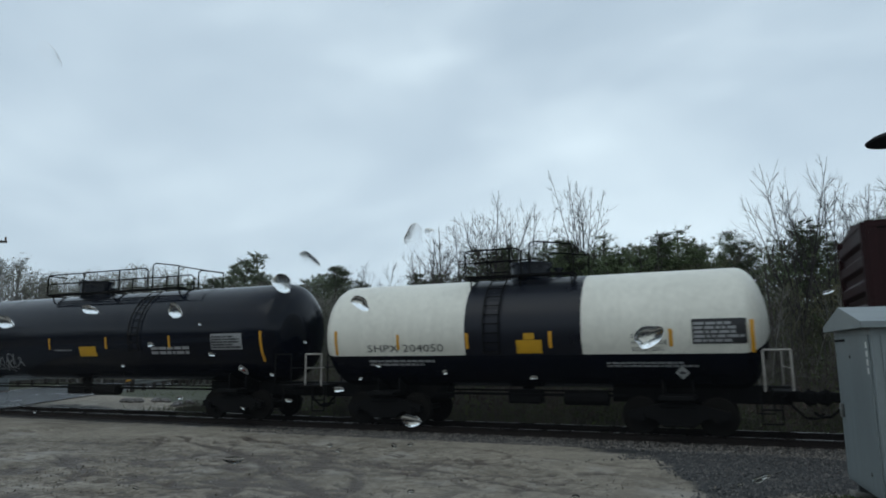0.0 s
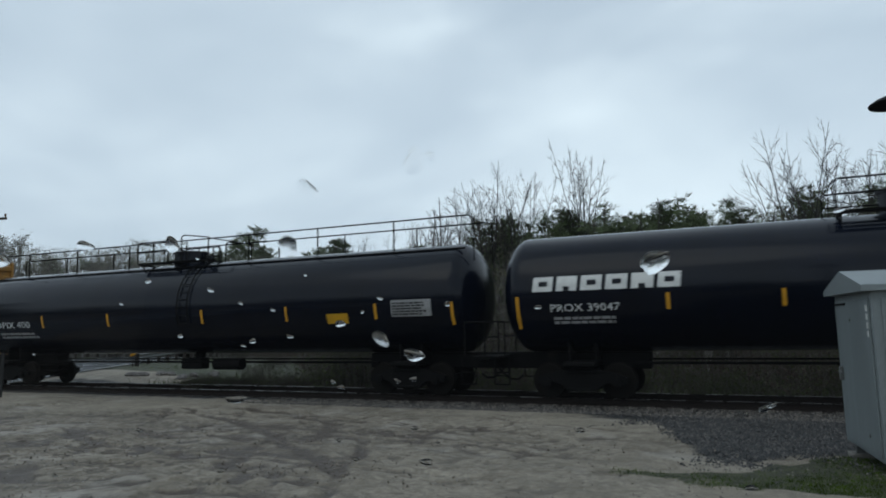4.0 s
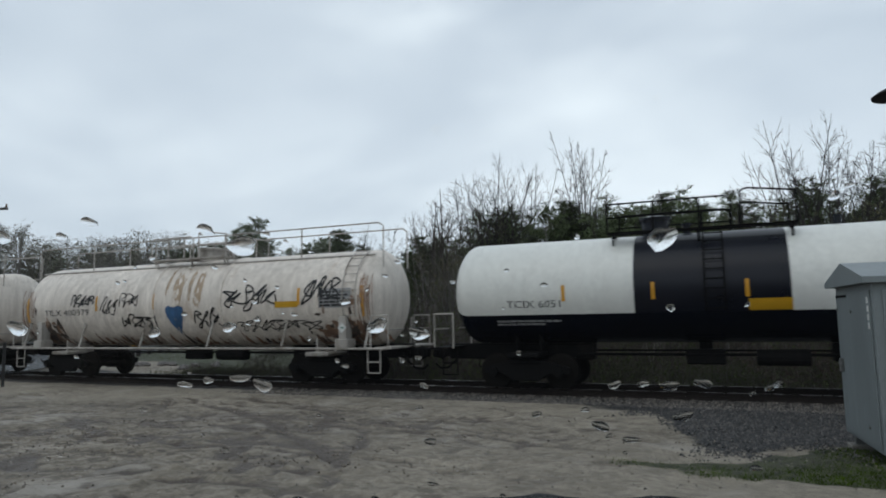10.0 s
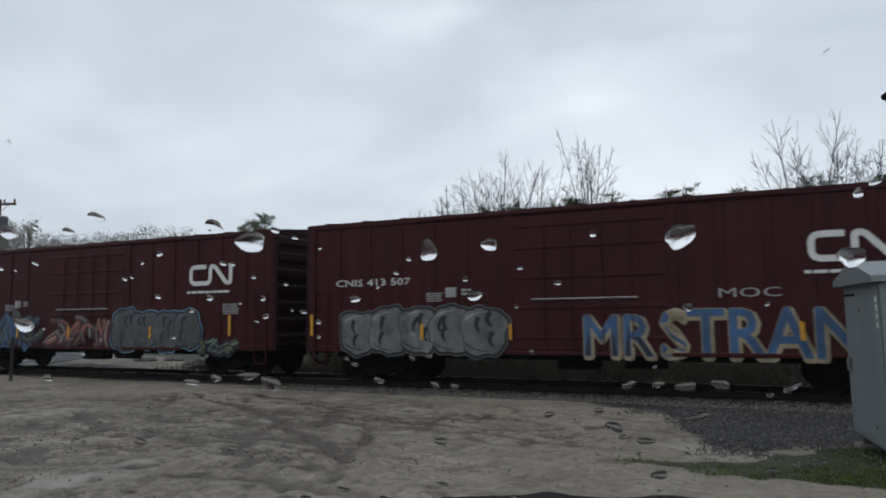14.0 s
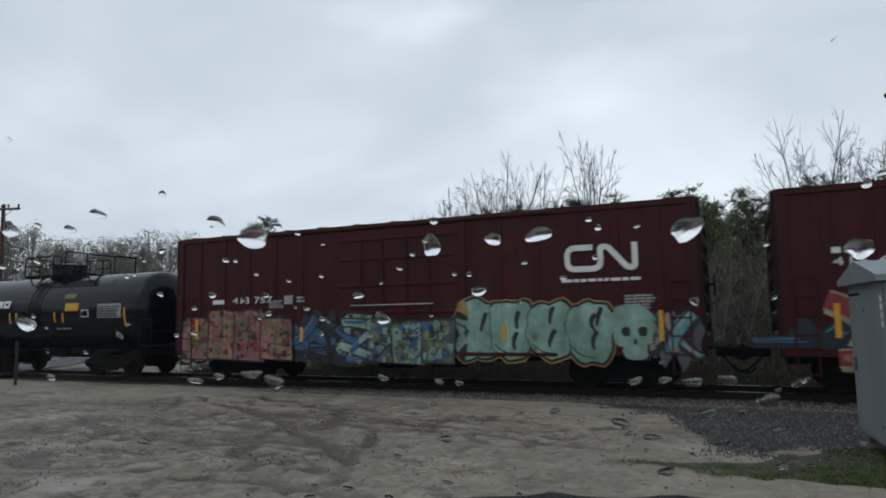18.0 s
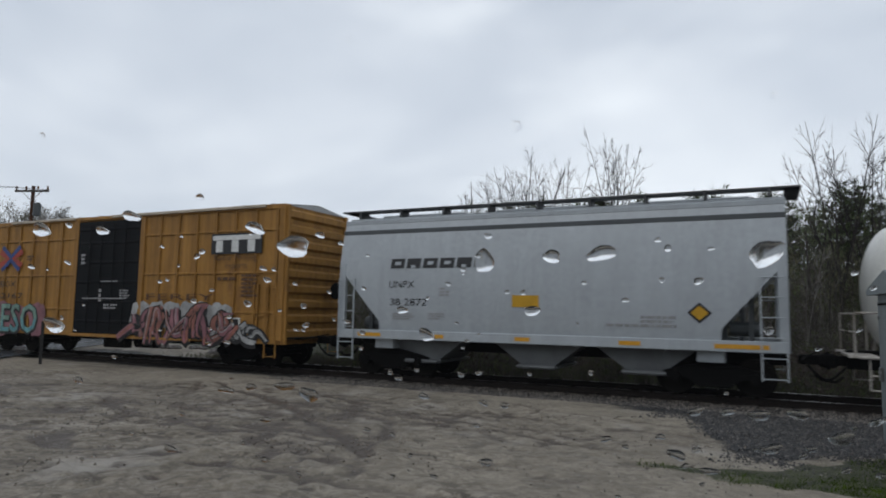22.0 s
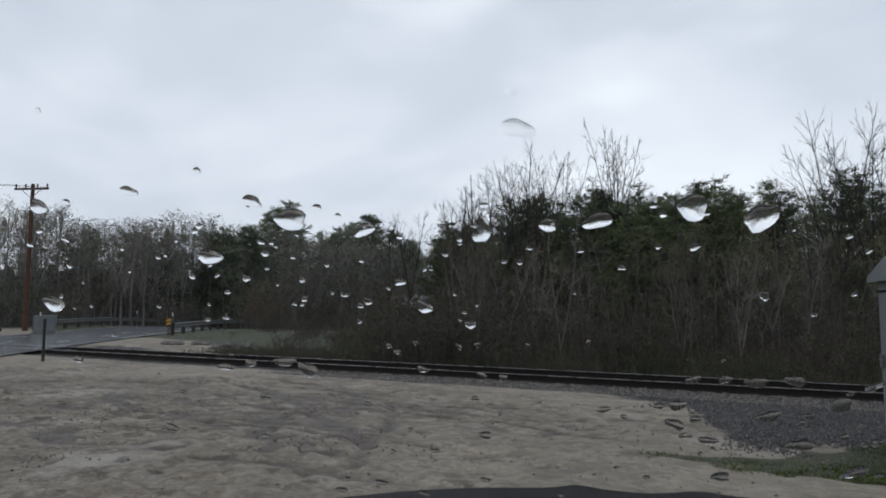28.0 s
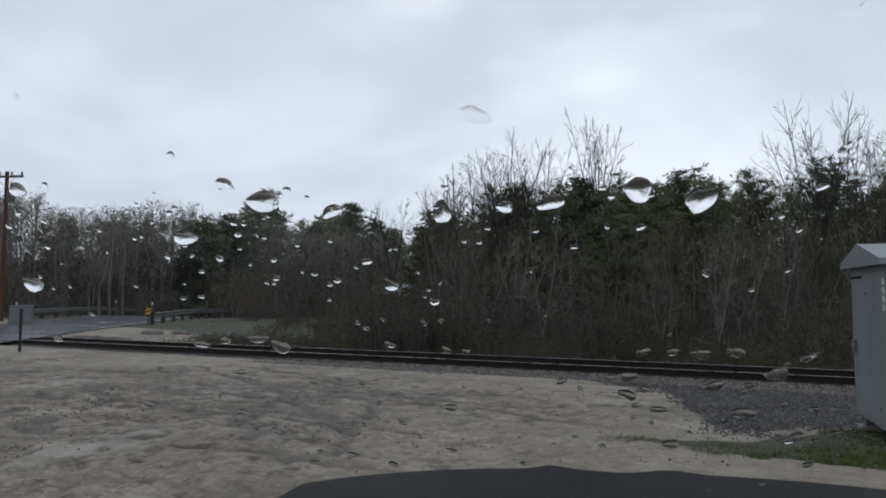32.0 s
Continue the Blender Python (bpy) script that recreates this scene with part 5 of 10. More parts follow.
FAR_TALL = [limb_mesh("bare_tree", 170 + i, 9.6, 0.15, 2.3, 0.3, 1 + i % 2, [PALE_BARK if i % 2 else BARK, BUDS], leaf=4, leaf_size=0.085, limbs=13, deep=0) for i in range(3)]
THICKET = [scrub_mesh(200, 1.6, 1.5, 60, SCRUB_LEAF, TWIG), scrub_mesh(201, 2.2, 1.4, 60, BRUSH_BROWN, TWIG), scrub_mesh(202, 1.2, 1.6, 60, BRUSH_BROWN, TWIG, 0.05), scrub_mesh(203, 2.6, 1.5, 70, SCRUB_LEAF, TWIG, 0.05)]
AMBER = scrub_mesh(204, 2.6, 1.8, 80, AMBER_LEAF, TWIG, 0.07)


def at_bearing(b, d):
    return -d * math.sin(radians(b)), d * math.cos(radians(b))


def tree(kind, x, y, scale=1.0, label="bare grey deciduous tree before leaf-out", category="tree", group="trackside trees"):
    z = float(ground_height(np.array(x), np.array(y)))
    root = thing("tree", Matrix.Translation((x, y, z)) @ Matrix.Rotation(random.uniform(0, 6.28), 4, "Z") @ Matrix.Diagonal((scale, scale, scale * random.uniform(0.96, 1.04), 1)), label, category, group)
    tagged(part("branches", kind, None, root), kind="stuff")
    return root


def pine(x, y, scale, group="trackside pines", kinds=PINES):
    z = float(ground_height(np.array(x), np.array(y)))
    root = thing("pine_tree", Matrix.Translation((x, y, z)) @ Matrix.Rotation(random.uniform(0, 6.28), 4, "Z") @ Matrix.Diagonal((scale, scale, scale, 1)), "dark green white pine with an uneven crown", "tree", group)
    tm, crown = random.choice(kinds)
    part("trunk", tm, None, root)
    part("crown", crown, None, root)
    return root


def thicket(kind, x, y, scale=1.0, label="low tangle of dead brush and new leaves", group="trackside scrub"):
    z = float(ground_height(np.array(x), np.array(y)))
    ob = new("thicket", kind)
    ob.matrix_basis = Matrix.Translation((x, y, z)) @ Matrix.Rotation(random.uniform(0, 6.28), 4, "Z") @ Matrix.Diagonal((scale, scale, scale * random.uniform(0.8, 1.2), 1))
    return tagged(ob, label, "bush", group)


random.seed(11)
# the tall bare trees that stand clear of the wood: bearing, distance, elevation of the top, kind
for b, d, top, kind in ((10.9, 37, 15.4, VASE[0]), (18.9, 34, 14.0, TALL[1]), (20.8, 36, 12.2, TALL[2]), (22.6, 33, 11.6, BUDDED[0]), (16.0, 38, 12.6, TALL[3]), (14.6, 37, 10.8, TALL[0]),
                        (17.4, 35, 12.6, TALL[2]), (23.8, 34, 10.6, BUDDED[1]), (24.6, 35, 9.8, TALL[2]), (-5.5, 31, 14.6, TALL[1]), (-7.6, 32, 13.8, TALL[3]), (-9.6, 31, 13.2, TALL[2]), (-11.8, 32, 13.6, TALL[1]),
                        (-3.6, 34, 10.0, TALL[2]), (-13.8, 31, 13.8, TALL[0]), (28.6, 44, 8.0, TALL[3]), (30.4, 46, 7.4, TALL[0])):
    tree(kind, *at_bearing(b, d), (math.tan(radians(top)) * d + 2.35) / (8.0 if kind in BUDDED else 9.4))
# the wood behind the track
for i in range(130):
    b = random.uniform(-16, 25.5)
    d = random.uniform(34, 50)
    if b > 21 and d < 40:
        d += 8
    if b < 5 and random.random() < 0.45:
        continue
    top = (6.6 if b > 20 else 9.0) + random.gauss(0, 0.6)
    x, y = at_bearing(b, d)
    pine(x, y, max(0.45, (math.tan(radians(top)) * d + 2.4) / 9.5))
for i in range(96):
    b = random.uniform(-18, 27)
    d = random.uniform(23.5, 35)
    x, y = at_bearing(b, d)
    if y < 22.5:
        continue
    tree(random.choice(SAPLING), x, y, random.uniform(0.6, 1.2), "thin bare sapling at the edge of the wood", "tree", "trackside saplings")
for i in range(52):
    b = random.uniform(-16, 26) if i < 30 else random.uniform(-14, 6)
    d = random.uniform(27, 37)
    x, y = at_bearing(b, d)
    tree(random.choice(FAR_TALL), x, y, random.uniform(0.46, 0.64))
for i in range(170):
    b = random.uniform(-20, 33)
    d = random.uniform(23.5, 34)
    x, y = at_bearing(b, d)
    if y < 21.2 or x < -21:
        continue
    thicket(random.choice(THICKET), x, y, random.uniform(0.6, 1.3))
for i in range(26):
    x, y = random.uniform(-16, 6), random.uniform(21.4, 24.5)
    thicket(THICKET[0], x, y, random.uniform(0.35, 0.75), "low green shrub in new leaf beside the track")
for i in range(34):
    b = random.uniform(31.5, 45.5)
    x, y = at_bearing(b, random.uniform(25.5, 31.0))
    thicket(random.choice((THICKET[0], THICKET[2], THICKET[3])), x, y, random.uniform(0.28, 0.55) if b < 39 else random.uniform(0.14, 0.26), "low green and brown shrub on the verge")
# brush and trees between the track and the road, towards the crossing
for i in range(120):
    x, y = random.uniform(-33, -11), random.uniform(23, 46)
    if float(road_distance(np.array(x), np.array(y))) < 6.5 or math.degrees(math.atan2(-x, y)) > 40.5:
        continue
    open_side = math.degrees(math.atan2(-x, y)) > 32.0      # low towards the road
    thicket(random.choice(THICKET), x, y, random.uniform(0.3, 0.6) if open_side else random.uniform(0.6, 1.2))
thicket(AMBER, *at_bearing(41.5, 52), 1.25, "bush in amber spring leaf")
thicket(AMBER, *at_bearing(28.0, 50), 1.7, "bush in amber spring leaf")
# far wood across the road
for i in range(82):
    b = random.uniform(26, 68) if i < 48 else random.uniform(28, 45)
    d = random.uniform(72, 98) if i < 48 else random.uniform(90, 112)
    x, y = at_bearing(b, d)
    if float(road_distance(np.array(x), np.array(y))) < 6:
        continue
    top = 5.4 + random.random() * 1.4 + (2.3 * math.exp(-((b - 39.5) / 2.2) ** 2)) + (1.6 * math.exp(-((b - 32.6) / 1.8) ** 2)) - (0.6 if b > 46 else 0)
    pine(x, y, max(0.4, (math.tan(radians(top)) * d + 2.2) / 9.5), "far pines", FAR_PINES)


def plant(grown, kind, x, y, scale, turn, slots=(0, 1), tall=1.0):
    """Adds a copy of a mesh to the joined growth, standing on the ground."""
    co = np.empty(len(kind.vertices) * 3)
    kind.vertices.foreach_get("co", co)
    co = co.reshape(-1, 3) * scale
    z = float(ground_height(np.array(x), np.array(y)))
    grown["v"].append(np.stack([co[:, 0] * math.cos(turn) - co[:, 1] * math.sin(turn) + x, co[:, 0] * math.sin(turn) + co[:, 1] * math.cos(turn) + y, co[:, 2] * tall + z], -1))
    grown["f"] += [tuple(k + grown["n"] for k in p.vertices) for p in kind.polygons]
    grown["m"] += [slots[p.material_index] for p in kind.polygons]
    grown["n"] += len(kind.vertices)


def joined(name, grown, mats, label, category):
    me = bpy.data.meshes.new(name)
    me.from_pydata(np.concatenate(grown["v"]).tolist(), [], grown["f"])
    me.polygons.foreach_set("material_index", grown["m"])
    for one in mats:
        me.materials.append(one)
    return tagged(new(name, me), label, category, kind="stuff")


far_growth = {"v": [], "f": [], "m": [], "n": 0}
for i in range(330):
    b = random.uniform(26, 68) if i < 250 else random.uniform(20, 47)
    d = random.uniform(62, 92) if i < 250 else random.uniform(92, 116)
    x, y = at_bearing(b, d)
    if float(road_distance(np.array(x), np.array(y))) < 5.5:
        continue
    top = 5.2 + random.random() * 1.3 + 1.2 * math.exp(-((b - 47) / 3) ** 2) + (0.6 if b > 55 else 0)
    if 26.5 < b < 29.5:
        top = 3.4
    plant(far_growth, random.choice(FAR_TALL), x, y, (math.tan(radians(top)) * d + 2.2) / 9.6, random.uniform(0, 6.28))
# bark and buds paled for distance, the haze painted into both colours
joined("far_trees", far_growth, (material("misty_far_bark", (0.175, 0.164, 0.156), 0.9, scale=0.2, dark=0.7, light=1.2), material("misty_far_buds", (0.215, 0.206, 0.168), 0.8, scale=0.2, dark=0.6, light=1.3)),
       "far wood of bare budding trees, with haze put into their colour", "woods")
far_bushes = {"v": [], "f": [], "m": [], "n": 0}
for i in range(120):
    b = random.uniform(30, 70)
    d = random.uniform(60, 84)
    x, y = at_bearing(b, d)
    if float(road_distance(np.array(x), np.array(y))) < 5.8:
        continue
    k = random.randrange(4)
    plant(far_bushes, THICKET[k], x, y, random.uniform(1.6, 3.0), random.uniform(0, 6.28), (0, 1 if k in (0, 3) else 2), random.uniform(0.8, 1.2))
# pale bark and buds in place of twig and brush, as painted haze
joined("far_scrub", far_bushes, (PALE_BARK, SCRUB_LEAF, BUDS), "far tangle of brown brush and new leaves across the road", "bushes")
verge_bushes = {"v": [], "f": [], "m": [], "n": 0}
verge_rng = random.Random(77)
for i in range(64):
    x, y = at_bearing(verge_rng.uniform(35.5, 44.5), verge_rng.uniform(25.0, 31.5))
    plant(verge_bushes, THICKET[verge_rng.choice((0, 2, 2))], x, y, verge_rng.uniform(0.20, 0.40), verge_rng.uniform(0, 6.28), (0, verge_rng.choice((1, 2))), verge_rng.uniform(0.8, 1.2))
joined("verge_scrub", verge_bushes, (TWIG, SCRUB_LEAF, BRUSH_BROWN), "knee-high brown and green scrub below the guard rail", "bushes")
# woods that close the place behind the camera and to the sides
for i in range(60):
    b = random.uniform(75, 335)
    d = random.uniform(45, 70)
    x, y = at_bearing(b, d)
    if float(road_distance(np.array(x), np.array(y))) < 6 or abs(y - TRACK_Y) < 5:
        continue
    pine(x, y, random.uniform(0.8, 1.2), "woods round the lot", FAR_PINES)
far_wood = Kit()
for r, hh, seed in ((124, 6.5, 1), (150, 13.0, 2)):
    rng_far = random.Random(seed)
    for i in range(420):
        a = math.tau * i / 420 + rng_far.uniform(-0.004, 0.004)
        x, y = r * math.cos(a), r * math.sin(a)
        top = hh * rng_far.uniform(0.55, 0.75)
        w = 1.6 * r / 118
        tx, ty = -math.sin(a), math.cos(a)
        far_wood.add([(x - tx * w, y - ty * w, -3), (x + tx * w, y + ty * w, -3), (x + tx * w * 0.9, y + ty * w * 0.9, top * 0.6), (x + tx * w * 0.3, y + ty * w * 0.3, top), (x - tx * w * 0.25, y - ty * w * 0.25, top * 0.93), (x - tx * w, y - ty * w, top * 0.55)], [(0, 1, 2, 3, 4, 5)])
# mist of distance is mixed into this band's base colour
tagged(part("far_woods", far_wood, material("far_wood_mass", (0.060, 0.062, 0.056), 0.95, scale=0.4, dark=0.5, light=1.5)), "distant band of dark woods", "woods", kind="stuff")


# ---- things on the ground ----
def relay_cabinet():
    car = thing("signal_cabinet", pose(1.55, 8.88, 0.0, 0, 0, 4.4), "silver-grey steel railway relay cabinet with a pitched lid", "cabinet")
    w, dep, z0, z1 = 2.3, 1.70, 0.20, 2.17
    part("body", Kit().box(0, w, 0, dep, z0, z1, 0.012), CABINET_PAINT, car)
    roof = Kit()
    o, hh = 0.11, 0.27
    x0, x1, y0, y1 = -o, w + o, -o, dep + o
    ym = dep / 2
    p = [(x0, y0, z1 - 0.02), (x1, y0, z1 - 0.02), (x1, ym, z1 + hh), (x0, ym, z1 + hh), (x0, y1, z1 - 0.02), (x1, y1, z1 - 0.02), (x0, y0, z1 + 0.05), (x1, y0, z1 + 0.05), (x0, y1, z1 + 0.05), (x1, y1, z1 + 0.05)]
    roof.add(p, [(6, 7, 2, 3), (3, 2, 9, 8), (0, 1, 7, 6), (4, 8, 9, 5), (0, 6, 3, 8, 4), (1, 5, 9, 2, 7), (0, 4, 5, 1)])
    part("lid", roof, CABINET_PAINT, car)
    ym0 = Kit().box(0.72, 0.80, -o - 0.02, dep + o, z1 + 0.03, z1 + 0.09)
    part("lid_seam", ym0, CABINET_PAINT, car)
    side = part("end_door", Kit().box(-0.018, 0.0, 0.06, dep - 0.06, z0 + 0.06, z1 - 0.10, 0.006), CABINET_PAINT, car)
    part("handle", Kit().box(-0.06, -0.018, dep - 0.24, dep - 0.16, 1.02, 1.20, 0.008).rod((-0.05, dep - 0.30, 1.13), (-0.05, dep - 0.12, 1.13), 0.012, 6), GUARD_STEEL, side)
    part("vent", Kit().box(-0.03, -0.015, dep - 0.62, dep - 0.10, z1 - 0.16, z1 - 0.13), UNDER, side)
    for y, z in ((0.45, 0.45), (0.9, z1 - 0.35), (dep - 0.1, 1.85)):
        part("bolt", Kit().rod((-0.03, y, z), (-0.01, y, z), 0.022, 8), GUARD_STEEL, side)
    lab = Kit()
    for q in range(4):
        lab.box(-0.024, -0.018, 0.10, 0.16, 1.62 + 0.10 * q, 1.69 + 0.10 * q)
    part("decal_strip", lab, LETTER_WHITE, side)
    fr = part("front_door", Kit().box(0.10, w - 0.10, -0.018, 0.0, z0 + 0.06, z1 - 0.10, 0.006), CABINET_PAINT, car)
    sign = part("notice", Kit().box(0.16, 0.62, -0.026, -0.018, 1.60, 2.02), SIGN_RED, fr, "faded red no-entry notice")
    k = Kit()
    tf = lambda u, v, d: (u, -0.026 - d, v)
    write(k, "NO", 0.39, 1.92, 0.07, tf, 0.14, 0.003, True)
    write(k, "TRESPASSING", 0.39, 1.83, 0.055, tf, 0.40, 0.003, True)
    bars(k, 0.20, 1.64, 0.38, 0.15, tf, random.Random(3), 3, 0.003)
    part("notice_text", k, LETTER_BLACK, fr)
    for x, y in ((0.12, 0.12), (w - 0.12, 0.12), (0.12, dep - 0.12), (w - 0.12, dep - 0.12)):
        part("leg", Kit().box(x - 0.05, x + 0.05, y - 0.05, y + 0.05, -0.15, z0 + 0.01), GUARD_STEEL, car)
        part("footing", Kit().box(x - 0.13, x + 0.13, y - 0.13, y + 0.13, -0.2, 0.06, 0.01), material("cast_concrete", (0.22, 0.21, 0.19), 0.85, scale=3.0), car)
    return car


relay_cabinet()

# crossing bell on a mast beyond the cabinet
bell = thing("crossing_signal_mast", pose(2.62, 11.8, -0.02), "crossing signal mast with a dark domed cap", "signal mast")
part("mast", Kit().rod((0, 0, -0.1), (0, 0, 5.15), 0.055, 12), RAIL_SIDE, bell)
part("cap", Kit().turned([(5.12, 0.34), (5.15, 0.35), (5.22, 0.25), (5.28, 0.10), (5.29, 0.01)], "z", 24).turned([(5.12, 0.34), (5.13, 0.02)], "z", 24), UNDER, bell, smooth=True)
part("base", Kit().box(-0.15, 0.15, -0.15, 0.15, -0.1, 0.12, 0.02), GUARD_STEEL, bell)

sx, sy = -21.4, 14.0
stake = thing("marker_stake", pose(sx, sy, float(ground_height(np.array(sx), np.array(sy))), 0, 0, 52), "thin dark steel stake standing in the sand", "post")
part("post", Kit().box(-0.045, 0.045, -0.03, 0.03, -0.3, 1.36, 0.008), POST_DARK, stake)
part("post_cap", Kit().box(-0.05, 0.05, -0.035, 0.035, 1.355, 1.40, 0.01), POST_DARK, stake)

cx_, cy_ = at_bearing(56.8, 47.0)
box = thing("utility_cabinet", pose(cx_, cy_, -0.02, 0, 0, 50), "low grey steel utility cabinet beside the road", "cabinet")
part("body", Kit().box(-0.58, 0.58, -0.35, 0.35, 0.10, 1.02, 0.02), SIGN_BACK, box)
part("lid", Kit().box(-0.62, 0.62, -0.39, 0.39, 1.02, 1.09, 0.025), SIGN_BACK, box)
part("plinth", Kit().box(-0.66, 0.66, -0.43, 0.43, -0.3, 0.10, 0.02), STONE, box)
for s in (-1, 1):
    door_panel = part("door", Kit().box(min(s * 0.01, s * 0.54), max(s * 0.01, s * 0.54), -0.365, -0.35, 0.15, 0.98, 0.006), SIGN_BACK, box)
    part("handle", Kit().box(s * 0.07 - 0.02, s * 0.07 + 0.02, -0.395, -0.365, 0.55, 0.68, 0.006), GUARD_STEEL, door_panel)
# pale reflector stakes along the road
for b, r in ((57.1, 47.8), (50.6, 57.0), (48.0, 43.5), (43.9, 62.0)):
    x, y = at_bearing(b, r)
    rp = thing("reflector_stake", pose(x, y, float(road_height(x, y)) - 0.05), "thin pale reflector stake at the road's edge", "post", "reflector stakes")
    part("stake", Kit().box(-0.035, 0.035, -0.02, 0.02, -0.2, 1.35, 0.006), GUARD_STEEL, rp)
    part("reflector", Kit().box(-0.05, 0.05, -0.028, -0.02, 1.15, 1.33, 0.003), LETTER_WHITE, rp)


def utility_pole(x, y, height, label, arm=1.2, pot=True, turn=20):
    z = float(ground_height(np.array(x), np.array(y)))
    p = thing("utility_pole", pose(x, y, z, 0, 0, turn), label, "utility pole")
    part("pole", Kit().rod((0, 0, -0.5), (0, 0, height), 0.17, 14, 0.11), POLE_WOOD, p, smooth=True)
    part("crossarm", Kit().box(-arm, arm, -0.17, -0.06, height - 0.42, height - 0.28, 0.01), POLE_GREY, p)
    for q in (-0.92, -0.35, 0.35, 0.92):
        part("insulator", Kit().turned([(height - 0.28, 0.03), (height - 0.20, 0.06), (height - 0.12, 0.05), (height - 0.06, 0.07), (height - 0.02, 0.02)], "z", 10, (q * arm, -0.115, 0)), LETTER_BROWN, p, smooth=True)
    part("brace", Kit().rod((-0.6 * arm, -0.12, height - 0.38), (0, -0.14, height - 1.0), 0.02, 6).rod((0.6 * arm, -0.12, height - 0.38), (0, -0.14, height - 1.0), 0.02, 6), GUARD_STEEL, p)
    if pot:
        t = part("transformer", Kit().rod((0.36, 0, height - 2.0), (0.36, 0, height - 1.2), 0.24, 16).rod((0.36, 0, height - 1.2), (0.36, 0, height - 1.12), 0.16, 12), GREY_DARK, p, "grey pole transformer")
        part("lamp_arm", Kit().pipe([(0.05, 0, height - 2.6), (0.6, 0, height - 2.35), (0.95, 0, height - 2.35)], 0.025).box(0.85, 1.25, -0.09, 0.09, height - 2.43, height - 2.33, 0.02), GUARD_STEEL, p)
    return p


utility_pole(*at_bearing(58.05, 51.0), 9.7, "brown timber utility pole with crossarm and transformer")
utility_pole(*at_bearing(36.94, 84.0), 7.6, "far timber utility pole", 0.9, False)


def wire(points, r=0.012):
    k = Kit()
    for a, b in zip(points, points[1:]):
        a, b = Vector(a), Vector(b)
        sag = (b - a).length * 0.018
        pts = [a.lerp(b, i / 10) - Vector((0, 0, sag * 4 * (i / 10) * (1 - i / 10))) for i in range(11)]
        k.pipe(pts, r, 4)
    return tagged(part("overhead_wire", k, POST_DARK), "thin dark overhead wire", "cable")


px, py = at_bearing(58.05, 51.0)
qx, qy = at_bearing(36.94, 84.0)
for o in (-0.9, 0.0, 0.9):
    wire([(px - 25, py - 45, 9.8), (px + o * 0.6, py + o * 0.8, 9.55)])


def guard_rail(points, label, step=1.9, timber=True):
    """A guard rail along the given line: posts and a steel beam."""
    root = thing("guard_rail", pose(0, 0, 0), label, "guard rail")
    n_posts = []
    for (x0, y0), (x1, y1) in zip(points, points[1:]):
        m = max(1, int(math.hypot(x1 - x0, y1 - y0) / step))
        n_posts += [(x0 + (x1 - x0) * i / m, y0 + (y1 - y0) * i / m) for i in range(m)]
    n_posts.append(points[-1])
    me = Kit().box(-0.09, 0.09, -0.09, 0.09, -0.6, 0.80, 0.015).mesh("post")
    tops = []
    for i, (x, y) in enumerate(n_posts):
        z = float(road_height(x, y)) - 0.05
        part("post", me, GUARD_POST, root, at=pose(x, y, z, 0, 0, 10 * i % 90))
        tops.append((x, y, z))
    for a, b in zip(tops, tops[1:]):
        k = Kit()
        dx, dy = b[0] - a[0], b[1] - a[1]
        q = math.hypot(dx, dy)
        nx_, ny_ = dy / q, -dx / q
        prof = [(0.10, 0.46), (0.14, 0.50), (0.14, 0.54), (0.10, 0.58), (0.10, 0.64), (0.14, 0.68), (0.14, 0.72), (0.10, 0.76)]
        k.v = [(e[0] + nx_ * o, e[1] + ny_ * o, e[2] + z) for e in (a, b) for o, z in prof]
        for i in range(len(prof) - 1):
            k.f.append((i, i + 1, len(prof) + i + 1, len(prof) + i))
            k.m.append(0)
        part("beam", k, GUARD_STEEL, root)
    return root


def beside(points, off):
    out = []
    for i, (x, y) in enumerate(points):
        a, b = points[max(0, i - 1)], points[min(len(points) - 1, i + 1)]
        dx, dy = b[0] - a[0], b[1] - a[1]
        q = math.hypot(dx, dy)
        out.append((x + dy / q * off, y - dx / q * off))
    return out


guard_rail(beside(ROAD[5:], -6.0), "weathered steel guard rail along the far edge of the road")
guard_rail([at_bearing(48.0, 42.0)] + beside(ROAD[6:], 5.0), "weathered steel guard rail on timber posts beside the road")
mx_, my_ = at_bearing(48.3, 41.6)
mk = thing("marker_post", pose(mx_, my_, float(ground_height(np.array(mx_), np.array(my_))), 0, 0, 50), "hazard marker post at the end of the guard rail", "marker")
part("post", Kit().box(-0.04, 0.04, -0.04, 0.04, -0.3, 1.5), GUARD_POST, mk)
part("marker_panel", Kit().box(-0.13, 0.13, -0.055, -0.042, 0.55, 1.0), STRIPE_YELLOW, mk, "yellow and black hazard panel")
k = Kit()
for q in range(3):
    k.add([(-0.15, -0.058, 0.48 + 0.2 * q), (0.15, -0.058, 0.58 + 0.2 * q - 0.0), (0.15, -0.058, 0.66 + 0.2 * q - 0.02), (-0.15, -0.058, 0.56 + 0.2 * q)], [(0, 1, 2, 3)])
part("marker_stripes", k, LETTER_BLACK, mk)
# building shape added in place of a pale stretch of road beyond the brush
bx, by = at_bearing(25.8, 66)
shed = thing("road_stand_in", pose(bx, by, -0.6, 0, 0, 30), "low pale-topped building shape standing in for a stretch of road half hidden by trees", "building")
part("wall", Kit().box(-5, 5, -3, 3, -0.5, 2.2), POLE_GREY, shed)
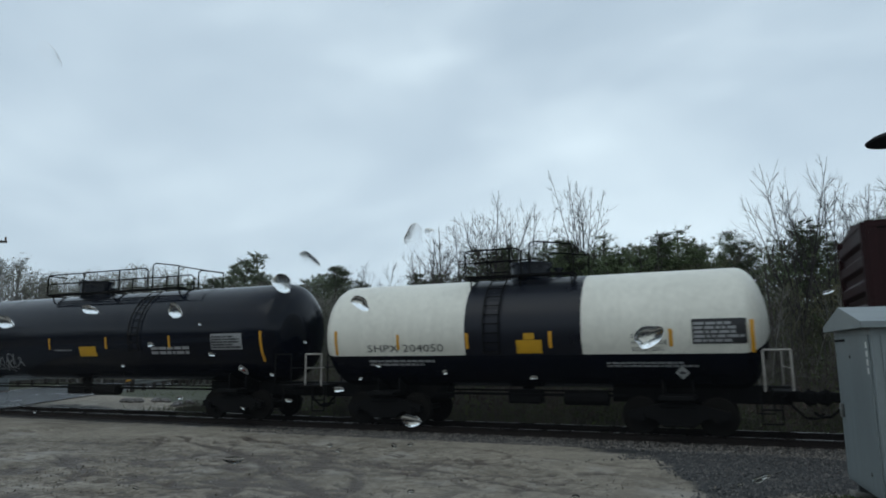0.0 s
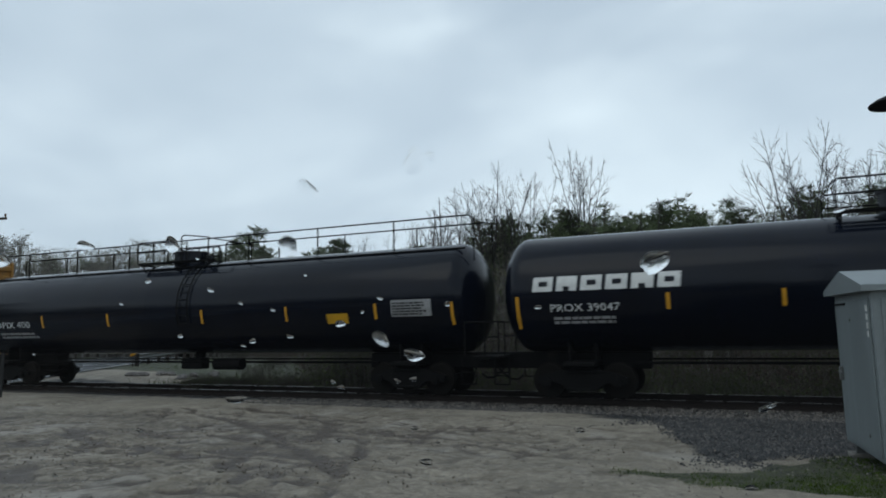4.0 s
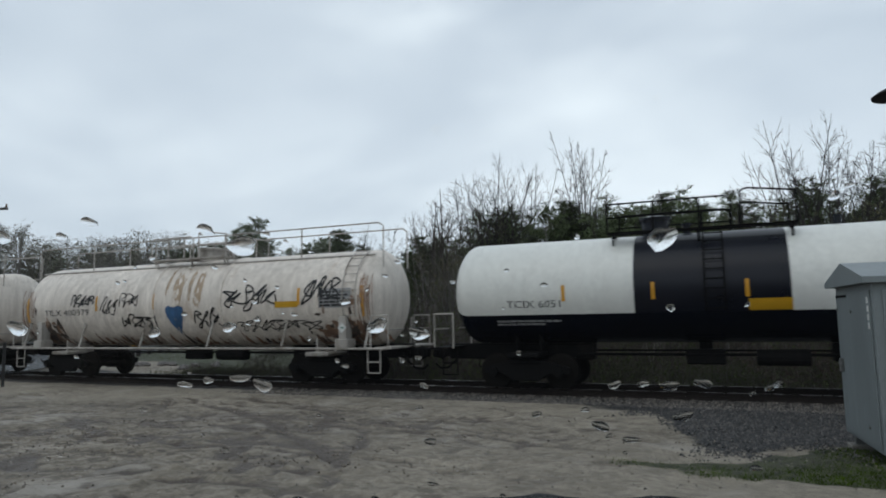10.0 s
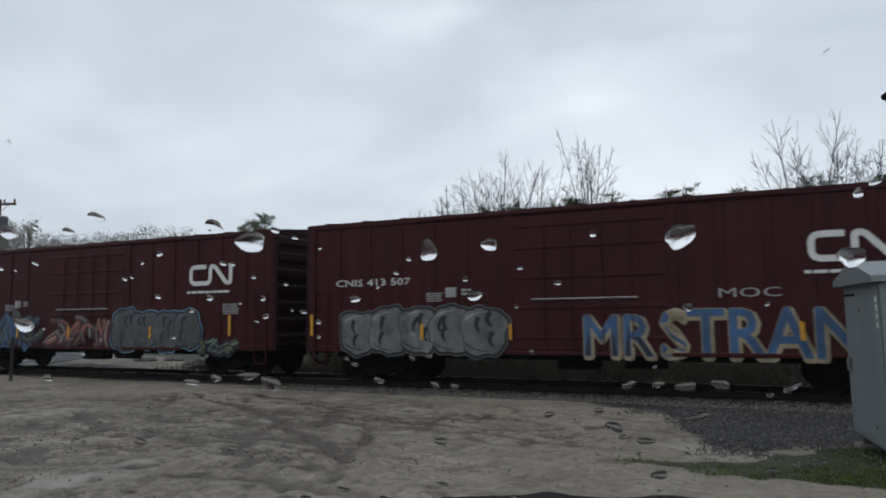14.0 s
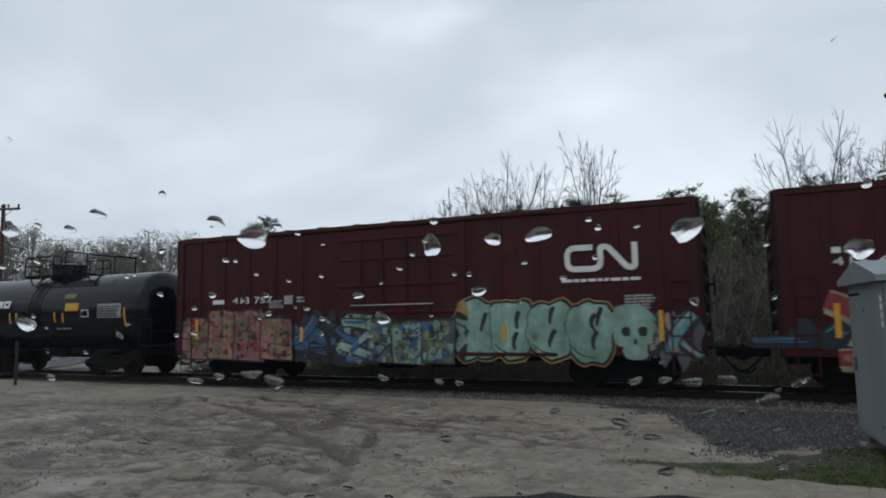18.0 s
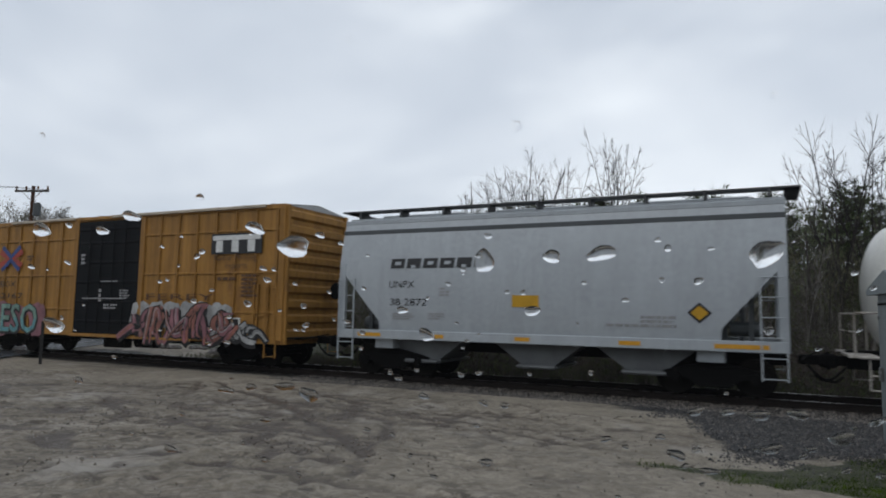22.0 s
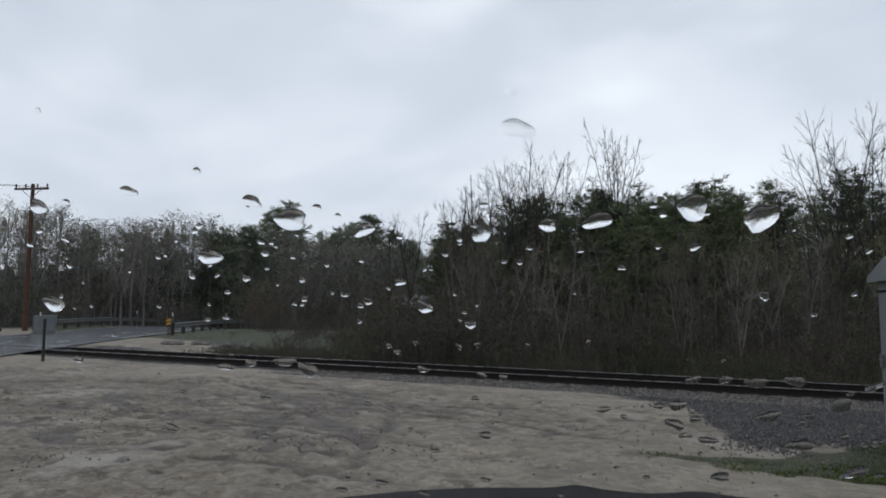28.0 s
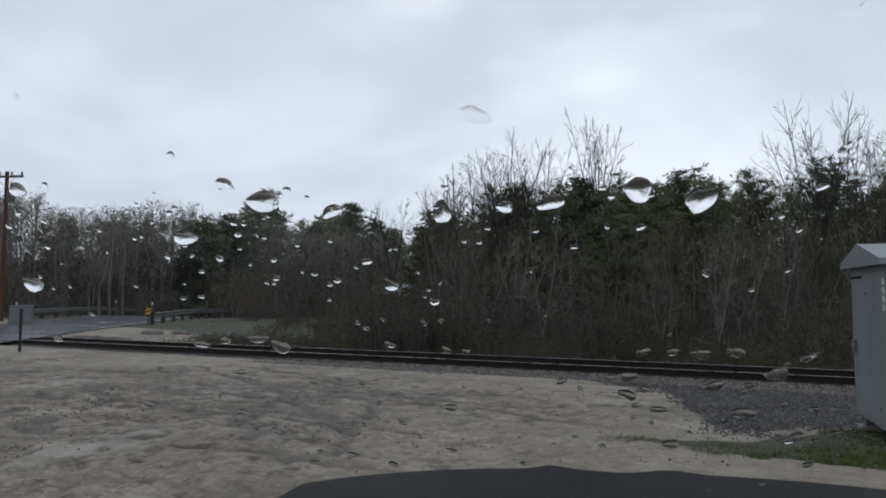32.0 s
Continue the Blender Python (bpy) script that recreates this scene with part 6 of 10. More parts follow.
part("roof", Kit().add([(-5.4, -3.5, 2.1), (5.4, -3.5, 2.1), (5.4, 0, 3.3), (-5.4, 0, 3.3), (-5.4, 3.5, 2.1), (5.4, 3.5, 2.1)], [(0, 1, 2, 3), (3, 2, 5, 4), (0, 3, 4), (1, 5, 2)]), ROOF_WHITE, shed)
# rocks and broken kerb by the verge
for i in range(16):
    b = random.uniform(42, 49)
    d = 33 + (49 - b) * 0.2 + random.uniform(-1, 1)
    x, y = at_bearing(b, d)
    k = Kit().turned([(-0.1, 0.16), (0.05, 0.22), (0.16, 0.15), (0.2, 0.02)], "z", 7)
    ob = part("rock", k, STONE, at=pose(x, y, float(ground_height(np.array(x), np.array(y))), 0, 0, random.uniform(0, 360)))
    ob.scale = (random.uniform(0.8, 2.2), random.uniform(0.7, 1.2), random.uniform(0.5, 1.0))
    tagged(ob, "rough grey stone at the edge of the verge", "rock", "verge stones")


# ---- the white car that drives off ----
def loft(sections, kit):
    """Joins equal rings of points."""
    n = len(sections[0])
    k = len(kit.v)
    for s in sections:
        kit.v += s
    for i in range(len(sections) - 1):
        for j in range(n - 1):
            kit.f.append((k + i * n + j, k + i * n + j + 1, k + (i + 1) * n + j + 1, k + (i + 1) * n + j))
            kit.m.append(kit.slot)
    return kit


def suv():
    car = thing("suv", pose(-21.8, 4.6, 0.0), "white five-door sport utility car, clean", "car")
    # body: x forward
    st = [(-2.30, 0.62, 0.86, 0.62), (-2.22, 0.42, 1.02, 0.84), (-1.6, 0.34, 1.06, 0.91), (0.0, 0.32, 1.04, 0.93), (1.1, 0.34, 1.02, 0.92), (1.9, 0.40, 0.92, 0.86), (2.25, 0.48, 0.78, 0.66)]
    secs = []
    for x, z0, z1, w in st:
        secs.append([(x, -w * 0.92, z0), (x, -w, z0 + 0.18), (x, -w, (z0 + z1) / 2), (x, -w * 0.97, z1), (x, -w * 0.55, z1 + 0.05), (x, 0, z1 + 0.07), (x, w * 0.55, z1 + 0.05), (x, w * 0.97, z1), (x, w, (z0 + z1) / 2), (x, w, z0 + 0.18), (x, w * 0.92, z0), (x, 0, z0), (x, -w * 0.92, z0)])
    k = loft(secs, Kit())
    n = len(secs[0]) - 1
    k.f += [tuple(range(n)), tuple(len(k.v) - 1 - 1 - i for i in range(n))]
    k.m += [0, 0]
    part("body", k, CAR_WHITE, car, smooth=True)
    cab = [(-2.20, 1.02, 0.80, 1.08), (-1.98, 1.02, 0.72, 1.52), (-1.75, 1.02, 0.69, 1.62), (-1.1, 1.02, 0.69, 1.68), (-0.2, 1.02, 0.68, 1.68), (0.50, 1.02, 0.67, 1.59), (0.90, 1.02, 0.72, 1.34), (1.28, 1.0, 0.80, 1.04)]
    g = [[(x, -0.89, z0 - 0.05), (x, -0.5 * (0.89 + w), (z0 + z1) / 2), (x, -w, z1 - 0.04 if z1 > 1.2 else z1), (x, -w * 0.8, z1), (x, 0, z1 + 0.02), (x, w * 0.8, z1), (x, w, z1 - 0.04 if z1 > 1.2 else z1), (x, 0.5 * (0.89 + w), (z0 + z1) / 2), (x, 0.89, z0 - 0.05)] for x, z0, w, z1 in cab]
    part("cabin", loft(g, Kit()), CAR_WHITE, car, smooth=True)
    part("rear_window", Kit().add([(-2.20, -0.66, 1.13), (-2.20, 0.66, 1.13), (-2.015, 0.58, 1.49), (-2.015, -0.58, 1.49)], [(0, 1, 2, 3)]), GLASS_DARK, car, "dark rear window")
    part("windscreen", Kit().add([(1.20, -0.70, 1.12), (1.20, 0.70, 1.12), (0.56, 0.60, 1.58), (0.56, -0.60, 1.58)], [(0, 1, 2, 3)]), GLASS_DARK, car, "dark windscreen")
    part("spoiler", Kit().box(-2.12, -1.72, -0.62, 0.62, 1.56, 1.62, 0.025), CAR_WHITE, car)
    part("tailgate_handle", Kit().box(-2.32, -2.27, -0.30, 0.30, 0.90, 0.94, 0.01), ALLOY, car)
    for s in (-1, 1):
        side_to = lambda u, w, e: (u, s * (0.915 - (w - 1.0) * 0.335 + e), w)
        for pane in ([(-1.80, 1.14), (-1.30, 1.10), (-1.30, 1.52), (-1.62, 1.48)], [(-1.22, 1.10), (-0.30, 1.09), (-0.30, 1.56), (-1.22, 1.54)], [(-0.20, 1.09), (0.92, 1.09), (0.62, 1.38), (0.42, 1.50), (-0.20, 1.56)]):
            part("side_window", Kit().plate(pane, 0.012, side_to), GLASS_DARK, car)
        part("tail_lamp", Kit().box(-2.27, -2.05, min(s * 0.62, s * 0.88), max(s * 0.62, s * 0.88), 0.90, 1.02, 0.03), TAIL_RED, car, "red tail lamp")
        part("mirror", Kit().box(0.72, 0.92, min(s * 0.92, s * 1.08), max(s * 0.92, s * 1.08), 1.02, 1.16, 0.03), CAR_WHITE, car)
        part("roof_rail", Kit().rod((-1.6, s * 0.66, 1.72), (0.3, s * 0.66, 1.72), 0.02, 6), PLASTIC, car)
        part("sill", Kit().box(-1.0, 1.0, min(s * 0.86, s * 0.95), max(s * 0.86, s * 0.95), 0.28, 0.44, 0.02), PLASTIC, car)
        for x in (-1.36, 1.36):
            part("wheel_arch", Kit().rod((x, s * 0.70, 0.36), (x, s * 0.945, 0.36), 0.41, 20), PLASTIC, car)
            w = part("wheel", Kit().turned([(-0.11, 0.22), (-0.115, 0.31), (-0.09, 0.352), (0.09, 0.352), (0.115, 0.31), (0.11, 0.22), (-0.11, 0.22)], "y", 24), RUBBER, car, "dark tyre on an alloy rim", smooth=True, at=pose(x, s * 0.88, 0.35))
            r = Kit().rod((0, -0.09, 0), (0, 0.09, 0), 0.07, 12)
            for q in range(5):
                a = math.tau * q / 5
                r.rod((0.05 * math.cos(a), s * 0.08, 0.05 * math.sin(a)), (0.22 * math.cos(a), s * 0.10, 0.22 * math.sin(a)), 0.03, 6)
            part("rim", r, ALLOY, w)
            SUV_WHEELS.append((w, x, s))
    part("bumper", Kit().box(-2.36, -2.1, -0.82, 0.82, 0.36, 0.60, 0.06), PLASTIC, car)
    part("plate", Kit().box(-2.345, -2.325, -0.26, 0.26, 0.72, 0.84), LETTER_GREY, car)
    part("headlamp", Kit().box(2.0, 2.2, -0.80, -0.50, 0.66, 0.80, 0.03).box(2.0, 2.2, 0.50, 0.80, 0.66, 0.80, 0.03), GLASS_DARK, car)
    return car


SUV_WHEELS = []
white_suv = suv()


# ---- the car that the camera sits in ----
def own_car():
    car = thing("parked_car", pose(0.0, 0.0, 0.24, 0, 0, 15.0), "dark car with a wet bonnet, seen from inside", "car")
    # bonnet: y forward, from the cowl to its leading edge
    rows = []
    for i in range(19):
        t = i / 18
        row = []
        for j in range(49):
            u = -1 + 2 * j / 48
            z = 1.165 - 0.02 * t - 0.55 * max(0, t - 0.86) ** 1.4 - (0.03 if u > 0 else 0.05) * abs(u) ** 2.6
            for mid, wide, rise in ((-0.24, 0.05, 0.010), (0.11, 0.06, 0.008), (-0.05, 0.08, -0.004)):
                z += rise * math.exp(-((u - mid) / wide) ** 2) * (0.6 + 0.4 * t)
            row.append((0.20 + 0.86 * u * (1 - 0.05 * t), 0.80 + 1.0 * t - 0.06 * abs(u) ** 2.2 * t, z))
        rows.append(row)
    part("bonnet", loft(rows, Kit()), CAR_DARK, car, smooth=True)
    nose = [[(x, y + o, z - d) for x, y, z in rows[-1]] for o, d in ((0.0, 0.001), (0.05, 0.06), (0.08, 0.25), (0.06, 0.70))]
    part("nose", loft(nose, Kit()), CAR_DARK, car, smooth=True)
    for s in (-1, 1):
        side = [[((row[-1] if s > 0 else row[0])[0] + s * o, row[-1][1], (row[-1] if s > 0 else row[0])[2] - d) for o, d in ((0.0, 0.002), (0.04, 0.05), (0.06, 0.30), (0.05, 0.70))] for row in rows]
        part("wing", loft(side, Kit()), CAR_DARK, car, smooth=True)
        part("door", Kit().box(0.2 + min(s * 0.80, s * 0.88), 0.2 + max(s * 0.80, s * 0.88), -1.6, 0.78, 0.15, 1.0, 0.03), CAR_DARK, car)
        part("front_wheel", Kit().turned([(-0.10, 0.2), (-0.11, 0.32), (0.11, 0.32), (0.10, 0.2)], "x", 24, (0.2 + s * 0.70, 1.25, 0.10)), RUBBER, car, smooth=True)
    part("dashboard", Kit().box(-0.56, 0.96, 0.34, 0.76, 0.45, 0.98, 0.05), CLOTH_DARK, car)
    part("roof_lining", Kit().box(-0.52, 0.92, -1.6, 0.02, 2.0, 2.06, 0.02), CLOTH_DARK, car)
    part("rear_wall", Kit().box(-0.58, 0.98, -1.65, -1.58, 0.2, 2.0), CLOTH_DARK, car)
    part("floor_pan", Kit().box(-0.60, 1.00, -1.6, 0.9, 0.15, 0.25), CLOTH_DARK, car)
    # windscreen: a plane that leans back, and the rain on it
    a, b = Vector((0, 0.78, 1.12)), Vector((0, 0.10, 2.0))
    up = (b - a).normalized()
    out = Vector((0, up.z, -up.y))
    pane = Kit().add([tuple(a + Vector((-0.80, 0, 0))), tuple(a + Vector((1.0, 0, 0))), tuple(b + Vector((0.86, 0, 0))), tuple(b + Vector((-0.66, 0, 0)))], [(0, 1, 2, 3)])
    screen = part("windscreen", pane, window_glass_material(), car, "rain-spattered windscreen")
    screen.visible_shadow = False
    water = water_drop_material()
    rng = random.Random(5)

    def drop(u, v, wide, tall, land=0.0, leave=0.0):
        """A flat bead of water on the outside of the screen at (u, v) on its plane, half sizes in millimetres.
        land: when it falls onto the glass; leave: when it starts to run down."""
        rw, rh = wide / 1000, tall / 1000 / 0.74
        flat = rng.uniform(0.85, 1.1) * min(rw, rh) * (0.16 if v > 0.685 else 0.20 if v < 0.56 else 0.40 if max(wide, tall) > 3.2 else 0.27)
        ph, lean, n = rng.uniform(0, 6.28), rng.gauss(0.0, 0.25), 16
        p = []
        rings = ((1.0, 0.0), (0.96, 0.10), (0.86, 0.30), (0.70, 0.56), (0.50, 0.79), (0.26, 0.95))
        for q, hh in rings:
            for m in range(n):
                t = math.tau * m / n
                w = 1 + 0.10 * math.sin(2 * t + ph) + 0.09 * math.sin(3 * t + 2 * ph) + 0.04 * math.sin(5 * t + ph)
                x, y = rw * q * w * math.cos(t), rh * q * w * math.sin(t)
                p.append(Vector((1, 0, 0)) * (x + lean * y) + up * (y - 0.16 * rh * hh) + out * flat * hh)
        p.append(out * flat - up * 0.16 * rh)
        f = [(i * n + m, i * n + (m + 1) % n, (i + 1) * n + (m + 1) % n, (i + 1) * n + m) for i in range(len(rings) - 1) for m in range(n)]
        f += [((len(rings) - 1) * n + m, (len(rings) - 1) * n + (m + 1) % n, len(p) - 1) for m in range(n)]
        f.append(tuple(range(n - 1, -1, -1)))
        f = [one[::-1] for one in f]
        place = a + Vector((u, 0, 0)) + up * v + out * 0.001
        ob = part("rain_drop", Kit().add(p, f), water, screen, smooth=True, at=Matrix.Translation(place))
        ob.visible_shadow = False
        if land or leave:
            RAIN.append((ob, place, place + out * 1.2 + Vector((0, 0.3, 3.0)), place - up * (v - 0.02), land, leave))

    # the large beads: some from the start, some that fall later, some that run off
    for one in ((-0.341, 0.663, 7.1, 3.6), (-0.196, 0.663, 5.6, 3.2, 5.0), (0.087, 0.645, 8.4, 6.4), (-0.368, 0.586, 7.5, 5.5, 4.6), (-0.274, 0.672, 5.4, 3.0, 0.0, 29.1),
                (-0.298, 0.662, 4.2, 2.6, 4.2, 27.0), (-0.175, 0.650, 10.5, 5.4, 4.8), (-0.236, 0.624, 8.2, 4.3, 24.3), (-0.131, 0.642, 6.0, 4.0, 27.4), (-0.062, 0.640, 5.0, 6.6, 12.6), (-0.024, 0.643, 5.2, 3.2, 10.5)):
        drop(*one)
    for one in ((0.003, 0.645, 8.4, 3.6, 15.3), (0.052, 0.652, 7.8, 6.0, 25.8), (-0.038, 0.701, 8.2, 4.4, 22.6), (-0.115, 0.604, 3.5, 2.2), (-0.138, 0.589, 3.2, 1.9, 27.8), (-0.102, 0.585, 5.2, 3.6, 16.0), (-0.074, 0.571, 3.6, 2.4, 27.6),
                (0.182, 0.628, 8.0, 5.2, 11.4, 26.9), (-0.036, 0.605, 5.0, 2.8, 11.8, 27.3), (-0.096, 0.583, 7.2, 4.6, 6.8, 10.9), (-0.068, 0.576, 7.4, 4.0, 0.0, 10.4), (-0.203, 0.584, 5.0, 3.4, 7.0, 11.2), (-0.261, 0.580, 5.0, 3.2, 5.2, 11.3)):
        drop(*one)
    for one in ((-0.137, 0.689, 6.4, 5.0, 0.0, 3.9), (-0.050, 0.718, 6.0, 6.0, 0.0, 4.2), (-0.214, 0.670, 5.2, 4.2, 0.0, 4.0), (-0.089, 0.673, 5.2, 4.2, 0.0, 3.8), (-0.116, 0.705, 4.8, 4.8, 0.0, 4.1), (-0.236, 0.836, 5.4, 5.4)):
        drop(*one)
    # along the height of the rails, and below
    for one in ((-0.254, 0.530, 6.0, 2.6, 4.4), (-0.234, 0.534, 4.0, 2.8, 9.8), (-0.208, 0.536, 8.6, 2.8), (-0.192, 0.529, 7.4, 5.0, 4.3), (-0.110, 0.532, 3.4, 2.5, 11.9), (-0.070, 0.528, 2.8, 2.4, 5.4), (0.063, 0.528, 4.6, 2.8, 4.4), (0.082, 0.529, 3.9, 2.6, 8.2),
                (0.100, 0.527, 7.0, 3.2, 8.6), (0.122, 0.529, 5.8, 3.4, 9.9), (0.150, 0.510, 8.0, 4.5, 15.2), (0.111, 0.498, 7.2, 3.6, 7.0), (0.055, 0.488, 5.6, 4.1, 4.5), (0.134, 0.473, 8.4, 4.4, 27.7)):
        drop(*one)
    for one in ((0.077, 0.474, 6.4, 2.6, 8.8), (0.172, 0.449, 6.4, 4.5, 18.0), (0.089, 0.438, 5.9, 3.9, 13.0), (-0.372, 0.534, 4.6, 2.5, 12.0), (-0.231, 0.502, 5.4, 2.0, 21.0), (-0.155, 0.497, 3.6, 1.5, 9.3), (-0.321, 0.464, 6.4, 3.0, 11.0),
                (-0.243, 0.458, 4.8, 2.1), (-0.072, 0.470, 5.4, 2.8, 2.6), (-0.112, 0.451, 3.4, 1.7, 15.0), (-0.076, 0.421, 5.1, 1.8, 5.3), (-0.194, 0.399, 6.4, 2.1, 8.0), (-0.159, 0.411, 6.2, 2.2, 11.0), (-0.126, 0.401, 4.4, 2.6)):
        drop(*one)
    # the many small ones, gathering as the rain goes on
    for count, us, vs, lo, hi in ((60, (-0.37, -0.06), (0.57, 0.66), 1.2, 2.6), (22, (-0.06, 0.20), (0.58, 0.68), 1.3, 3.0), (18, (-0.36, 0.20), (0.50, 0.56), 1.4, 3.0), (44, (-0.42, 0.16), (0.38, 0.51), 1.1, 3.0), (14, (0.04, 0.22), (0.42, 0.53), 2.4, 5.0)):
        for _ in range(count):
            size = lo + (hi - lo) * rng.random() ** 2
            drop(rng.uniform(*us), rng.uniform(*vs), size * rng.uniform(0.9, 1.3), size * rng.uniform(0.55, 0.85), 0.0 if rng.random() < 0.22 else rng.uniform(3.6, 27.5))
    for _ in range(26):
        size = rng.uniform(1.2, 3.2)
        drop(rng.uniform(-0.42, 0.22), rng.uniform(0.66, 0.95), size * 1.1, size * 0.8, 0.0 if rng.random() < 0.4 else rng.uniform(3.6, 27.0))
    return car


RAIN = []           # (bead, its place, where it comes from, where it runs to, when it lands, when it leaves)
my_car = own_car()


# ---- running gear shared by all railcars ----
WHEEL_R = 0.43


def truck_meshes():
    """Side frame, bolster, spring nest, wheelset and brake beam of a three-piece freight truck."""
    sf = Kit()
    sf.slot = 0
    top = [(-1.12, 0.40), (-1.12, 0.55), (-0.86, 0.62), (-0.52, 0.70), (-0.2, 0.76), (0.2, 0.76), (0.52, 0.70), (0.86, 0.62), (1.12, 0.55), (1.12, 0.40)]
    low = [(-1.12, 0.40), (-0.98, 0.36), (-0.80, 0.44), (-0.52, 0.36), (-0.34, 0.20), (0.34, 0.20), (0.52, 0.36), (0.80, 0.44), (0.98, 0.36), (1.12, 0.40)]
    for a, b, c, d in zip(top, top[1:], low, low[1:]):
        p = [(x, y, z) for y in (-0.09, 0.09) for x, z in (c, d, b, a)]
        sf.add(p, [(0, 1, 2, 3), (7, 6, 5, 4), (0, 4, 5, 1), (3, 2, 6, 7)])
    for x in (-0.86, 0.86):
        sf.rod((x, -0.16, WHEEL_R), (x, 0.10, WHEEL_R), 0.125, 12)
        sf.rod((x, -0.19, WHEEL_R), (x, -0.15, WHEEL_R), 0.075, 10)
    sf.box(-0.40, 0.40, -0.13, -0.08, 0.64, 0.72, 0.015)
    sf.box(-0.30, 0.30, -0.14, -0.08, 0.21, 0.27, 0.015)
    bo = Kit().box(-0.20, 0.20, -1.06, 1.06, 0.46, 0.68, 0.04).rod((0, 0, 0.66), (0, 0, 0.82), 0.22, 16)
    for y in (-0.62, 0.62):
        bo.box(-0.16, 0.16, y - 0.1, y + 0.1, 0.68, 0.76, 0.02)
    sp = Kit()
    for x in (-0.13, 0.0, 0.13):
        sp.turned([(0.26 + 0.012 * k, 0.058 if k % 3 else 0.046) for k in range(18)], "z", 8, (x, 0, 0))
    ws = Kit()
    ws.rod((0, -1.02, 0), (0, 1.02, 0), 0.075, 10)
    for s in (-1, 1):
        y = 0.7525 * s
        prof = [(-0.035, 0.09), (-0.05, 0.30), (-0.062, 0.36), (-0.062, WHEEL_R), (0.02, WHEEL_R + 0.002), (0.045, WHEEL_R + 0.028), (0.07, WHEEL_R + 0.026), (0.07, 0.36), (0.03, 0.30), (0.04, 0.09)]
        prof = [(y - a * s if s > 0 else y + a, r) for a, r in prof]
        if s > 0:
            prof = prof[::-1]
        ws.turned(prof[:3], "y", 24)
        ws.turned(prof[2:7], "y", 24)
        ws.turned(prof[6:], "y", 24)
        for k in range(4):
            a = math.tau * k / 4
            ws.rod((0.18 * math.cos(a), y - 0.07, 0.18 * math.sin(a)), (0.18 * math.cos(a), y + 0.07, 0.18 * math.sin(a)), 0.03, 6)
    bb = Kit().box(-0.05, 0.05, -0.75, 0.75, 0.30, 0.40, 0.02)
    for y in (-0.7525, 0.7525):
        bb.box(-0.09, 0.02, y - 0.05, y + 0.05, 0.24, 0.56, 0.02)
    return sf.mesh("side_frame", True), bo.mesh("bolster", True), sp.mesh("spring_nest", True), ws.mesh("wheelset", True), bb.mesh("brake_beam")


SIDE_FRAME, BOLSTER, SPRINGS, WHEELSET, BRAKE_BEAM = truck_meshes()
WHEELSETS = []      # (wheelset, its thing's travel) for the turning of the wheels


def truck(car, x):
    root = part("truck", BOLSTER, UNDER, car, "grimy three-piece freight truck", at=pose(x, 0, 0))
    for s in (-1, 1):
        part("side_frame", SIDE_FRAME, UNDER, root, at=pose(0, s * 1.0, 0, 0, 0, 0 if s < 0 else 180))
        part("spring_nest", SPRINGS, UNDER, root, at=pose(0, s * 1.0, 0))
        part("brake_beam", BRAKE_BEAM, UNDER, root, at=pose(s * 0.34, 0, 0, 0, 0, 0 if s < 0 else 180))
        ws = part("wheelset", WHEELSET, WHEEL_STEEL, root, at=pose(s * 0.86, 0, WHEEL_R))
        WHEELSETS.append((ws, s * 0.86, car))
    return root


def coupler_kit():
    k = Kit()
    k.box(0.0, 0.55, -0.10, 0.10, 0.76, 0.98, 0.03)
    k.box(0.50, 0.78, -0.16, 0.04, 0.70, 1.02, 0.05)
    k.box(0.66, 0.84, 0.00, 0.17, 0.73, 0.99, 0.05)
    k.rod((0.62, -0.02, 0.66), (0.62, -0.02, 1.06), 0.035, 8)
    k.pipe([(0.10, -0.28, 0.86), (0.30, -0.30, 0.62), (0.52, -0.26, 0.42), (0.74, -0.20, 0.40), (0.88, -0.18, 0.52)], 0.028)
    k.pipe([(0.02, -1.25, 0.92), (0.10, -0.60, 0.95), (0.40, -0.05, 1.06)], 0.016)
    return k.mesh("coupler", True)


COUPLER = coupler_kit()


def ladder(parent, x, y, z0, z1, mat, w=0.42, out=0.06, face=-1, name="ladder"):
    """A steel ladder on a side, its rungs proud of the wall."""
    k = Kit()
    yy = y + face * out
    for s in (-1, 1):
        k.box(x + s * w / 2 - 0.018, x + s * w / 2 + 0.018, yy - 0.012, yy + 0.012, z0, z1)
        for z in (z0 + 0.12, z1 - 0.12):
            k.rod((x + s * w / 2, yy, z), (x + s * w / 2, y, z), 0.014, 5)
    n = max(2, int((z1 - z0) / 0.40) + 1)
    for i in range(n):
        z = z0 + 0.05 + (z1 - z0 - 0.10) * i / (n - 1)
        k.rod((x - w / 2, yy, z), (x + w / 2, yy, z), 0.013, 6)
    return part(name, k, mat, parent)


def strips(car, to, places, z, h=0.42, w=0.085, depth=0.012):
    """Yellow reflective strips along the side."""
    for x in places:
        k = Kit()
        zz, hh = (z, h) if not isinstance(x, tuple) else (x[1], x[2])
        x = x[0] if isinstance(x, tuple) else x
        for q in range(3):
            k.plate([(x - w / 2, zz + hh * q / 3), (x + w / 2, zz + hh * q / 3), (x + w / 2, zz + hh * (q + 1) / 3), (x - w / 2, zz + hh * (q + 1) / 3)], depth, to)
        part("reflector_strip", k, STRIPE_YELLOW, car, "yellow reflective strip")


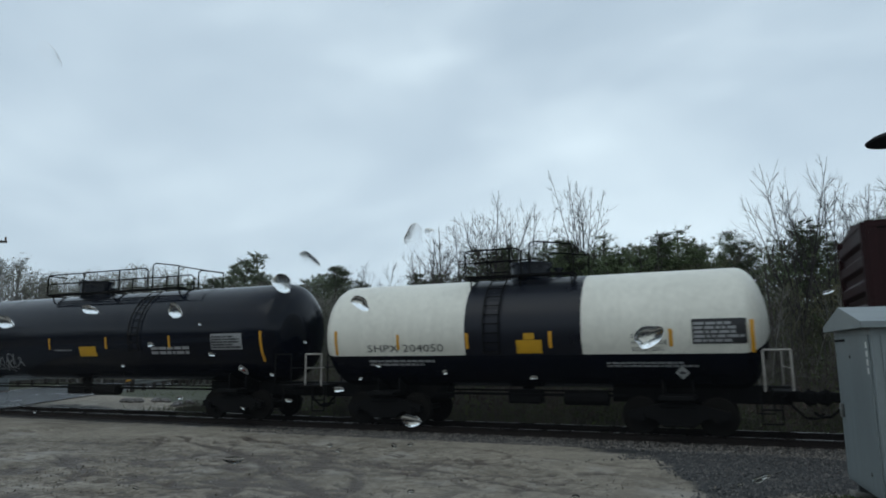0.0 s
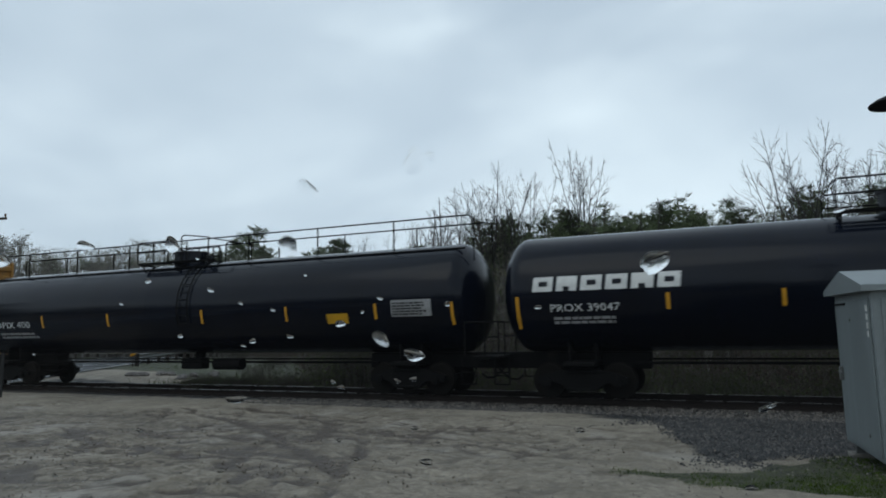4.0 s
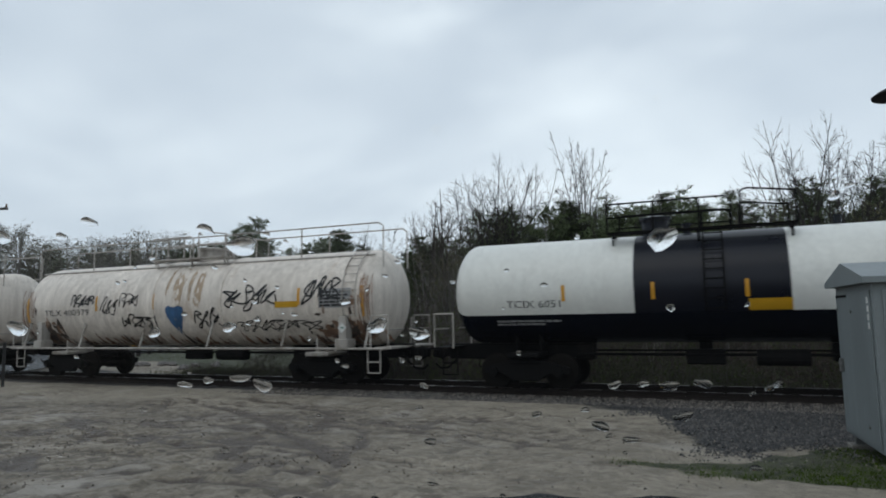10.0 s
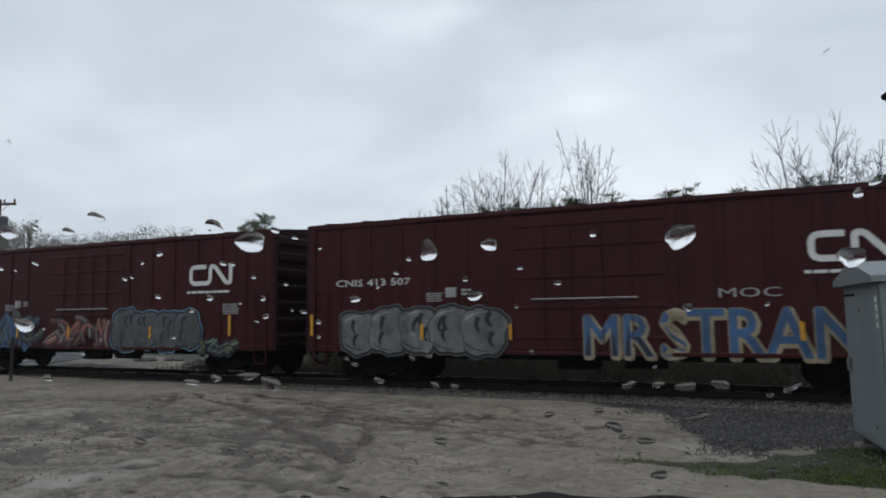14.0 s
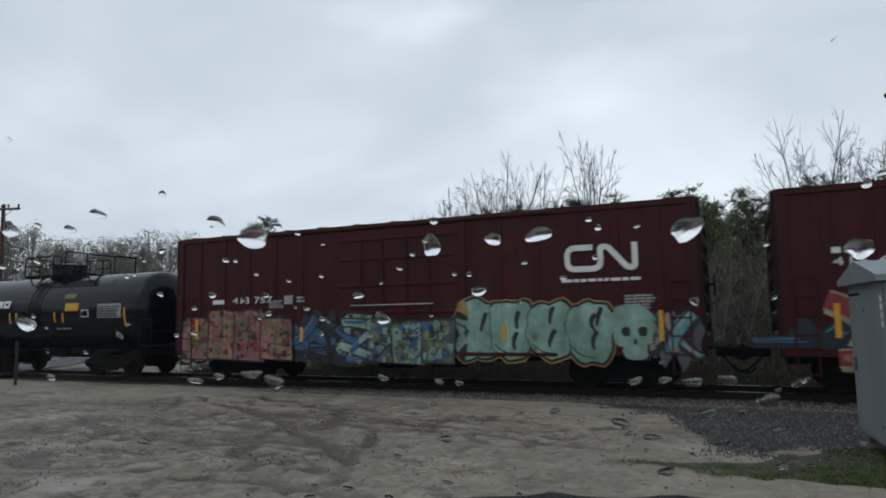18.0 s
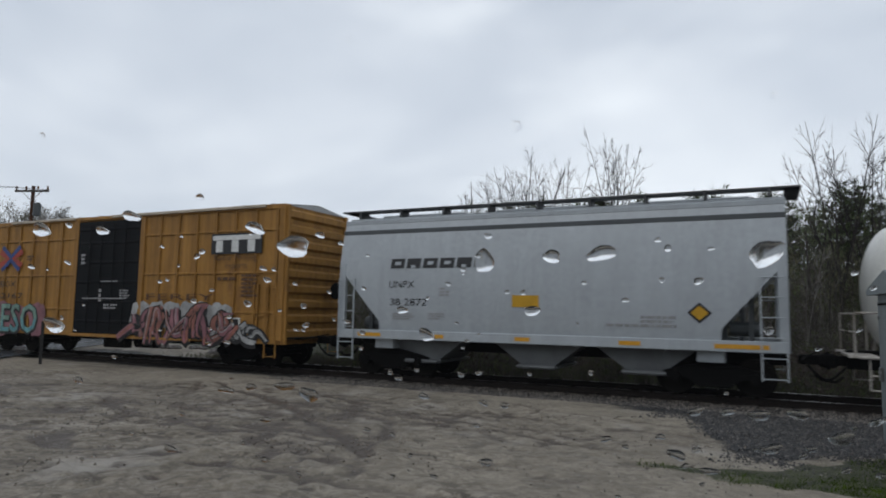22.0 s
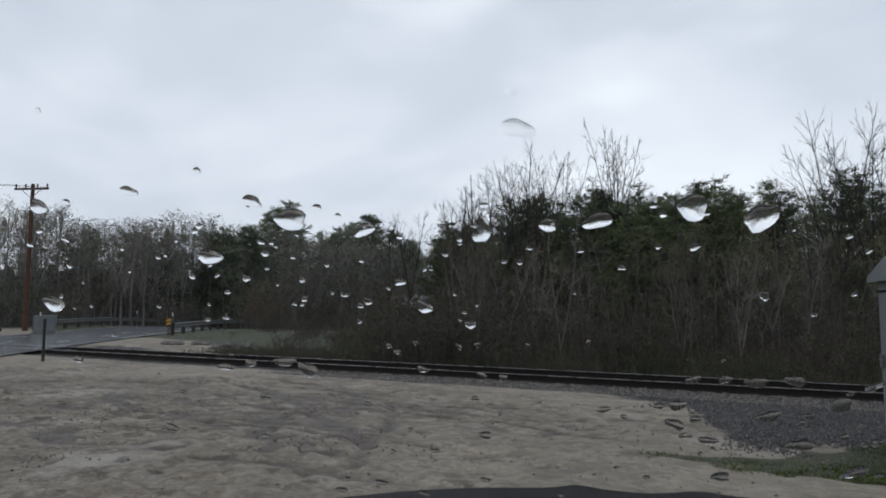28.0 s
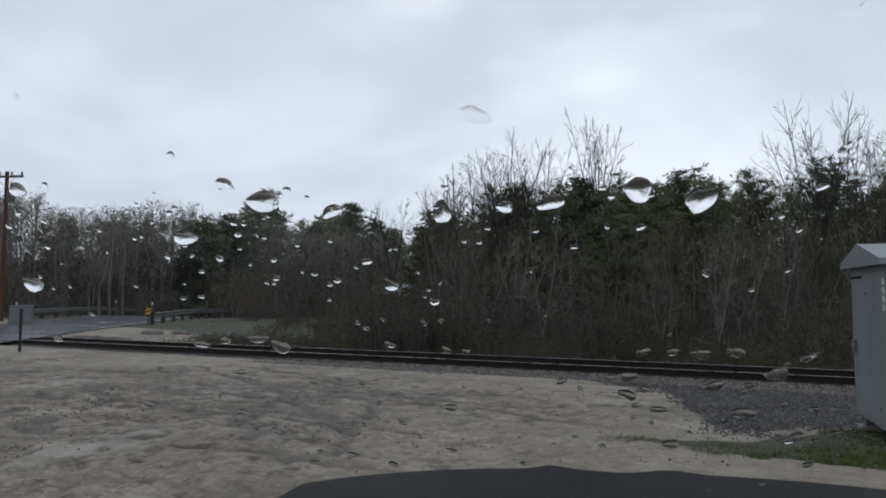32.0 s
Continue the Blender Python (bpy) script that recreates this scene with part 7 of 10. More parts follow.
# ---- the train: how far it has run at each time ----
RUN_TIMES, RUN_SPEEDS = (0, 3.4, 3.6, 5.4, 5.6, 9, 13, 14.4, 14.6, 16.4, 16.6, 17.5, 22, 32), (11.66, 11.66, 11.41, 11.41, 11.67, 11.68, 11.82, 11.83, 11.60, 11.60, 11.87, 11.88, 11.74, 11.74)
fine_t = np.linspace(0, 32, 3201)
fine_s = np.concatenate([[0.0], np.cumsum(np.interp((fine_t[1:] + fine_t[:-1]) / 2, RUN_TIMES, RUN_SPEEDS) * 0.01)])


def run(t):
    return float(np.interp(t, fine_t, fine_s))


TRAIN = []          # (railcar, its middle when the clip begins)


def railcar(name, left, right, label, group=""):
    mid = (left + right) / 2
    car = thing(name, pose(mid, TRACK_Y, 0), label, "railcar", group)
    TRAIN.append((car, mid))
    return car, right - left


def gear(car, length, truck_x, coupler_x):
    for s in (-1, 1):
        truck(car, s * truck_x)
        part("coupler", COUPLER, UNDER, car, at=pose(s * (coupler_x - 0.30), 0, 0, 0, 0, 0 if s > 0 else 180))


def on_flat(half):
    return lambda u, w, d: (u, -half - d, w)


def over_door(half, door):
    """Paint on a side lies further out where it crosses the door."""
    return lambda u, w, d: (u, -half - d - (0.055 if door[0] - 0.02 < u < door[1] + 0.02 else 0.0), w)


def on_tank(r, zc):
    def to(u, w, d):
        a = math.asin(max(-1, min(1, (w - zc) / r)))
        return (u, -(r + d) * math.cos(a), zc + (r + d) * math.sin(a))
    return to


def panel(car, to, x0, z0, x1, z1, mat, name="placard", depth=0.010, label="", cuts=4):
    k = Kit()
    for q in range(cuts):
        a, b = z0 + (z1 - z0) * q / cuts, z0 + (z1 - z0) * (q + 1) / cuts
        k.plate([(x0, a), (x1, a), (x1, b), (x0, b)], depth, to)
    return part(name, k, mat, car, label)


def lines(car, to, rows, mat, seed, name="stencil_lines", depth=0.008):
    """Small print: rows of (x, z, width, height, number of lines)."""
    rng = random.Random(seed)
    k = Kit()
    for x, z, w, h, n in rows:
        bars(k, x, z, w, h, to, rng, n, depth)
    return part(name, k, mat, car)


def lettering(car, to, rows, mat, depth=0.009, name="lettering"):
    k = Kit()
    for s, x, z, cap, *w in rows:
        write(k, s, x, z, cap, to, w[0] if w else None, depth)
    return part(name, k, mat, car)


def diamond(car, to, x, z, r, mat, mark=None):
    p = panel_part = part("hazard_placard", Kit().plate([(x, z - r), (x + r, z), (x, z + r), (x - r, z)], 0.016, to), mat, car)
    if mark:
        part("mark", Kit().plate([(x - 0.45 * r, z - 0.12 * r), (x + 0.45 * r, z - 0.12 * r), (x + 0.45 * r, z + 0.12 * r), (x - 0.45 * r, z + 0.12 * r)], 0.020, to), mark, p)
    return p


# ---- tank cars ----
def tank_car(left, right, r, zc, label, bands, low=None, rail=UNDER, dome=(0.0, 0.42, 0.50, BLACK_PAINT), platform=(-1.6, 1.9), loops=True, group="tank cars",
             side_pipe=None, full_rail=None, ends=None, ladder_x=None, truck_in=2.1, ladder_mat=None):
    """A tank car: shell with dished heads painted in bands (x0, x1, material), manway, walkway with rails, saddles, stub sills and trucks.
    low: (height, material) of a darker lower part; side_pipe, full_rail, ends: materials of running pipes, top handrails and end railings."""
    car, length = railcar("tank_car", left, right, label, group)
    h = length / 2
    mats = []
    head = 0.46 * r
    xs = sorted({b[0] for b in bands} | {b[1] for b in bands})

    def slot(m):
        if m not in mats:
            mats.append(m)
        return mats.index(m)

    shell = Kit()
    for x0, x1, m in bands:
        prof = []
        if x0 <= -h + 0.01:
            prof += [(-h + head * (1 - math.cos(q)), r * math.sin(q) * 1.0) for q in [i * math.pi / 2 / 9 for i in range(0, 9)]]
            x0 = -h + head
        prof.append((x0, r))
        if x1 >= h - 0.01:
            prof.append((h - head, r))
            prof += [(h - head * (1 - math.cos(q)), r * math.sin(q)) for q in [i * math.pi / 2 / 9 for i in range(8, -1, -1)]]
        else:
            prof.append((x1, r))
        # keep the shell from showing long thin faces
        full = []
        for (a, ra), (b, rb) in zip(prof, prof[1:]):
            n = max(1, int((b - a) / 1.2))
            full += [(a + (b - a) * i / n, ra + (rb - ra) * i / n) for i in range(n)]
        full.append(prof[-1])
        if low:
            a = math.asin((low[0] - zc) / r)
            shell.slot = slot(m)
            shell.turned(full, "x", 40, (0, 0, zc), (a, math.pi - a))
            shell.slot = slot(low[1])
            shell.turned(full, "x", 28, (0, 0, zc), (math.pi - a, math.tau + a))
        else:
            shell.slot = slot(m)
            shell.turned(full, "x", 64, (0, 0, zc))
    part("tank_shell", shell, mats, car, smooth=True)
    base = low[1] if low else bands[0][2]
    seams = Kit()
    for k in range(1, 6 if len(bands) == 1 else 1):
        x = -h + head + (length - 2 * head) * k / 6
        seams.turned([(x - 0.02, r), (x - 0.012, r + 0.006), (x + 0.012, r + 0.006), (x + 0.02, r)], "x", 48, (0, 0, zc))
    if len(bands) == 1:
        part("weld_seam", seams, bands[0][2], car, smooth=True)
    # stub sills, saddles and bolsters
    tx = h - truck_in
    for s in (-1, 1):
        part("stub_sill", Kit().box(min(s * (tx - 1.6), s * (h + 0.35)), max(s * (tx - 1.6), s * (h + 0.35)), -0.24, 0.24, 0.70, 1.12, 0.03), UNDER, car)
        sad = Kit()
        for x in (-0.36, 0.30):
            sad.box(s * tx + x, s * tx + x + 0.06, -r * 0.55, r * 0.55, 0.84, zc - 0.82 * r)
        sad.box(s * tx - 0.40, s * tx + 0.40, -1.32, 1.32, 0.80, 0.92, 0.03)
        part("saddle", sad, rail, car)
        end = Kit().box(min(s * (h - 0.10), s * (h + 0.42)), max(s * (h - 0.10), s * (h + 0.42)), -1.42, 1.42, 1.02, 1.07)
        for y in (-1.38, 1.38):
            end.pipe([(s * (h - 0.35), y, 0.36), (s * (h - 0.35), y, 1.04)], 0.018).pipe([(s * (h + 0.05), y, 0.36), (s * (h + 0.05), y, 1.04)], 0.018)
            end.rod((s * (h - 0.35), y, 0.36), (s * (h + 0.05), y, 0.36), 0.018, 6).rod((s * (h - 0.35), y, 0.66), (s * (h + 0.05), y, 0.66), 0.018, 6)
        part("end_platform", end, rail, car)
        er = Kit()
        x = s * (h + 0.30)
        er.pipe([(x, -1.38, 1.05), (x, -1.38, 1.95), (s * (h - 0.25), -1.40, 1.95), (s * (h - 0.25), -1.40, 1.05)], 0.022)
        er.pipe([(x, 1.38, 1.05), (x, 1.38, 1.95), (s * (h - 0.25), 1.40, 1.95), (s * (h - 0.25), 1.40, 1.05)], 0.022)
        er.pipe([(x, -1.38, 1.55), (x, -0.4, 1.55)], 0.02).pipe([(x, 1.38, 1.55), (x, 0.4, 1.55)], 0.02)
        part("end_railing", er, ends or rail, car)
    rig = Kit().rod((-tx + 1.2, -0.45, 0.86), (tx - 1.2, -0.45, 0.86), 0.035, 8).rod((-tx + 1.4, 0.3, 0.92), (tx - 1.4, 0.3, 0.92), 0.025, 6)
    rig.box(-0.45, 0.45, -0.45, -0.05, 0.62, 0.98, 0.04).rod((1.1, -0.5, 0.80), (2.2, -0.5, 0.80), 0.19, 14)
    rig.rod((0, 0, zc - r - 0.32), (0, 0, zc - r + 0.1), 0.16, 14)
    part("brake_rigging", rig, UNDER, car)
    # manway and walkway on top
    top = zc + r
    dx, dr, dh, dm = dome
    man = Kit().turned([(top - 0.22, dr), (top + dh - 0.07, dr), (top + dh - 0.07, dr + 0.05), (top + dh, dr + 0.05), (top + dh + 0.04, dr * 0.6), (top + dh + 0.05, 0.01)], "z", 24, (dx, 0, 0))
    for k in range(8):
        a = math.tau * k / 8
        man.rod((dx + (dr + 0.03) * math.cos(a), (dr + 0.03) * math.sin(a), top + dh - 0.16), (dx + (dr + 0.03) * math.cos(a), (dr + 0.03) * math.sin(a), top + dh + 0.05), 0.02, 6)
    m = part("manway", man, dm, car, smooth=True)
    part("valve", Kit().rod((dx + 0.75, 0.1, top - 0.05), (dx + 0.75, 0.1, top + 0.28), 0.09, 10).rod((dx + 0.75, 0.1, top + 0.22), (dx + 0.75, 0.1, top + 0.27), 0.14, 10), dm, car, smooth=True)
    if platform:
        p0, p1 = platform
        walk_kit = Kit()
        for y in (-1.02, -0.86, -0.70, 0.70, 0.86, 1.02):
            walk_kit.box(p0, p1, y - 0.05, y + 0.05, top - 0.02, top + 0.02)
        for x in (p0 + 0.1, (p0 + p1) / 2, p1 - 0.1):
            walk_kit.box(x - 0.03, x + 0.03, -1.08, 1.08, top - 0.07, top - 0.02)
            for y in (-0.9, 0.9):
                walk_kit.rod((x, y, top - 0.05), (x, y * 0.92, zc + math.sqrt(max(0.05, r * r - 0.82 * y * y)) - 0.03), 0.025, 6)
        part("walkway", walk_kit, rail, car)
        for s in (-1, 1):
            k = Kit()
            y, z1, z2 = s * 1.06, top + 0.72, top + 0.38
            x1 = p1 - (1.15 if loops else 0)
            k.pipe([(p0, y, top), (p0, y, z1 - 0.08), (p0 + 0.08, y, z1), (x1 - 0.35, y, z1), (x1 - 0.22, y, z1 - 0.10), (x1 - 0.22, y, top)], 0.021)
            k.pipe([(p0, y, z2), (x1 - 0.22, y, z2)], 0.018)
            for q in (0.36, 0.7):
                x = p0 + (x1 - p0) * q
                k.rod((x, y, top), (x, y, z1), 0.025, 6)
            if loops:
                k.pipe([(p1 - 1.15, y, top), (p1 - 1.15, y, z1 + 0.08), (p1 - 1.02, y, z1 + 0.14), (p1, y, z1), (p1, y, top - 0.05)], 0.021)
            part("walkway_rail", k, rail, car)
        ends_k = Kit()
        for y0, y1 in ((-1.06, -0.30), (0.30, 1.06)):
            ends_k.pipe([(p0, y0, top + 0.70), (p0, y1, top + 0.70)], 0.02)
        ends_k.pipe([(p1, -1.06, top + 0.70), (p1, 1.06, top + 0.70)], 0.02)
        part("walkway_end_rail", ends_k, rail, car)
    lx = ladder_x if ladder_x is not None else (platform[1] - 0.55 if platform else dx + 0.9)
    for s in (-1, 1):
        k = Kit()
        to = on_tank(r, zc)
        for q in (-0.21, 0.21):
            pts = [to(lx + q, zc - 0.55 + (r + 0.42) * i / 7, 0.07) for i in range(8)]
            pts = [(x, y * -s, z) for x, y, z in pts]
            k.pipe(pts, 0.02, 5)
        for i in range(9):
            x, y, z = to(lx, zc - 0.5 + (r + 0.35) * i / 8, 0.07)
            k.rod((lx - 0.21, y * -s, z), (lx + 0.21, y * -s, z), 0.014, 5)
        part("ladder", k, ladder_mat or rail, car)
    if full_rail:
        for s in (-1, 1):
            k = Kit()
            y, z = s * 0.78, zc + math.sqrt(r * r - 0.78 ** 2)
            k.pipe([(-h + 0.15, y, z - 0.35), (-h + 0.15, y, top + 0.62), (-h + 0.30, y, top + 0.72), (h - 0.30, y, top + 0.72), (h - 0.15, y, top + 0.62), (h - 0.15, y, z - 0.35)], 0.021)
            n = max(4, int(length / 2.6))
            for i in range(1, n):
                x = -h + length * i / n
                k.rod((x, y, z - 0.05), (x, y, top + 0.72), 0.022, 6)
            k.rod((-h + 0.4, y, z + 0.02), (h - 0.4, y, z + 0.02), 0.03, 6)
            part("top_handrail", k, full_rail, car)
    if side_pipe:
        for s in (-1, 1):
            k = Kit()
            y = s * 1.46
            k.pipe([(-h - 0.25, y, 1.03), (h + 0.25, y, 1.03)], 0.032)
            n = max(3, int(length / 2.6))
            for i in range(n + 1):
                x = -h + 0.4 + (length - 0.8) * i / n
                k.box(x - 0.035, x + 0.035, min(y, s * (r * 0.80)), max(y, s * (r * 0.80)), 1.0, 1.06)
                k.rod((x, y, 1.03), (x + 0.12, s * r * 0.90, zc - 0.42 * r), 0.035, 6)
            part("side_pipe", k, side_pipe, car)
    gear(car, length, tx, h + 0.38)
    return car, on_tank(r, zc), length


def data_panel(car, to, x0, z0, x1, z1, back, ink, seed):
    p = panel(car, to, x0, z0, x1, z1, back, "data_panel", 0.008)
    lines(p, to, [(x0 + 0.04, z0 + 0.04, x1 - x0 - 0.08, z1 - z0 - 0.08, 5)], ink, seed, "small_print", 0.014)
    return p


# white and blue-black acid tank
car, to, length = tank_car(-10.9, 1.0, 1.46, 2.49, "cream and black tank car with a dark middle band", [(-5.95, -1.30, CREAM_PAINT), (-1.30, 1.75, NAVY_PAINT), (1.75, 5.95, CREAM_PAINT)],
                           low=(1.88, BLACK_PAINT), rail=UNDER, dome=(0.15, 0.55, 0.42, BLACK_PAINT), platform=(-1.40, 1.55), ends=GRIMY_WHITE, ladder_x=-0.55)
lettering(car, to, [("SHPX 204050", -4.19, 1.99, 0.20, 2.28)], LETTER_BLACK)
lettering(car, to, [("SODIUM", 2.92, 2.25, 0.105), ("HYDROXIDE", 2.92, 2.10, 0.105), ("SOLUTION", 2.92, 1.95, 0.105)], LETTER_BLACK)
data_panel(car, to, 4.28, 2.10, 5.42, 2.66, LETTER_BLACK, LETTER_GREY, 1)
panel(car, to, 0.10, 1.92, 0.76, 2.25, PLACARD_YELLOW)
panel(car, to, 0.30, 2.26, 0.58, 2.42, PLACARD_YELLOW, name="placard_holder")
strips(car, to, [(-5.2, 1.92, 0.66), -3.24, -1.23, 0.98, 3.81, (5.53, 1.90, 0.72)], 2.05, 0.40)
lines(car, to, [(-4.2, 1.62, 2.0, 0.18, 2), (2.3, 1.58, 2.2, 0.14, 2)], LETTER_GREY, 2)
diamond(car, to, 4.0, 1.45, 0.16, LETTER_WHITE, LETTER_BLACK)

# black tank with white marks
BLACK_BANDS = lambda L: [(-L / 2, L / 2, BLACK_PAINT)]
car, to, length = tank_car(-31.5, -12.0, 1.53, 2.66, "long black tank car with white lettering and chalk scrawl", BLACK_BANDS(19.5), dome=(0.1, 0.55, 0.52, BLACK_PAINT), platform=(-1.1, 5.2), ladder_x=3.9)
lettering(car, to, [("GBRX 704002", -8.52, 2.07, 0.25, 2.75)], LETTER_WHITE)
lines(car, to, [(-7.6, 1.72, 1.5, 0.22, 2), (4.6, 2.0, 2.2, 0.28, 2), (0.1, 2.15, 0.9, 0.05, 1)], LETTER_GREY, 3)
k = Kit()
scribble(k, to, -4.1, 1.45, 2.2, 0.62, 11, 0.028)
scribble(k, to, -6.6, 1.62, 1.8, 0.20, 12, 0.022)
part("graffiti", k, LETTER_GREY, car, "pale chalk-like scrawl")
strips(car, to, [(-8.84, 1.75, 1.0), (-5.65, 2.2, 0.38), (-2.92, 2.2, 0.38), (-0.15, 2.2, 0.38), (2.6, 2.2, 0.38), (5.4, 2.2, 0.38), (9.0, 1.75, 0.9)], 2.2)
panel(car, to, 1.3, 1.95, 2.1, 2.28, PLACARD_YELLOW)
data_panel(car, to, 7.1, 2.12, 8.3, 2.60, LETTER_GREY, LETTER_BLACK, 4)
diamond(car, to, 8.0, 1.5, 0.17, LETTER_WHITE, LOGO_RED)

# black tank with a bold white builder's mark
def block_word(car, to, x, z, w, h, n, mat, seed=5, slant=0.12):
    """A trade name as plain slanted blocks."""
    k = Kit()
    cell = w / n
    for i in range(n):
        a = x + i * cell
        for q in range(2):
            lo, hi = z + h * q / 2, z + h * (q + 1) / 2
            s0, s1 = slant * q * h / 2, slant * (q + 1) * h / 2
            k.plate([(a + s0, lo), (a + cell * 0.84 + s0, lo), (a + cell * 0.84 + s1, hi), (a + s1, hi)], 0.010, to)
    return part("trade_mark", k, mat, car)


def ring_word(car, to, x, z, w, h, n, mat, bg, slant=0.12):
    """A trade name as heavy open blocks, each cut by a bar of the ground colour."""
    b = block_word(car, to, x, z, w, h, n, mat, slant=slant)
    k = Kit()
    cell = w / n
    for i in range(n):
        a = x + i * cell + slant * h * 0.5
        if i % 3 != 1:
            k.plate([(a + cell * 0.24, z + h * 0.34), (a + cell * 0.60, z + h * 0.34), (a + cell * 0.62, z + h * 0.68), (a + cell * 0.26, z + h * 0.68)], 0.014, to)
        else:
            k.plate([(a + cell * 0.26, z + h * 0.0), (a + cell * 0.52, z + h * 0.0), (a + cell * 0.52, z + h * 0.30), (a + cell * 0.26, z + h * 0.30)], 0.014, to)
    part("mark_cutout", k, bg, b)
    return b


car, to, length = tank_car(-52.0, -32.5, 1.53, 2.66, "long black tank car with a bold white block mark", BLACK_BANDS(19.5), dome=(-0.35, 0.58, 0.52, BLACK_PAINT), platform=(-1.9, 4.95), ladder_x=4.15)
ring_word(car, to, -8.7, 2.66, 3.6, 0.36, 6, LETTER_WHITE, BLACK_PAINT)
lettering(car, to, [("PROX 39047", -8.26, 2.16, 0.19, 1.68)], LETTER_WHITE)
lines(car, to, [(-8.2, 1.86, 1.6, 0.2, 2), (5.13, 1.93, 1.5, 0.22, 2), (7.4, 1.62, 0.7, 0.10, 1)], LETTER_GREY, 6)
strips(car, to, [(-5.48, 2.15, 0.38), (-3.08, 2.15, 0.38), (-0.76, 2.15, 0.38), (1.98, 2.15, 0.42), (4.87, 2.15, 0.45), (8.55, 1.75, 0.9), (-9.1, 1.75, 0.8)], 2.15)
panel(car, to, 1.85, 1.90, 2.65, 2.12, PLACARD_YELLOW)
data_panel(car, to, 7.08, 2.15, 8.22, 2.58, LETTER_GREY, LETTER_BLACK, 7)
diamond(car, to, 7.93, 1.50, 0.18, LETTER_WHITE, LOGO_RED)

# black pressure tank with handrails along its whole top
car, to, length = tank_car(-73.5, -52.6, 1.53, 2.66, "very long plain black tank car with full-length top handrails", BLACK_BANDS(20.9), dome=(-0.55, 0.55, 0.42, BLACK_PAINT), platform=(-1.9, 1.2), full_rail=UNDER, loops=True)
lettering(car, to, [("DPIX 400", -8.5, 2.12, 0.24, 1.85)], LETTER_WHITE)
lines(car, to, [(-8.4, 1.75, 2.4, 0.24, 2)], LETTER_GREY, 8)
strips(car, to, [(-9.95, 2.0, 0.6), (-5.96, 2.1, 0.42), (-2.72, 2.1, 0.42), (1.39, 2.1, 0.42), (4.6, 2.1, 0.42), (7.6, 2.1, 0.42), (9.9, 1.9, 0.6)], 2.1)
panel(car, to, 6.0, 2.0, 6.7, 2.28, PLACARD_YELLOW)
data_panel(car, to, 8.1, 2.15, 9.3, 2.60, LETTER_GREY, LETTER_BLACK, 9)

# white tank with a black middle
car, to, length = tank_car(-123.1, -110.3, 1.36, 2.49, "white and black tank car with a short railed platform", [(-6.4, -1.50, WHITE_PAINT), (-1.50, 1.85, NAVY_PAINT), (1.85, 6.4, WHITE_PAINT)],
                           low=(1.88, BLACK_PAINT), dome=(-1.05, 0.34, 0.45, BLACK_PAINT), platform=(-2.1, 2.1), ends=GRIMY_WHITE, ladder_x=0.3)
lettering(car, to, [("TCIX 6051", -4.68, 2.06, 0.19, 1.40)], LETTER_BLACK)
panel(car, to, 0.98, 1.90, 1.86, 2.16, PLACARD_YELLOW)
data_panel(car, to, 4.55, 2.06, 5.80, 2.58, LETTER_BLACK, LETTER_GREY, 10)
strips(car, to, [-1.06, 0.97, 3.24, (6.0, 1.95, 0.5), -3.2], 2.2, 0.4)
lines(car, to, [(2.75, 2.05, 1.5, 0.08, 1), (-5.0, 1.62, 1.8, 0.16, 2)], LETTER_GREY, 11)
part("vent_cap", Kit().rod((3.0, 0, 3.82), (3.0, 0, 4.08), 0.10, 12), BLACK_PAINT, car)

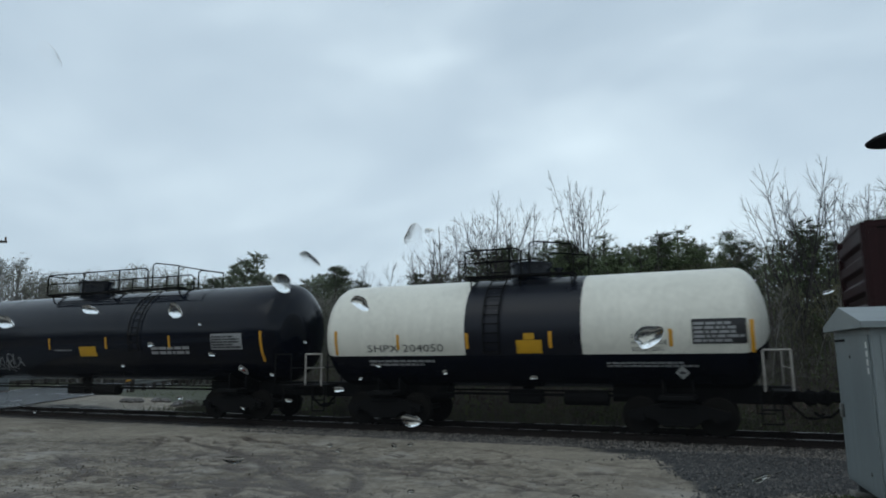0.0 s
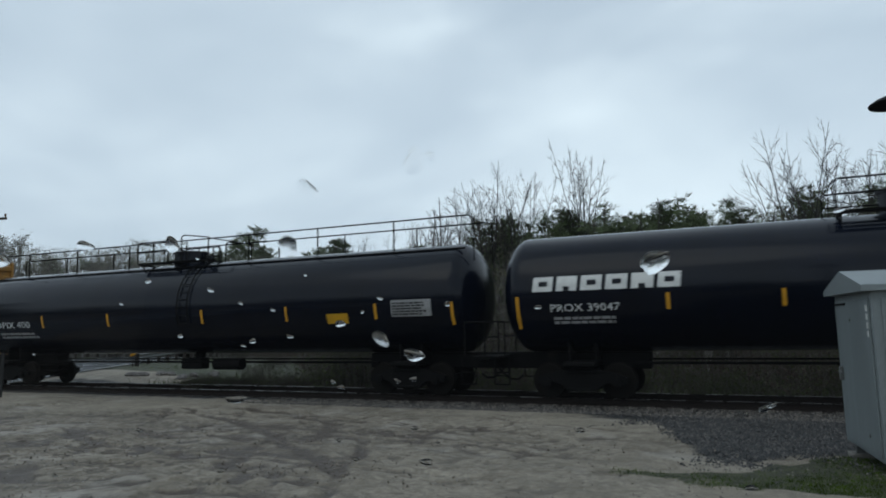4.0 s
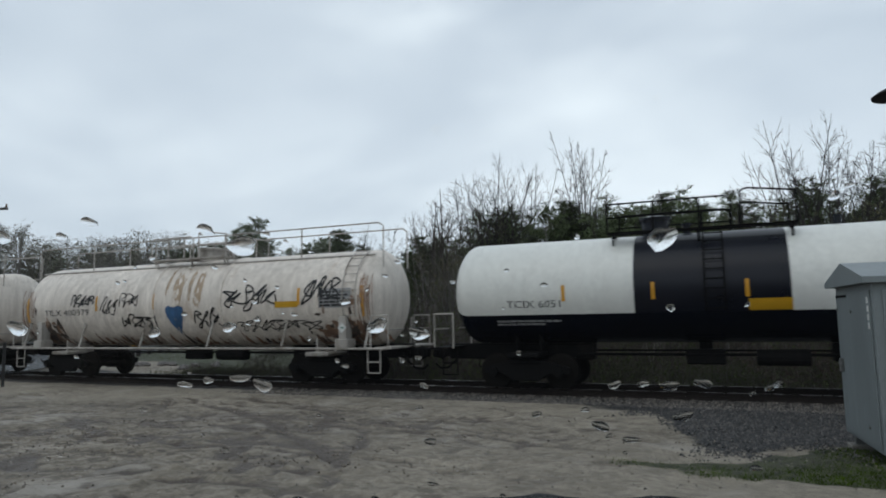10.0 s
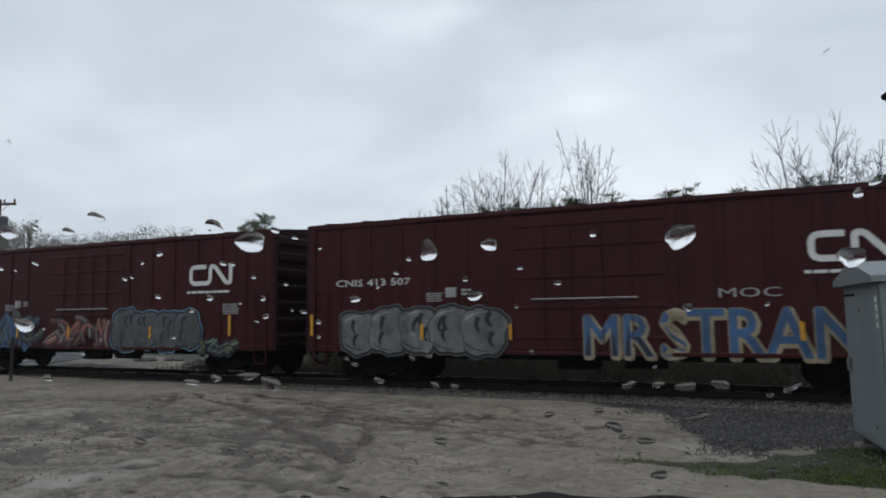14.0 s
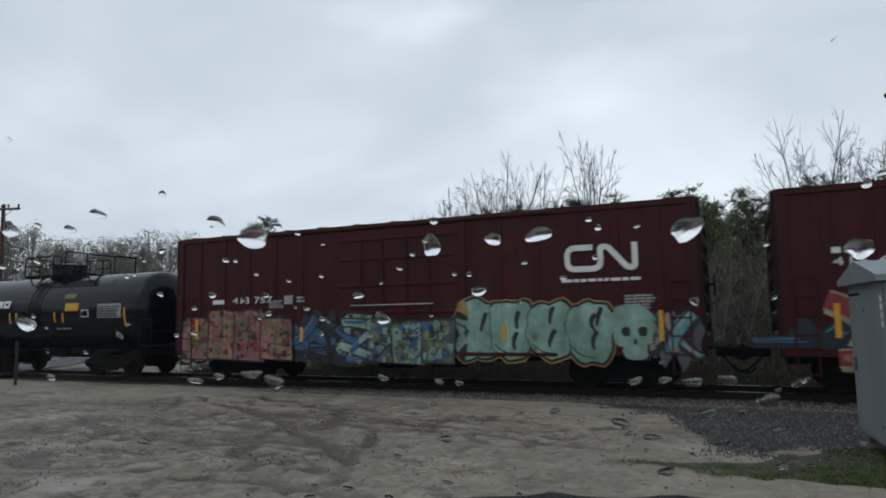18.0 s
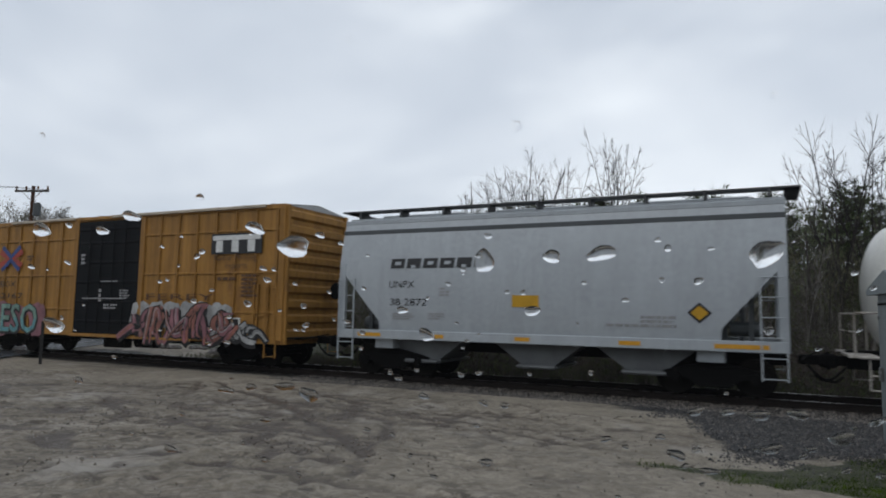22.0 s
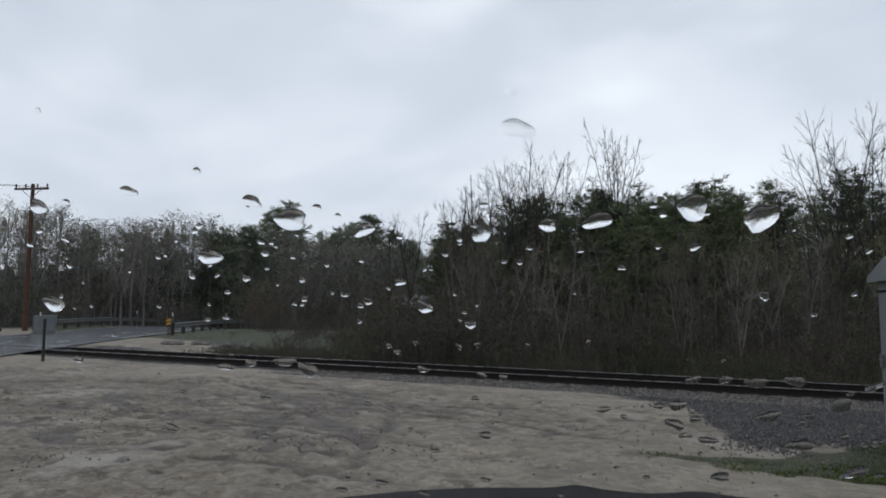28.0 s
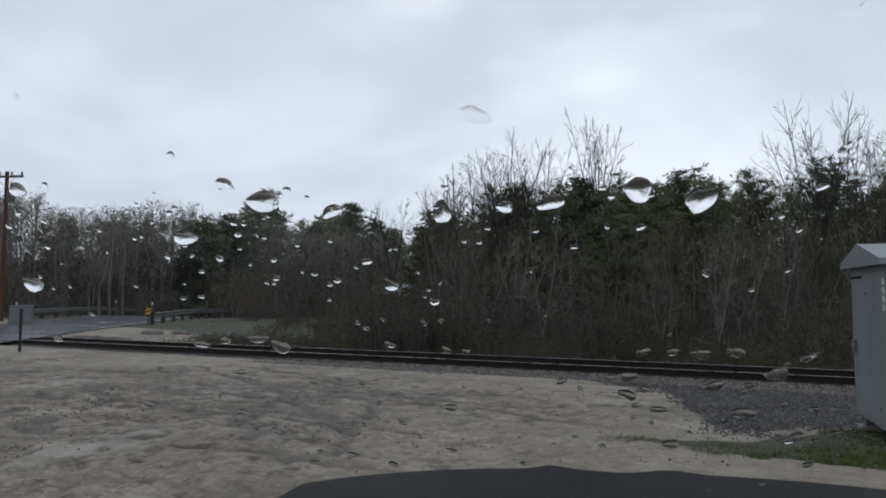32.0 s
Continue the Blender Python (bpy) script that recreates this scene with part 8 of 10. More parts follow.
# two long stained white tanks
def stained_tank(left, right, text, seed, group="stained white tank cars"):
    L = right - left
    car, to, length = tank_car(left, right, 1.44, 2.50, "long stained white tank car scrawled with spray tags", [(-L / 2, L / 2, STAINED_WHITE)], rail=GRIMY_WHITE,
                               dome=(0.3, 0.46, 0.40, GRIMY_WHITE), platform=(-1.4, 1.8), full_rail=GRIMY_WHITE, side_pipe=GRIMY_WHITE, ends=GRIMY_WHITE, ladder_x=6.6, group=group)
    for s in (-1, 1):
        band = Kit()
        for x in (-0.95, 1.9):
            band.turned([(x - 0.06, 1.44), (x - 0.05, 1.47), (x + 0.05, 1.47), (x + 0.06, 1.44)], "x", 48, (0, 0, 2.50))
    part("girth_band", band, STAINED_WHITE, car, smooth=True)
    lettering(car, to, [(text, -L / 2 + 1.38, 2.16, 0.22, 2.25)], LETTER_BLACK)
    strips(car, to, [(-L / 2 + 0.5, 1.95, 0.85), (-3.5, 2.3, 0.5), (-0.9, 2.3, 0.5), (1.9, 2.3, 0.5), (4.85, 2.3, 0.5), (L / 2 - 0.5, 1.95, 0.85)], 2.3)
    for s in (-1, 1):
        part("bracket", Kit().box(s * (L / 2 - 1.15) - 0.2, s * (L / 2 - 1.15) + 0.2, -1.50, -1.02, 1.05, 1.30, 0.02).box(s * (L / 2 - 1.15) - 0.12, s * (L / 2 - 1.15) + 0.12, -1.42, -1.10, 1.3, 1.95), GRIMY_WHITE, car)
    grime = Kit()
    rng = random.Random(seed)
    depth = 0.003
    for s in (-1, 1):
        for k in range(120):            # soot and rust spattered round the bracket
            depth += 0.00004
            grime.slot = 0 if rng.random() < 0.6 else 1
            blob(grime, s * (L / 2 - 1.15) + rng.gauss(0, 0.42), 1.30 + abs(rng.gauss(0, 0.28)), rng.uniform(0.03, 0.20), rng.uniform(0.06, 0.34), to, depth, rng, 9, 0.45)
        for k in range(26):             # thin rusty runs down the shell near its end
            depth += 0.00004
            grime.slot = 1
            x, top, tall = s * (L / 2 - 0.12 - abs(rng.gauss(0, 0.35))), rng.uniform(1.8, 3.2), rng.uniform(0.4, 1.3)
            swoosh(grime, [(x, top), (x + rng.gauss(0, 0.01), top - tall / 2), (x + rng.gauss(0, 0.02), top - tall)], rng.uniform(0.02, 0.05), 0.006, to, depth, 4)
    for k in range(150):                # low on the belly
        depth += 0.00004
        grime.slot = 0 if rng.random() < 0.35 else 1
        x, tall = rng.uniform(-L / 2 + 0.6, L / 2 - 0.6), rng.uniform(0.05, 0.45) * rng.random() + 0.04
        blob(grime, x, 1.13 + tall / 2, rng.uniform(0.02, 0.16), tall, to, depth, rng, 9, 0.4)
    part("grime", grime, [material("soot_grime", (0.085, 0.066, 0.055), 0.7, streak=0.5, scale=3.0, dark=0.6, light=1.5), material("rusty_grime", (0.33, 0.215, 0.150), 0.7, streak=0.6, scale=2.5, dark=0.6, light=1.3)], car, "soot and rusty runs on the lower shell")
    at_bracket = lambda u, w, d: (u, -1.43 - d, w)
    diamond(car, at_bracket, L / 2 - 1.15, 1.62, 0.15, LETTER_WHITE, SPRAY["teal"])
    return car, to, L


car, to, L = stained_tank(-140.1, -125.1, "TILX 400379", 20)
panel(car, to, 4.0, 2.24, 4.82, 2.42, PLACARD_YELLOW)
data_panel(car, to, 5.55, 2.2, 6.65, 2.75, LETTER_GREY, LETTER_BLACK, 12)
k = Kit()
scribble(k, to, 2.0, 2.30, 1.95, 0.62, 21, 0.055, loops=5)
scribble(k, to, 4.95, 2.35, 1.25, 0.75, 22, 0.06, loops=4)
scribble(k, to, -4.8, 2.45, 1.1, 0.40, 23, 0.055, loops=5)
scribble(k, to, -3.35, 2.15, 0.75, 0.55, 24, 0.04, loops=3)
scribble(k, to, -2.45, 2.40, 0.85, 0.45, 25, 0.035, loops=3)
scribble(k, to, -2.4, 1.72, 1.6, 0.42, 26, 0.05, loops=5)
scribble(k, to, 0.75, 1.75, 1.2, 0.48, 27, 0.05, loops=4)
scribble(k, to, 2.3, 1.55, 3.2, 0.35, 28, 0.03, loops=8)
part("graffiti", k, SPRAY["black"], car, "black spray tags")
k = Kit()
blob(k, -0.16, 2.18, 0.40, 0.42, to, 0.012, random.Random(1))
blob(k, 0.18, 2.18, 0.40, 0.42, to, 0.013, random.Random(2))
k.plate([(-0.34, 2.10), (-0.2, 1.80), (0.02, 1.48), (0.24, 1.80), (0.38, 2.10)], 0.014, to)
part("graffiti", k, SPRAY["blue"], car, "dark blue sprayed heart")
k = Kit()
for x, w, tall in ((0.12, 0.42, 1.5), (0.62, 0.16, 1.2), (0.98, 0.30, 1.45), (-0.35, 0.12, 1.0)):
    blob(k, x, 3.75 - tall / 2, w, tall, to, 0.006 + 0.001 * x, random.Random(int(x * 10)), rough=0.22)
part("rust_stain", k, material("rust_run", (0.50, 0.39, 0.28), 0.6, streak=0.5, scale=1.2), car, "brown spill stains below the manway")

car, to, L = stained_tank(-157.1, -141.9, "TILX 400345", 30)
panel(car, to, 3.6, 2.20, 4.3, 2.38, PLACARD_YELLOW)
data_panel(car, to, 5.9, 2.22, 6.85, 2.82, LETTER_GREY, LETTER_BLACK, 13)
k = Kit()
scribble(k, to, -5.7, 2.30, 1.85, 0.68, 31, 0.05, loops=5)
scribble(k, to, -3.3, 2.60, 1.15, 0.36, 32, 0.05, loops=4)
part("graffiti", k, SPRAY["green"], car, "green spray tags")
throw_up(car, to, -1.1, 2.30, 1.35, 0.62, ("green", "teal", "mint", "white"), 33, 3, 0.008, "faded green sprayed letters")
k = Kit()
scribble(k, to, 1.4, 2.35, 2.0, 0.55, 34, 0.05, loops=5)
part("graffiti", k, SPRAY["mint"], car, "pale green spray tags")
k = Kit()
scribble(k, to, -3.55, 2.30, 1.75, 0.22, 35, 0.04, loops=6)
scribble(k, to, -4.2, 1.50, 1.35, 0.50, 36, 0.035, loops=4)
part("graffiti", k, SPRAY["red"], car, "red spray tags")
k = Kit()
scribble(k, to, -6.9, 2.4, 1.3, 0.55, 37, 0.025, loops=5)
scribble(k, to, -1.9, 1.55, 0.95, 0.65, 38, 0.03, loops=4)
scribble(k, to, -2.7, 1.50, 0.7, 0.18, 39, 0.03, loops=4)
scribble(k, to, 2.0, 1.6, 2.6, 0.4, 40, 0.03, loops=7)
for sx, sz, sw, sh, seed, loops in ((0.4, 3.10, 3.1, 0.28, 241, 6), (3.35, 2.60, 0.8, 0.35, 242, 3), (4.6, 2.45, 1.0, 0.46, 243, 3), (4.5, 1.70, 0.9, 0.48, 244, 3), (1.7, 1.58, 1.8, 0.40, 245, 5), (0.6, 1.55, 0.8, 0.42, 246, 3)):
    scribble(k, to, sx, sz, sw, sh, seed, 0.035, loops=loops)
write(k, "BIZ", -0.75, 1.72, 0.36, to, 0.7, 0.012, slant=0.1)
part("graffiti", k, SPRAY["black"], car, "thin black spray tags")

# short black tank with the bold block mark
car, to, length = tank_car(-239.7, -228.4, 1.38, 2.28, "short black tank car with a bold white mark and yellow panels", BLACK_BANDS(11.3), dome=(-0.1, 0.62, 0.48, BLACK_PAINT), platform=(-1.1, 2.3), ladder_x=0.0)
ring_word(car, to, -3.91, 2.48, 2.5, 0.27, 6, LETTER_WHITE, BLACK_PAINT)
k = Kit()
for q in range(4):
    k.plate([(-4.52 + 0.12 * q, 2.46 + 0.04 * (q % 2)), (-4.44 + 0.12 * q, 2.46 + 0.04 * (q % 2)), (-4.44 + 0.12 * q, 2.72 + 0.05 * (q % 3)), (-4.52 + 0.12 * q, 2.72 + 0.05 * (q % 3))], 0.01, to)
part("emblem", k, LETTER_WHITE, car)
lettering(car, to, [("PROX 17183", -3.97, 2.08, 0.19, 1.52)], LETTER_WHITE)
lines(car, to, [(-3.9, 1.82, 1.3, 0.14, 2), (1.1, 1.65, 0.8, 0.1, 1)], LETTER_GREY, 14)
panel(car, to, 1.66, 2.31, 2.35, 2.58, PLACARD_YELLOW)
panel(car, to, 1.50, 2.76, 2.1, 2.92, material("brass_notice", (0.22, 0.15, 0.03), 0.5), name="notice")
data_panel(car, to, 3.33, 2.04, 4.48, 2.52, LETTER_GREY, LETTER_BLACK, 15)
k = Kit().plate([(2.5, 2.08), (2.88, 2.08), (2.88, 2.34), (2.5, 2.34)], 0.008, to)
part("stencil_box", k, LETTER_WHITE, car)
part("stencil_field", Kit().plate([(2.53, 2.11), (2.85, 2.11), (2.85, 2.31), (2.53, 2.31)], 0.012, to), BLACK_PAINT, car)
strips(car, to, [(-4.75, 1.72, 0.55), (-1.4, 1.9, 0.38), (-1.02, 1.9, 0.38), (1.11, 1.9, 0.38), (1.54, 1.9, 0.34), (4.65, 1.72, 0.65)], 1.9)
diamond(car, to, 4.12, 1.42, 0.16, LETTER_WHITE, LETTER_BLACK)

# white tank with an oxblood middle
car, to, length = tank_car(-255.4, -241.8, 1.44, 2.46, "clean white tank car with a dark red middle band", [(-6.8, -1.2, WHITE_PAINT), (-1.2, 1.62, OXBLOOD_PAINT), (1.62, 6.8, WHITE_PAINT)],
                           rail=GRIMY_WHITE, dome=(0.1, 0.30, 0.42, BLACK_PAINT), platform=None, side_pipe=GRIMY_WHITE, ends=GRIMY_WHITE, ladder_x=-0.3, ladder_mat=OXBLOOD_PAINT)
lettering(car, to, [("RCRX 2382", -5.3, 2.22, 0.19, 1.85)], LETTER_BLACK)
lines(car, to, [(-5.2, 1.86, 1.75, 0.2, 2), (-1.9, 1.8, 0.7, 0.18, 2), (3.3, 1.95, 1.1, 0.10, 1)], LETTER_GREY, 16)
strips(car, to, [(-5.65, 2.0, 0.85), (-1.99, 2.2, 0.5), (1.74, 2.2, 0.5), (3.38, 2.2, 0.5), (5.83, 2.0, 0.95)], 2.2)
panel(car, to, 2.14, 2.10, 2.9, 2.40, PLACARD_YELLOW)
data_panel(car, to, 4.62, 2.05, 5.7, 2.6, LETTER_WHITE, LETTER_GREY, 17)
k = Kit()
for x, y in ((-1.3, -0.5), (-0.6, -0.5), (0.5, -0.5), (1.1, -0.5)):
    k.rod((x, y, 3.78), (x, y, 4.62), 0.025, 6)
k.pipe([(-1.3, -0.5, 4.62), (-0.6, -0.5, 4.62)], 0.022).pipe([(0.5, -0.5, 4.66), (1.1, -0.5, 4.50)], 0.022)
k.pipe([(-1.3, -0.5, 4.62), (-1.3, 0.5, 4.62), (-1.3, 0.5, 3.8)], 0.022).pipe([(1.1, -0.5, 4.50), (1.1, 0.5, 4.50), (1.1, 0.5, 3.8)], 0.022)
part("valve_guard", k, UNDER, car)
part("valve_cluster", Kit().rod((-0.2, 0, 3.86), (-0.2, 0, 4.5), 0.08, 8).rod((0.42, 0, 3.86), (0.42, 0, 4.4), 0.07, 8).rod((-0.25, 0, 4.2), (0.5, 0, 4.2), 0.06, 8).rod((0.1, 0, 4.3), (0.1, 0, 4.62), 0.12, 10), UNDER, car)


# ---- boxcars ----
HALF = 1.58


def end_mesh(z0, z1, half, n, out=0.09):
    """A corrugated end: a panel of rounded level ribs."""
    k = Kit()
    pts = [(0.0, z0)]
    step = (z1 - z0 - 0.12) / n
    for i in range(n):
        a = z0 + 0.06 + i * step
        pts += [(0.0, a + 0.18 * step), (out, a + 0.34 * step), (out, a + 0.72 * step), (0.0, a + 0.88 * step)]
    pts.append((0.0, z1))
    m = len(pts)
    for y in (-half, half):
        k.v += [(x, y, z) for x, z in pts]
    for i in range(m - 1):
        k.f.append((i, m + i, m + i + 1, i + 1))
        k.m.append(0)
    for s in (-1, 1):
        k.box(-0.02, out + 0.02, s * half - 0.06, s * half + 0.06, z0, z1, 0.02)
    return k.mesh("corrugated_end")


def boxcar(left, right, z0, z1, label, paint, post_mat, posts, ribs, door, door_mat, roof_mat, end_ribs, group, door_ribs, roof_ribs=14, sill_drop=0.0, post=(0.10, 0.035), end_mat=None):
    """A boxcar: side sheets, posts, rails, doors, corrugated ends, ribbed roof, sills, ladders and running gear."""
    car, L = railcar("boxcar", left, right, label, group)
    h = L / 2
    t = 0.05
    for s in (-1, 1):
        y0, y1 = (s * HALF - t, s * HALF) if s > 0 else (s * HALF, s * HALF + t)
        part("side_sheet", Kit().box(-h, h, y0, y1, z0, z1), paint, car)
        k = Kit().box(-h - 0.02, h + 0.02, min(s * (HALF - 0.02), s * (HALF + 0.045)), max(s * (HALF - 0.02), s * (HALF + 0.045)), z1 - 0.13, z1 + 0.02, 0.012)
        part("top_chord", k, post_mat, car)
        k = Kit().box(-h, h, min(s * (HALF - 0.02), s * (HALF + 0.03)), max(s * (HALF - 0.02), s * (HALF + 0.03)), z0, z0 + 0.16, 0.012)
        if sill_drop:
            k.box(-h * 0.42, h * 0.42, min(s * (HALF - 0.05), s * (HALF + 0.01)), max(s * (HALF - 0.05), s * (HALF + 0.01)), z0 - sill_drop, z0 + 0.02)
        part("side_sill", k, post_mat, car)
    w, d = post
    me = Kit().box(-w / 2, w / 2, -d, 0.0, z0 + 0.16, z1 - 0.13, 0.014).mesh("side_post")
    wide = Kit().box(-0.11, 0.11, -d - 0.01, 0.0, z0 + 0.1, z1 - 0.10, 0.014).mesh("door_post")
    for s in (-1, 1):
        turn = 0 if s < 0 else 180
        for x in posts:
            part("side_post", me, post_mat, car, at=pose(x, s * HALF, 0, 0, 0, turn))
        for x in (door[0] - 0.10, door[1] + 0.10, -h + 0.10, h - 0.10):
            part("door_post", wide, post_mat, car, at=pose(x, s * HALF, 0, 0, 0, turn))
        for zr in ribs:
            for a, b in ((-h + 0.2, door[0] - 0.2), (door[1] + 0.2, h - 0.2)):
                part("side_rail", Kit().box(a, b, min(s * HALF, s * (HALF + d * 0.8)), max(s * HALF, s * (HALF + d * 0.8)), zr - 0.035, zr + 0.035, 0.012), post_mat, car)
        dk = Kit()
        y0, y1 = (HALF, HALF + 0.05) if s > 0 else (-HALF - 0.05, -HALF)
        dk.box(door[0], door[1], y0, y1, z0 + 0.10, z1 - 0.16, 0.015)
        dp = part("door", dk, door_mat, car, "closed sliding door")
        for zr in door_ribs:
            part("door_rib", Kit().box(door[0] + 0.06, door[1] - 0.06, min(y0, y1) - (0.028 if s < 0 else 0), max(y0, y1) + (0.028 if s > 0 else 0), zr - 0.05, zr + 0.05, 0.02), door_mat, dp)
        if s < 0:
            rods = Kit()
            for q in (0.22, 0.40, 0.60, 0.78):
                x = door[0] + (door[1] - door[0]) * q
                rods.rod((x, -HALF - 0.09, z0 + 0.18), (x, -HALF - 0.09, z1 - 0.3), 0.018, 6)
            part("lock_rods", rods, door_mat, dp)
            part("door_lever", Kit().rod((door[0] + 0.5, -HALF - 0.11, z0 + 1.35), (door[1] - 0.7, -HALF - 0.11, z0 + 1.35), 0.02, 6), LETTER_GREY, dp)
            track = Kit().box(door[0] - 0.2, door[1] + 2.6, -HALF - 0.09, -HALF, z0 - 0.02, z0 + 0.07, 0.012).box(door[0] - 2.6, door[1] + 2.6, -HALF - 0.08, -HALF, z1 - 0.10, z1 - 0.02, 0.012)
            part("door_track", track, post_mat, car)
    ek = end_mesh(z0, z1, HALF - 0.04, end_ribs)
    for s in (-1, 1):
        part("corrugated_end", ek, end_mat or paint, car, at=pose(s * h, 0, 0, 0, 0, 0 if s > 0 else 180))
        # end gable up to the roof
        part("end_cap", Kit().add([(s * (h + 0.02), -HALF, z1 - 0.02), (s * (h + 0.02), HALF, z1 - 0.02), (s * (h + 0.02), 0, z1 + 0.17), (s * (h - 0.06), -HALF, z1 - 0.02), (s * (h - 0.06), HALF, z1 - 0.02), (s * (h - 0.06), 0, z1 + 0.17)],
                                  [(0, 1, 2), (3, 5, 4), (0, 3, 4, 1), (0, 2, 5, 3), (1, 4, 5, 2)]), roof_mat, car)
        for side in (-1, 1):
            ladder(car, s * (h - 0.42), side * HALF, z0 - 0.42, z0 + 1.75, post_mat, 0.42, 0.07, side)
        k = Kit().rod((s * (h + 0.24), 0.75, z0 + 1.7), (s * (h + 0.28), 0.75, z0 + 1.7), 0.28, 16).rod((s * (h + 0.05), 0.75, z0 + 1.7), (s * (h + 0.26), 0.75, z0 + 1.7), 0.03, 6)
        if s > 0:
            part("brake_wheel", k, UNDER, car)
        part("crossover_step", Kit().box(min(s * (h + 0.05), s * (h + 0.40)), max(s * (h + 0.05), s * (h + 0.40)), -1.45, 1.45, z0 + 0.18, z0 + 0.22), roof_mat if end_mat is None else UNDER, car)
    rk = Kit().add([(-h, -HALF - 0.05, z1), (h, -HALF - 0.05, z1), (h, 0, z1 + 0.19), (-h, 0, z1 + 0.19), (-h, HALF + 0.05, z1), (h, HALF + 0.05, z1)], [(0, 1, 2, 3), (3, 2, 5, 4)])
    roof = part("roof", rk, roof_mat, car)
    rib = Kit()
    rib.add([(-0.05, -HALF - 0.04, z1 + 0.0), (0.05, -HALF - 0.04, z1), (0.05, 0, z1 + 0.235), (-0.05, 0, z1 + 0.235), (-0.05, HALF + 0.04, z1), (0.05, HALF + 0.04, z1),
             (-0.05, -HALF - 0.04, z1 + 0.045), (0.05, -HALF - 0.04, z1 + 0.045), (-0.05, HALF + 0.04, z1 + 0.045), (0.05, HALF + 0.04, z1 + 0.045)],
            [(6, 7, 2, 3), (3, 2, 9, 8), (0, 1, 7, 6), (0, 6, 3), (1, 2, 7), (3, 8, 4), (2, 5, 9), (4, 8, 9, 5)])
    rme = rib.mesh("roof_rib")
    for i in range(roof_ribs):
        part("roof_rib", rme, roof_mat, roof, at=pose(-h + L * (i + 0.5) / roof_ribs, 0, 0))
    part("centre_sill", Kit().box(-h + 0.1, h - 0.1, -0.28, 0.28, 0.62, z0 + 0.02, 0.02), UNDER, car)
    uk = Kit()
    for q in range(9):
        x = -h + 1.2 + (L - 2.4) * q / 8
        uk.box(x - 0.05, x + 0.05, -HALF + 0.05, HALF - 0.05, z0 - 0.12, z0 + 0.03)
    uk.box(-0.9, 0.2, -0.9, -0.5, z0 - 0.42, z0 - 0.05, 0.04).rod((0.8, -0.8, z0 - 0.2), (1.8, -0.8, z0 - 0.2), 0.18, 12)
    uk.rod((-h + 3.2, -0.6, z0 - 0.15), (h - 3.2, -0.6, z0 - 0.15), 0.025, 6)
    part("underframe", uk, UNDER, car)
    part("floor_pan", Kit().box(-h, h, -HALF + 0.05, HALF - 0.05, z0, z0 + 0.05), UNDER, car)
    gear(car, L, h - 1.95, h + 0.52)
    return car, L


def cross_mark(car, to, x0, z0, x1, z1, red, blue):
    """A round-cornered cross of four arms, blue outside and red inside, as plain shapes."""
    cx, cz = (x0 + x1) / 2, (z0 + z1) / 2
    w, hh = (x1 - x0) / 2, (z1 - z0) / 2
    kr, kb = Kit(), Kit()
    for sx in (-1, 1):
        stroke(kr, [(cx + sx * w, cz + hh * 0.62), (cx + sx * w * 0.22, cz), (cx + sx * w, cz - hh * 0.62)], 0.20, to, 0.010)
    for sz in (-1, 1):
        stroke(kb, [(cx - w * 0.80, cz + sz * hh), (cx, cz + sz * hh * 0.12), (cx + w * 0.80, cz + sz * hh)], 0.17, to, 0.013)
    a = part("emblem", kr, red, car, "faded red and blue cross emblem")
    part("emblem_bars", kb, blue, a)


def three_block_mark(car, to, x0, z0, x1, z1, mat, field=None):
    """A three-part trade mark as plain blocks, on a dark field if there is one."""
    if field:
        panel(car, to, x0 - 0.06, z0 - 0.06, x1 + 0.06, z1 + 0.06, field, "mark_field", 0.006, cuts=1)
    k = Kit()
    w, hh = (x1 - x0) / 3, z1 - z0
    k.plate([(x0, z1 - 0.28 * hh), (x1, z1 - 0.28 * hh), (x1, z1), (x0, z1)], 0.012, to)
    for i in range(3):
        a = x0 + i * w
        k.plate([(a + 0.22 * w, z0), (a + 0.66 * w, z0), (a + 0.66 * w, z1 - 0.30 * hh), (a + 0.22 * w, z1 - 0.30 * hh)], 0.012, to)
    part("trade_mark", k, mat, car)


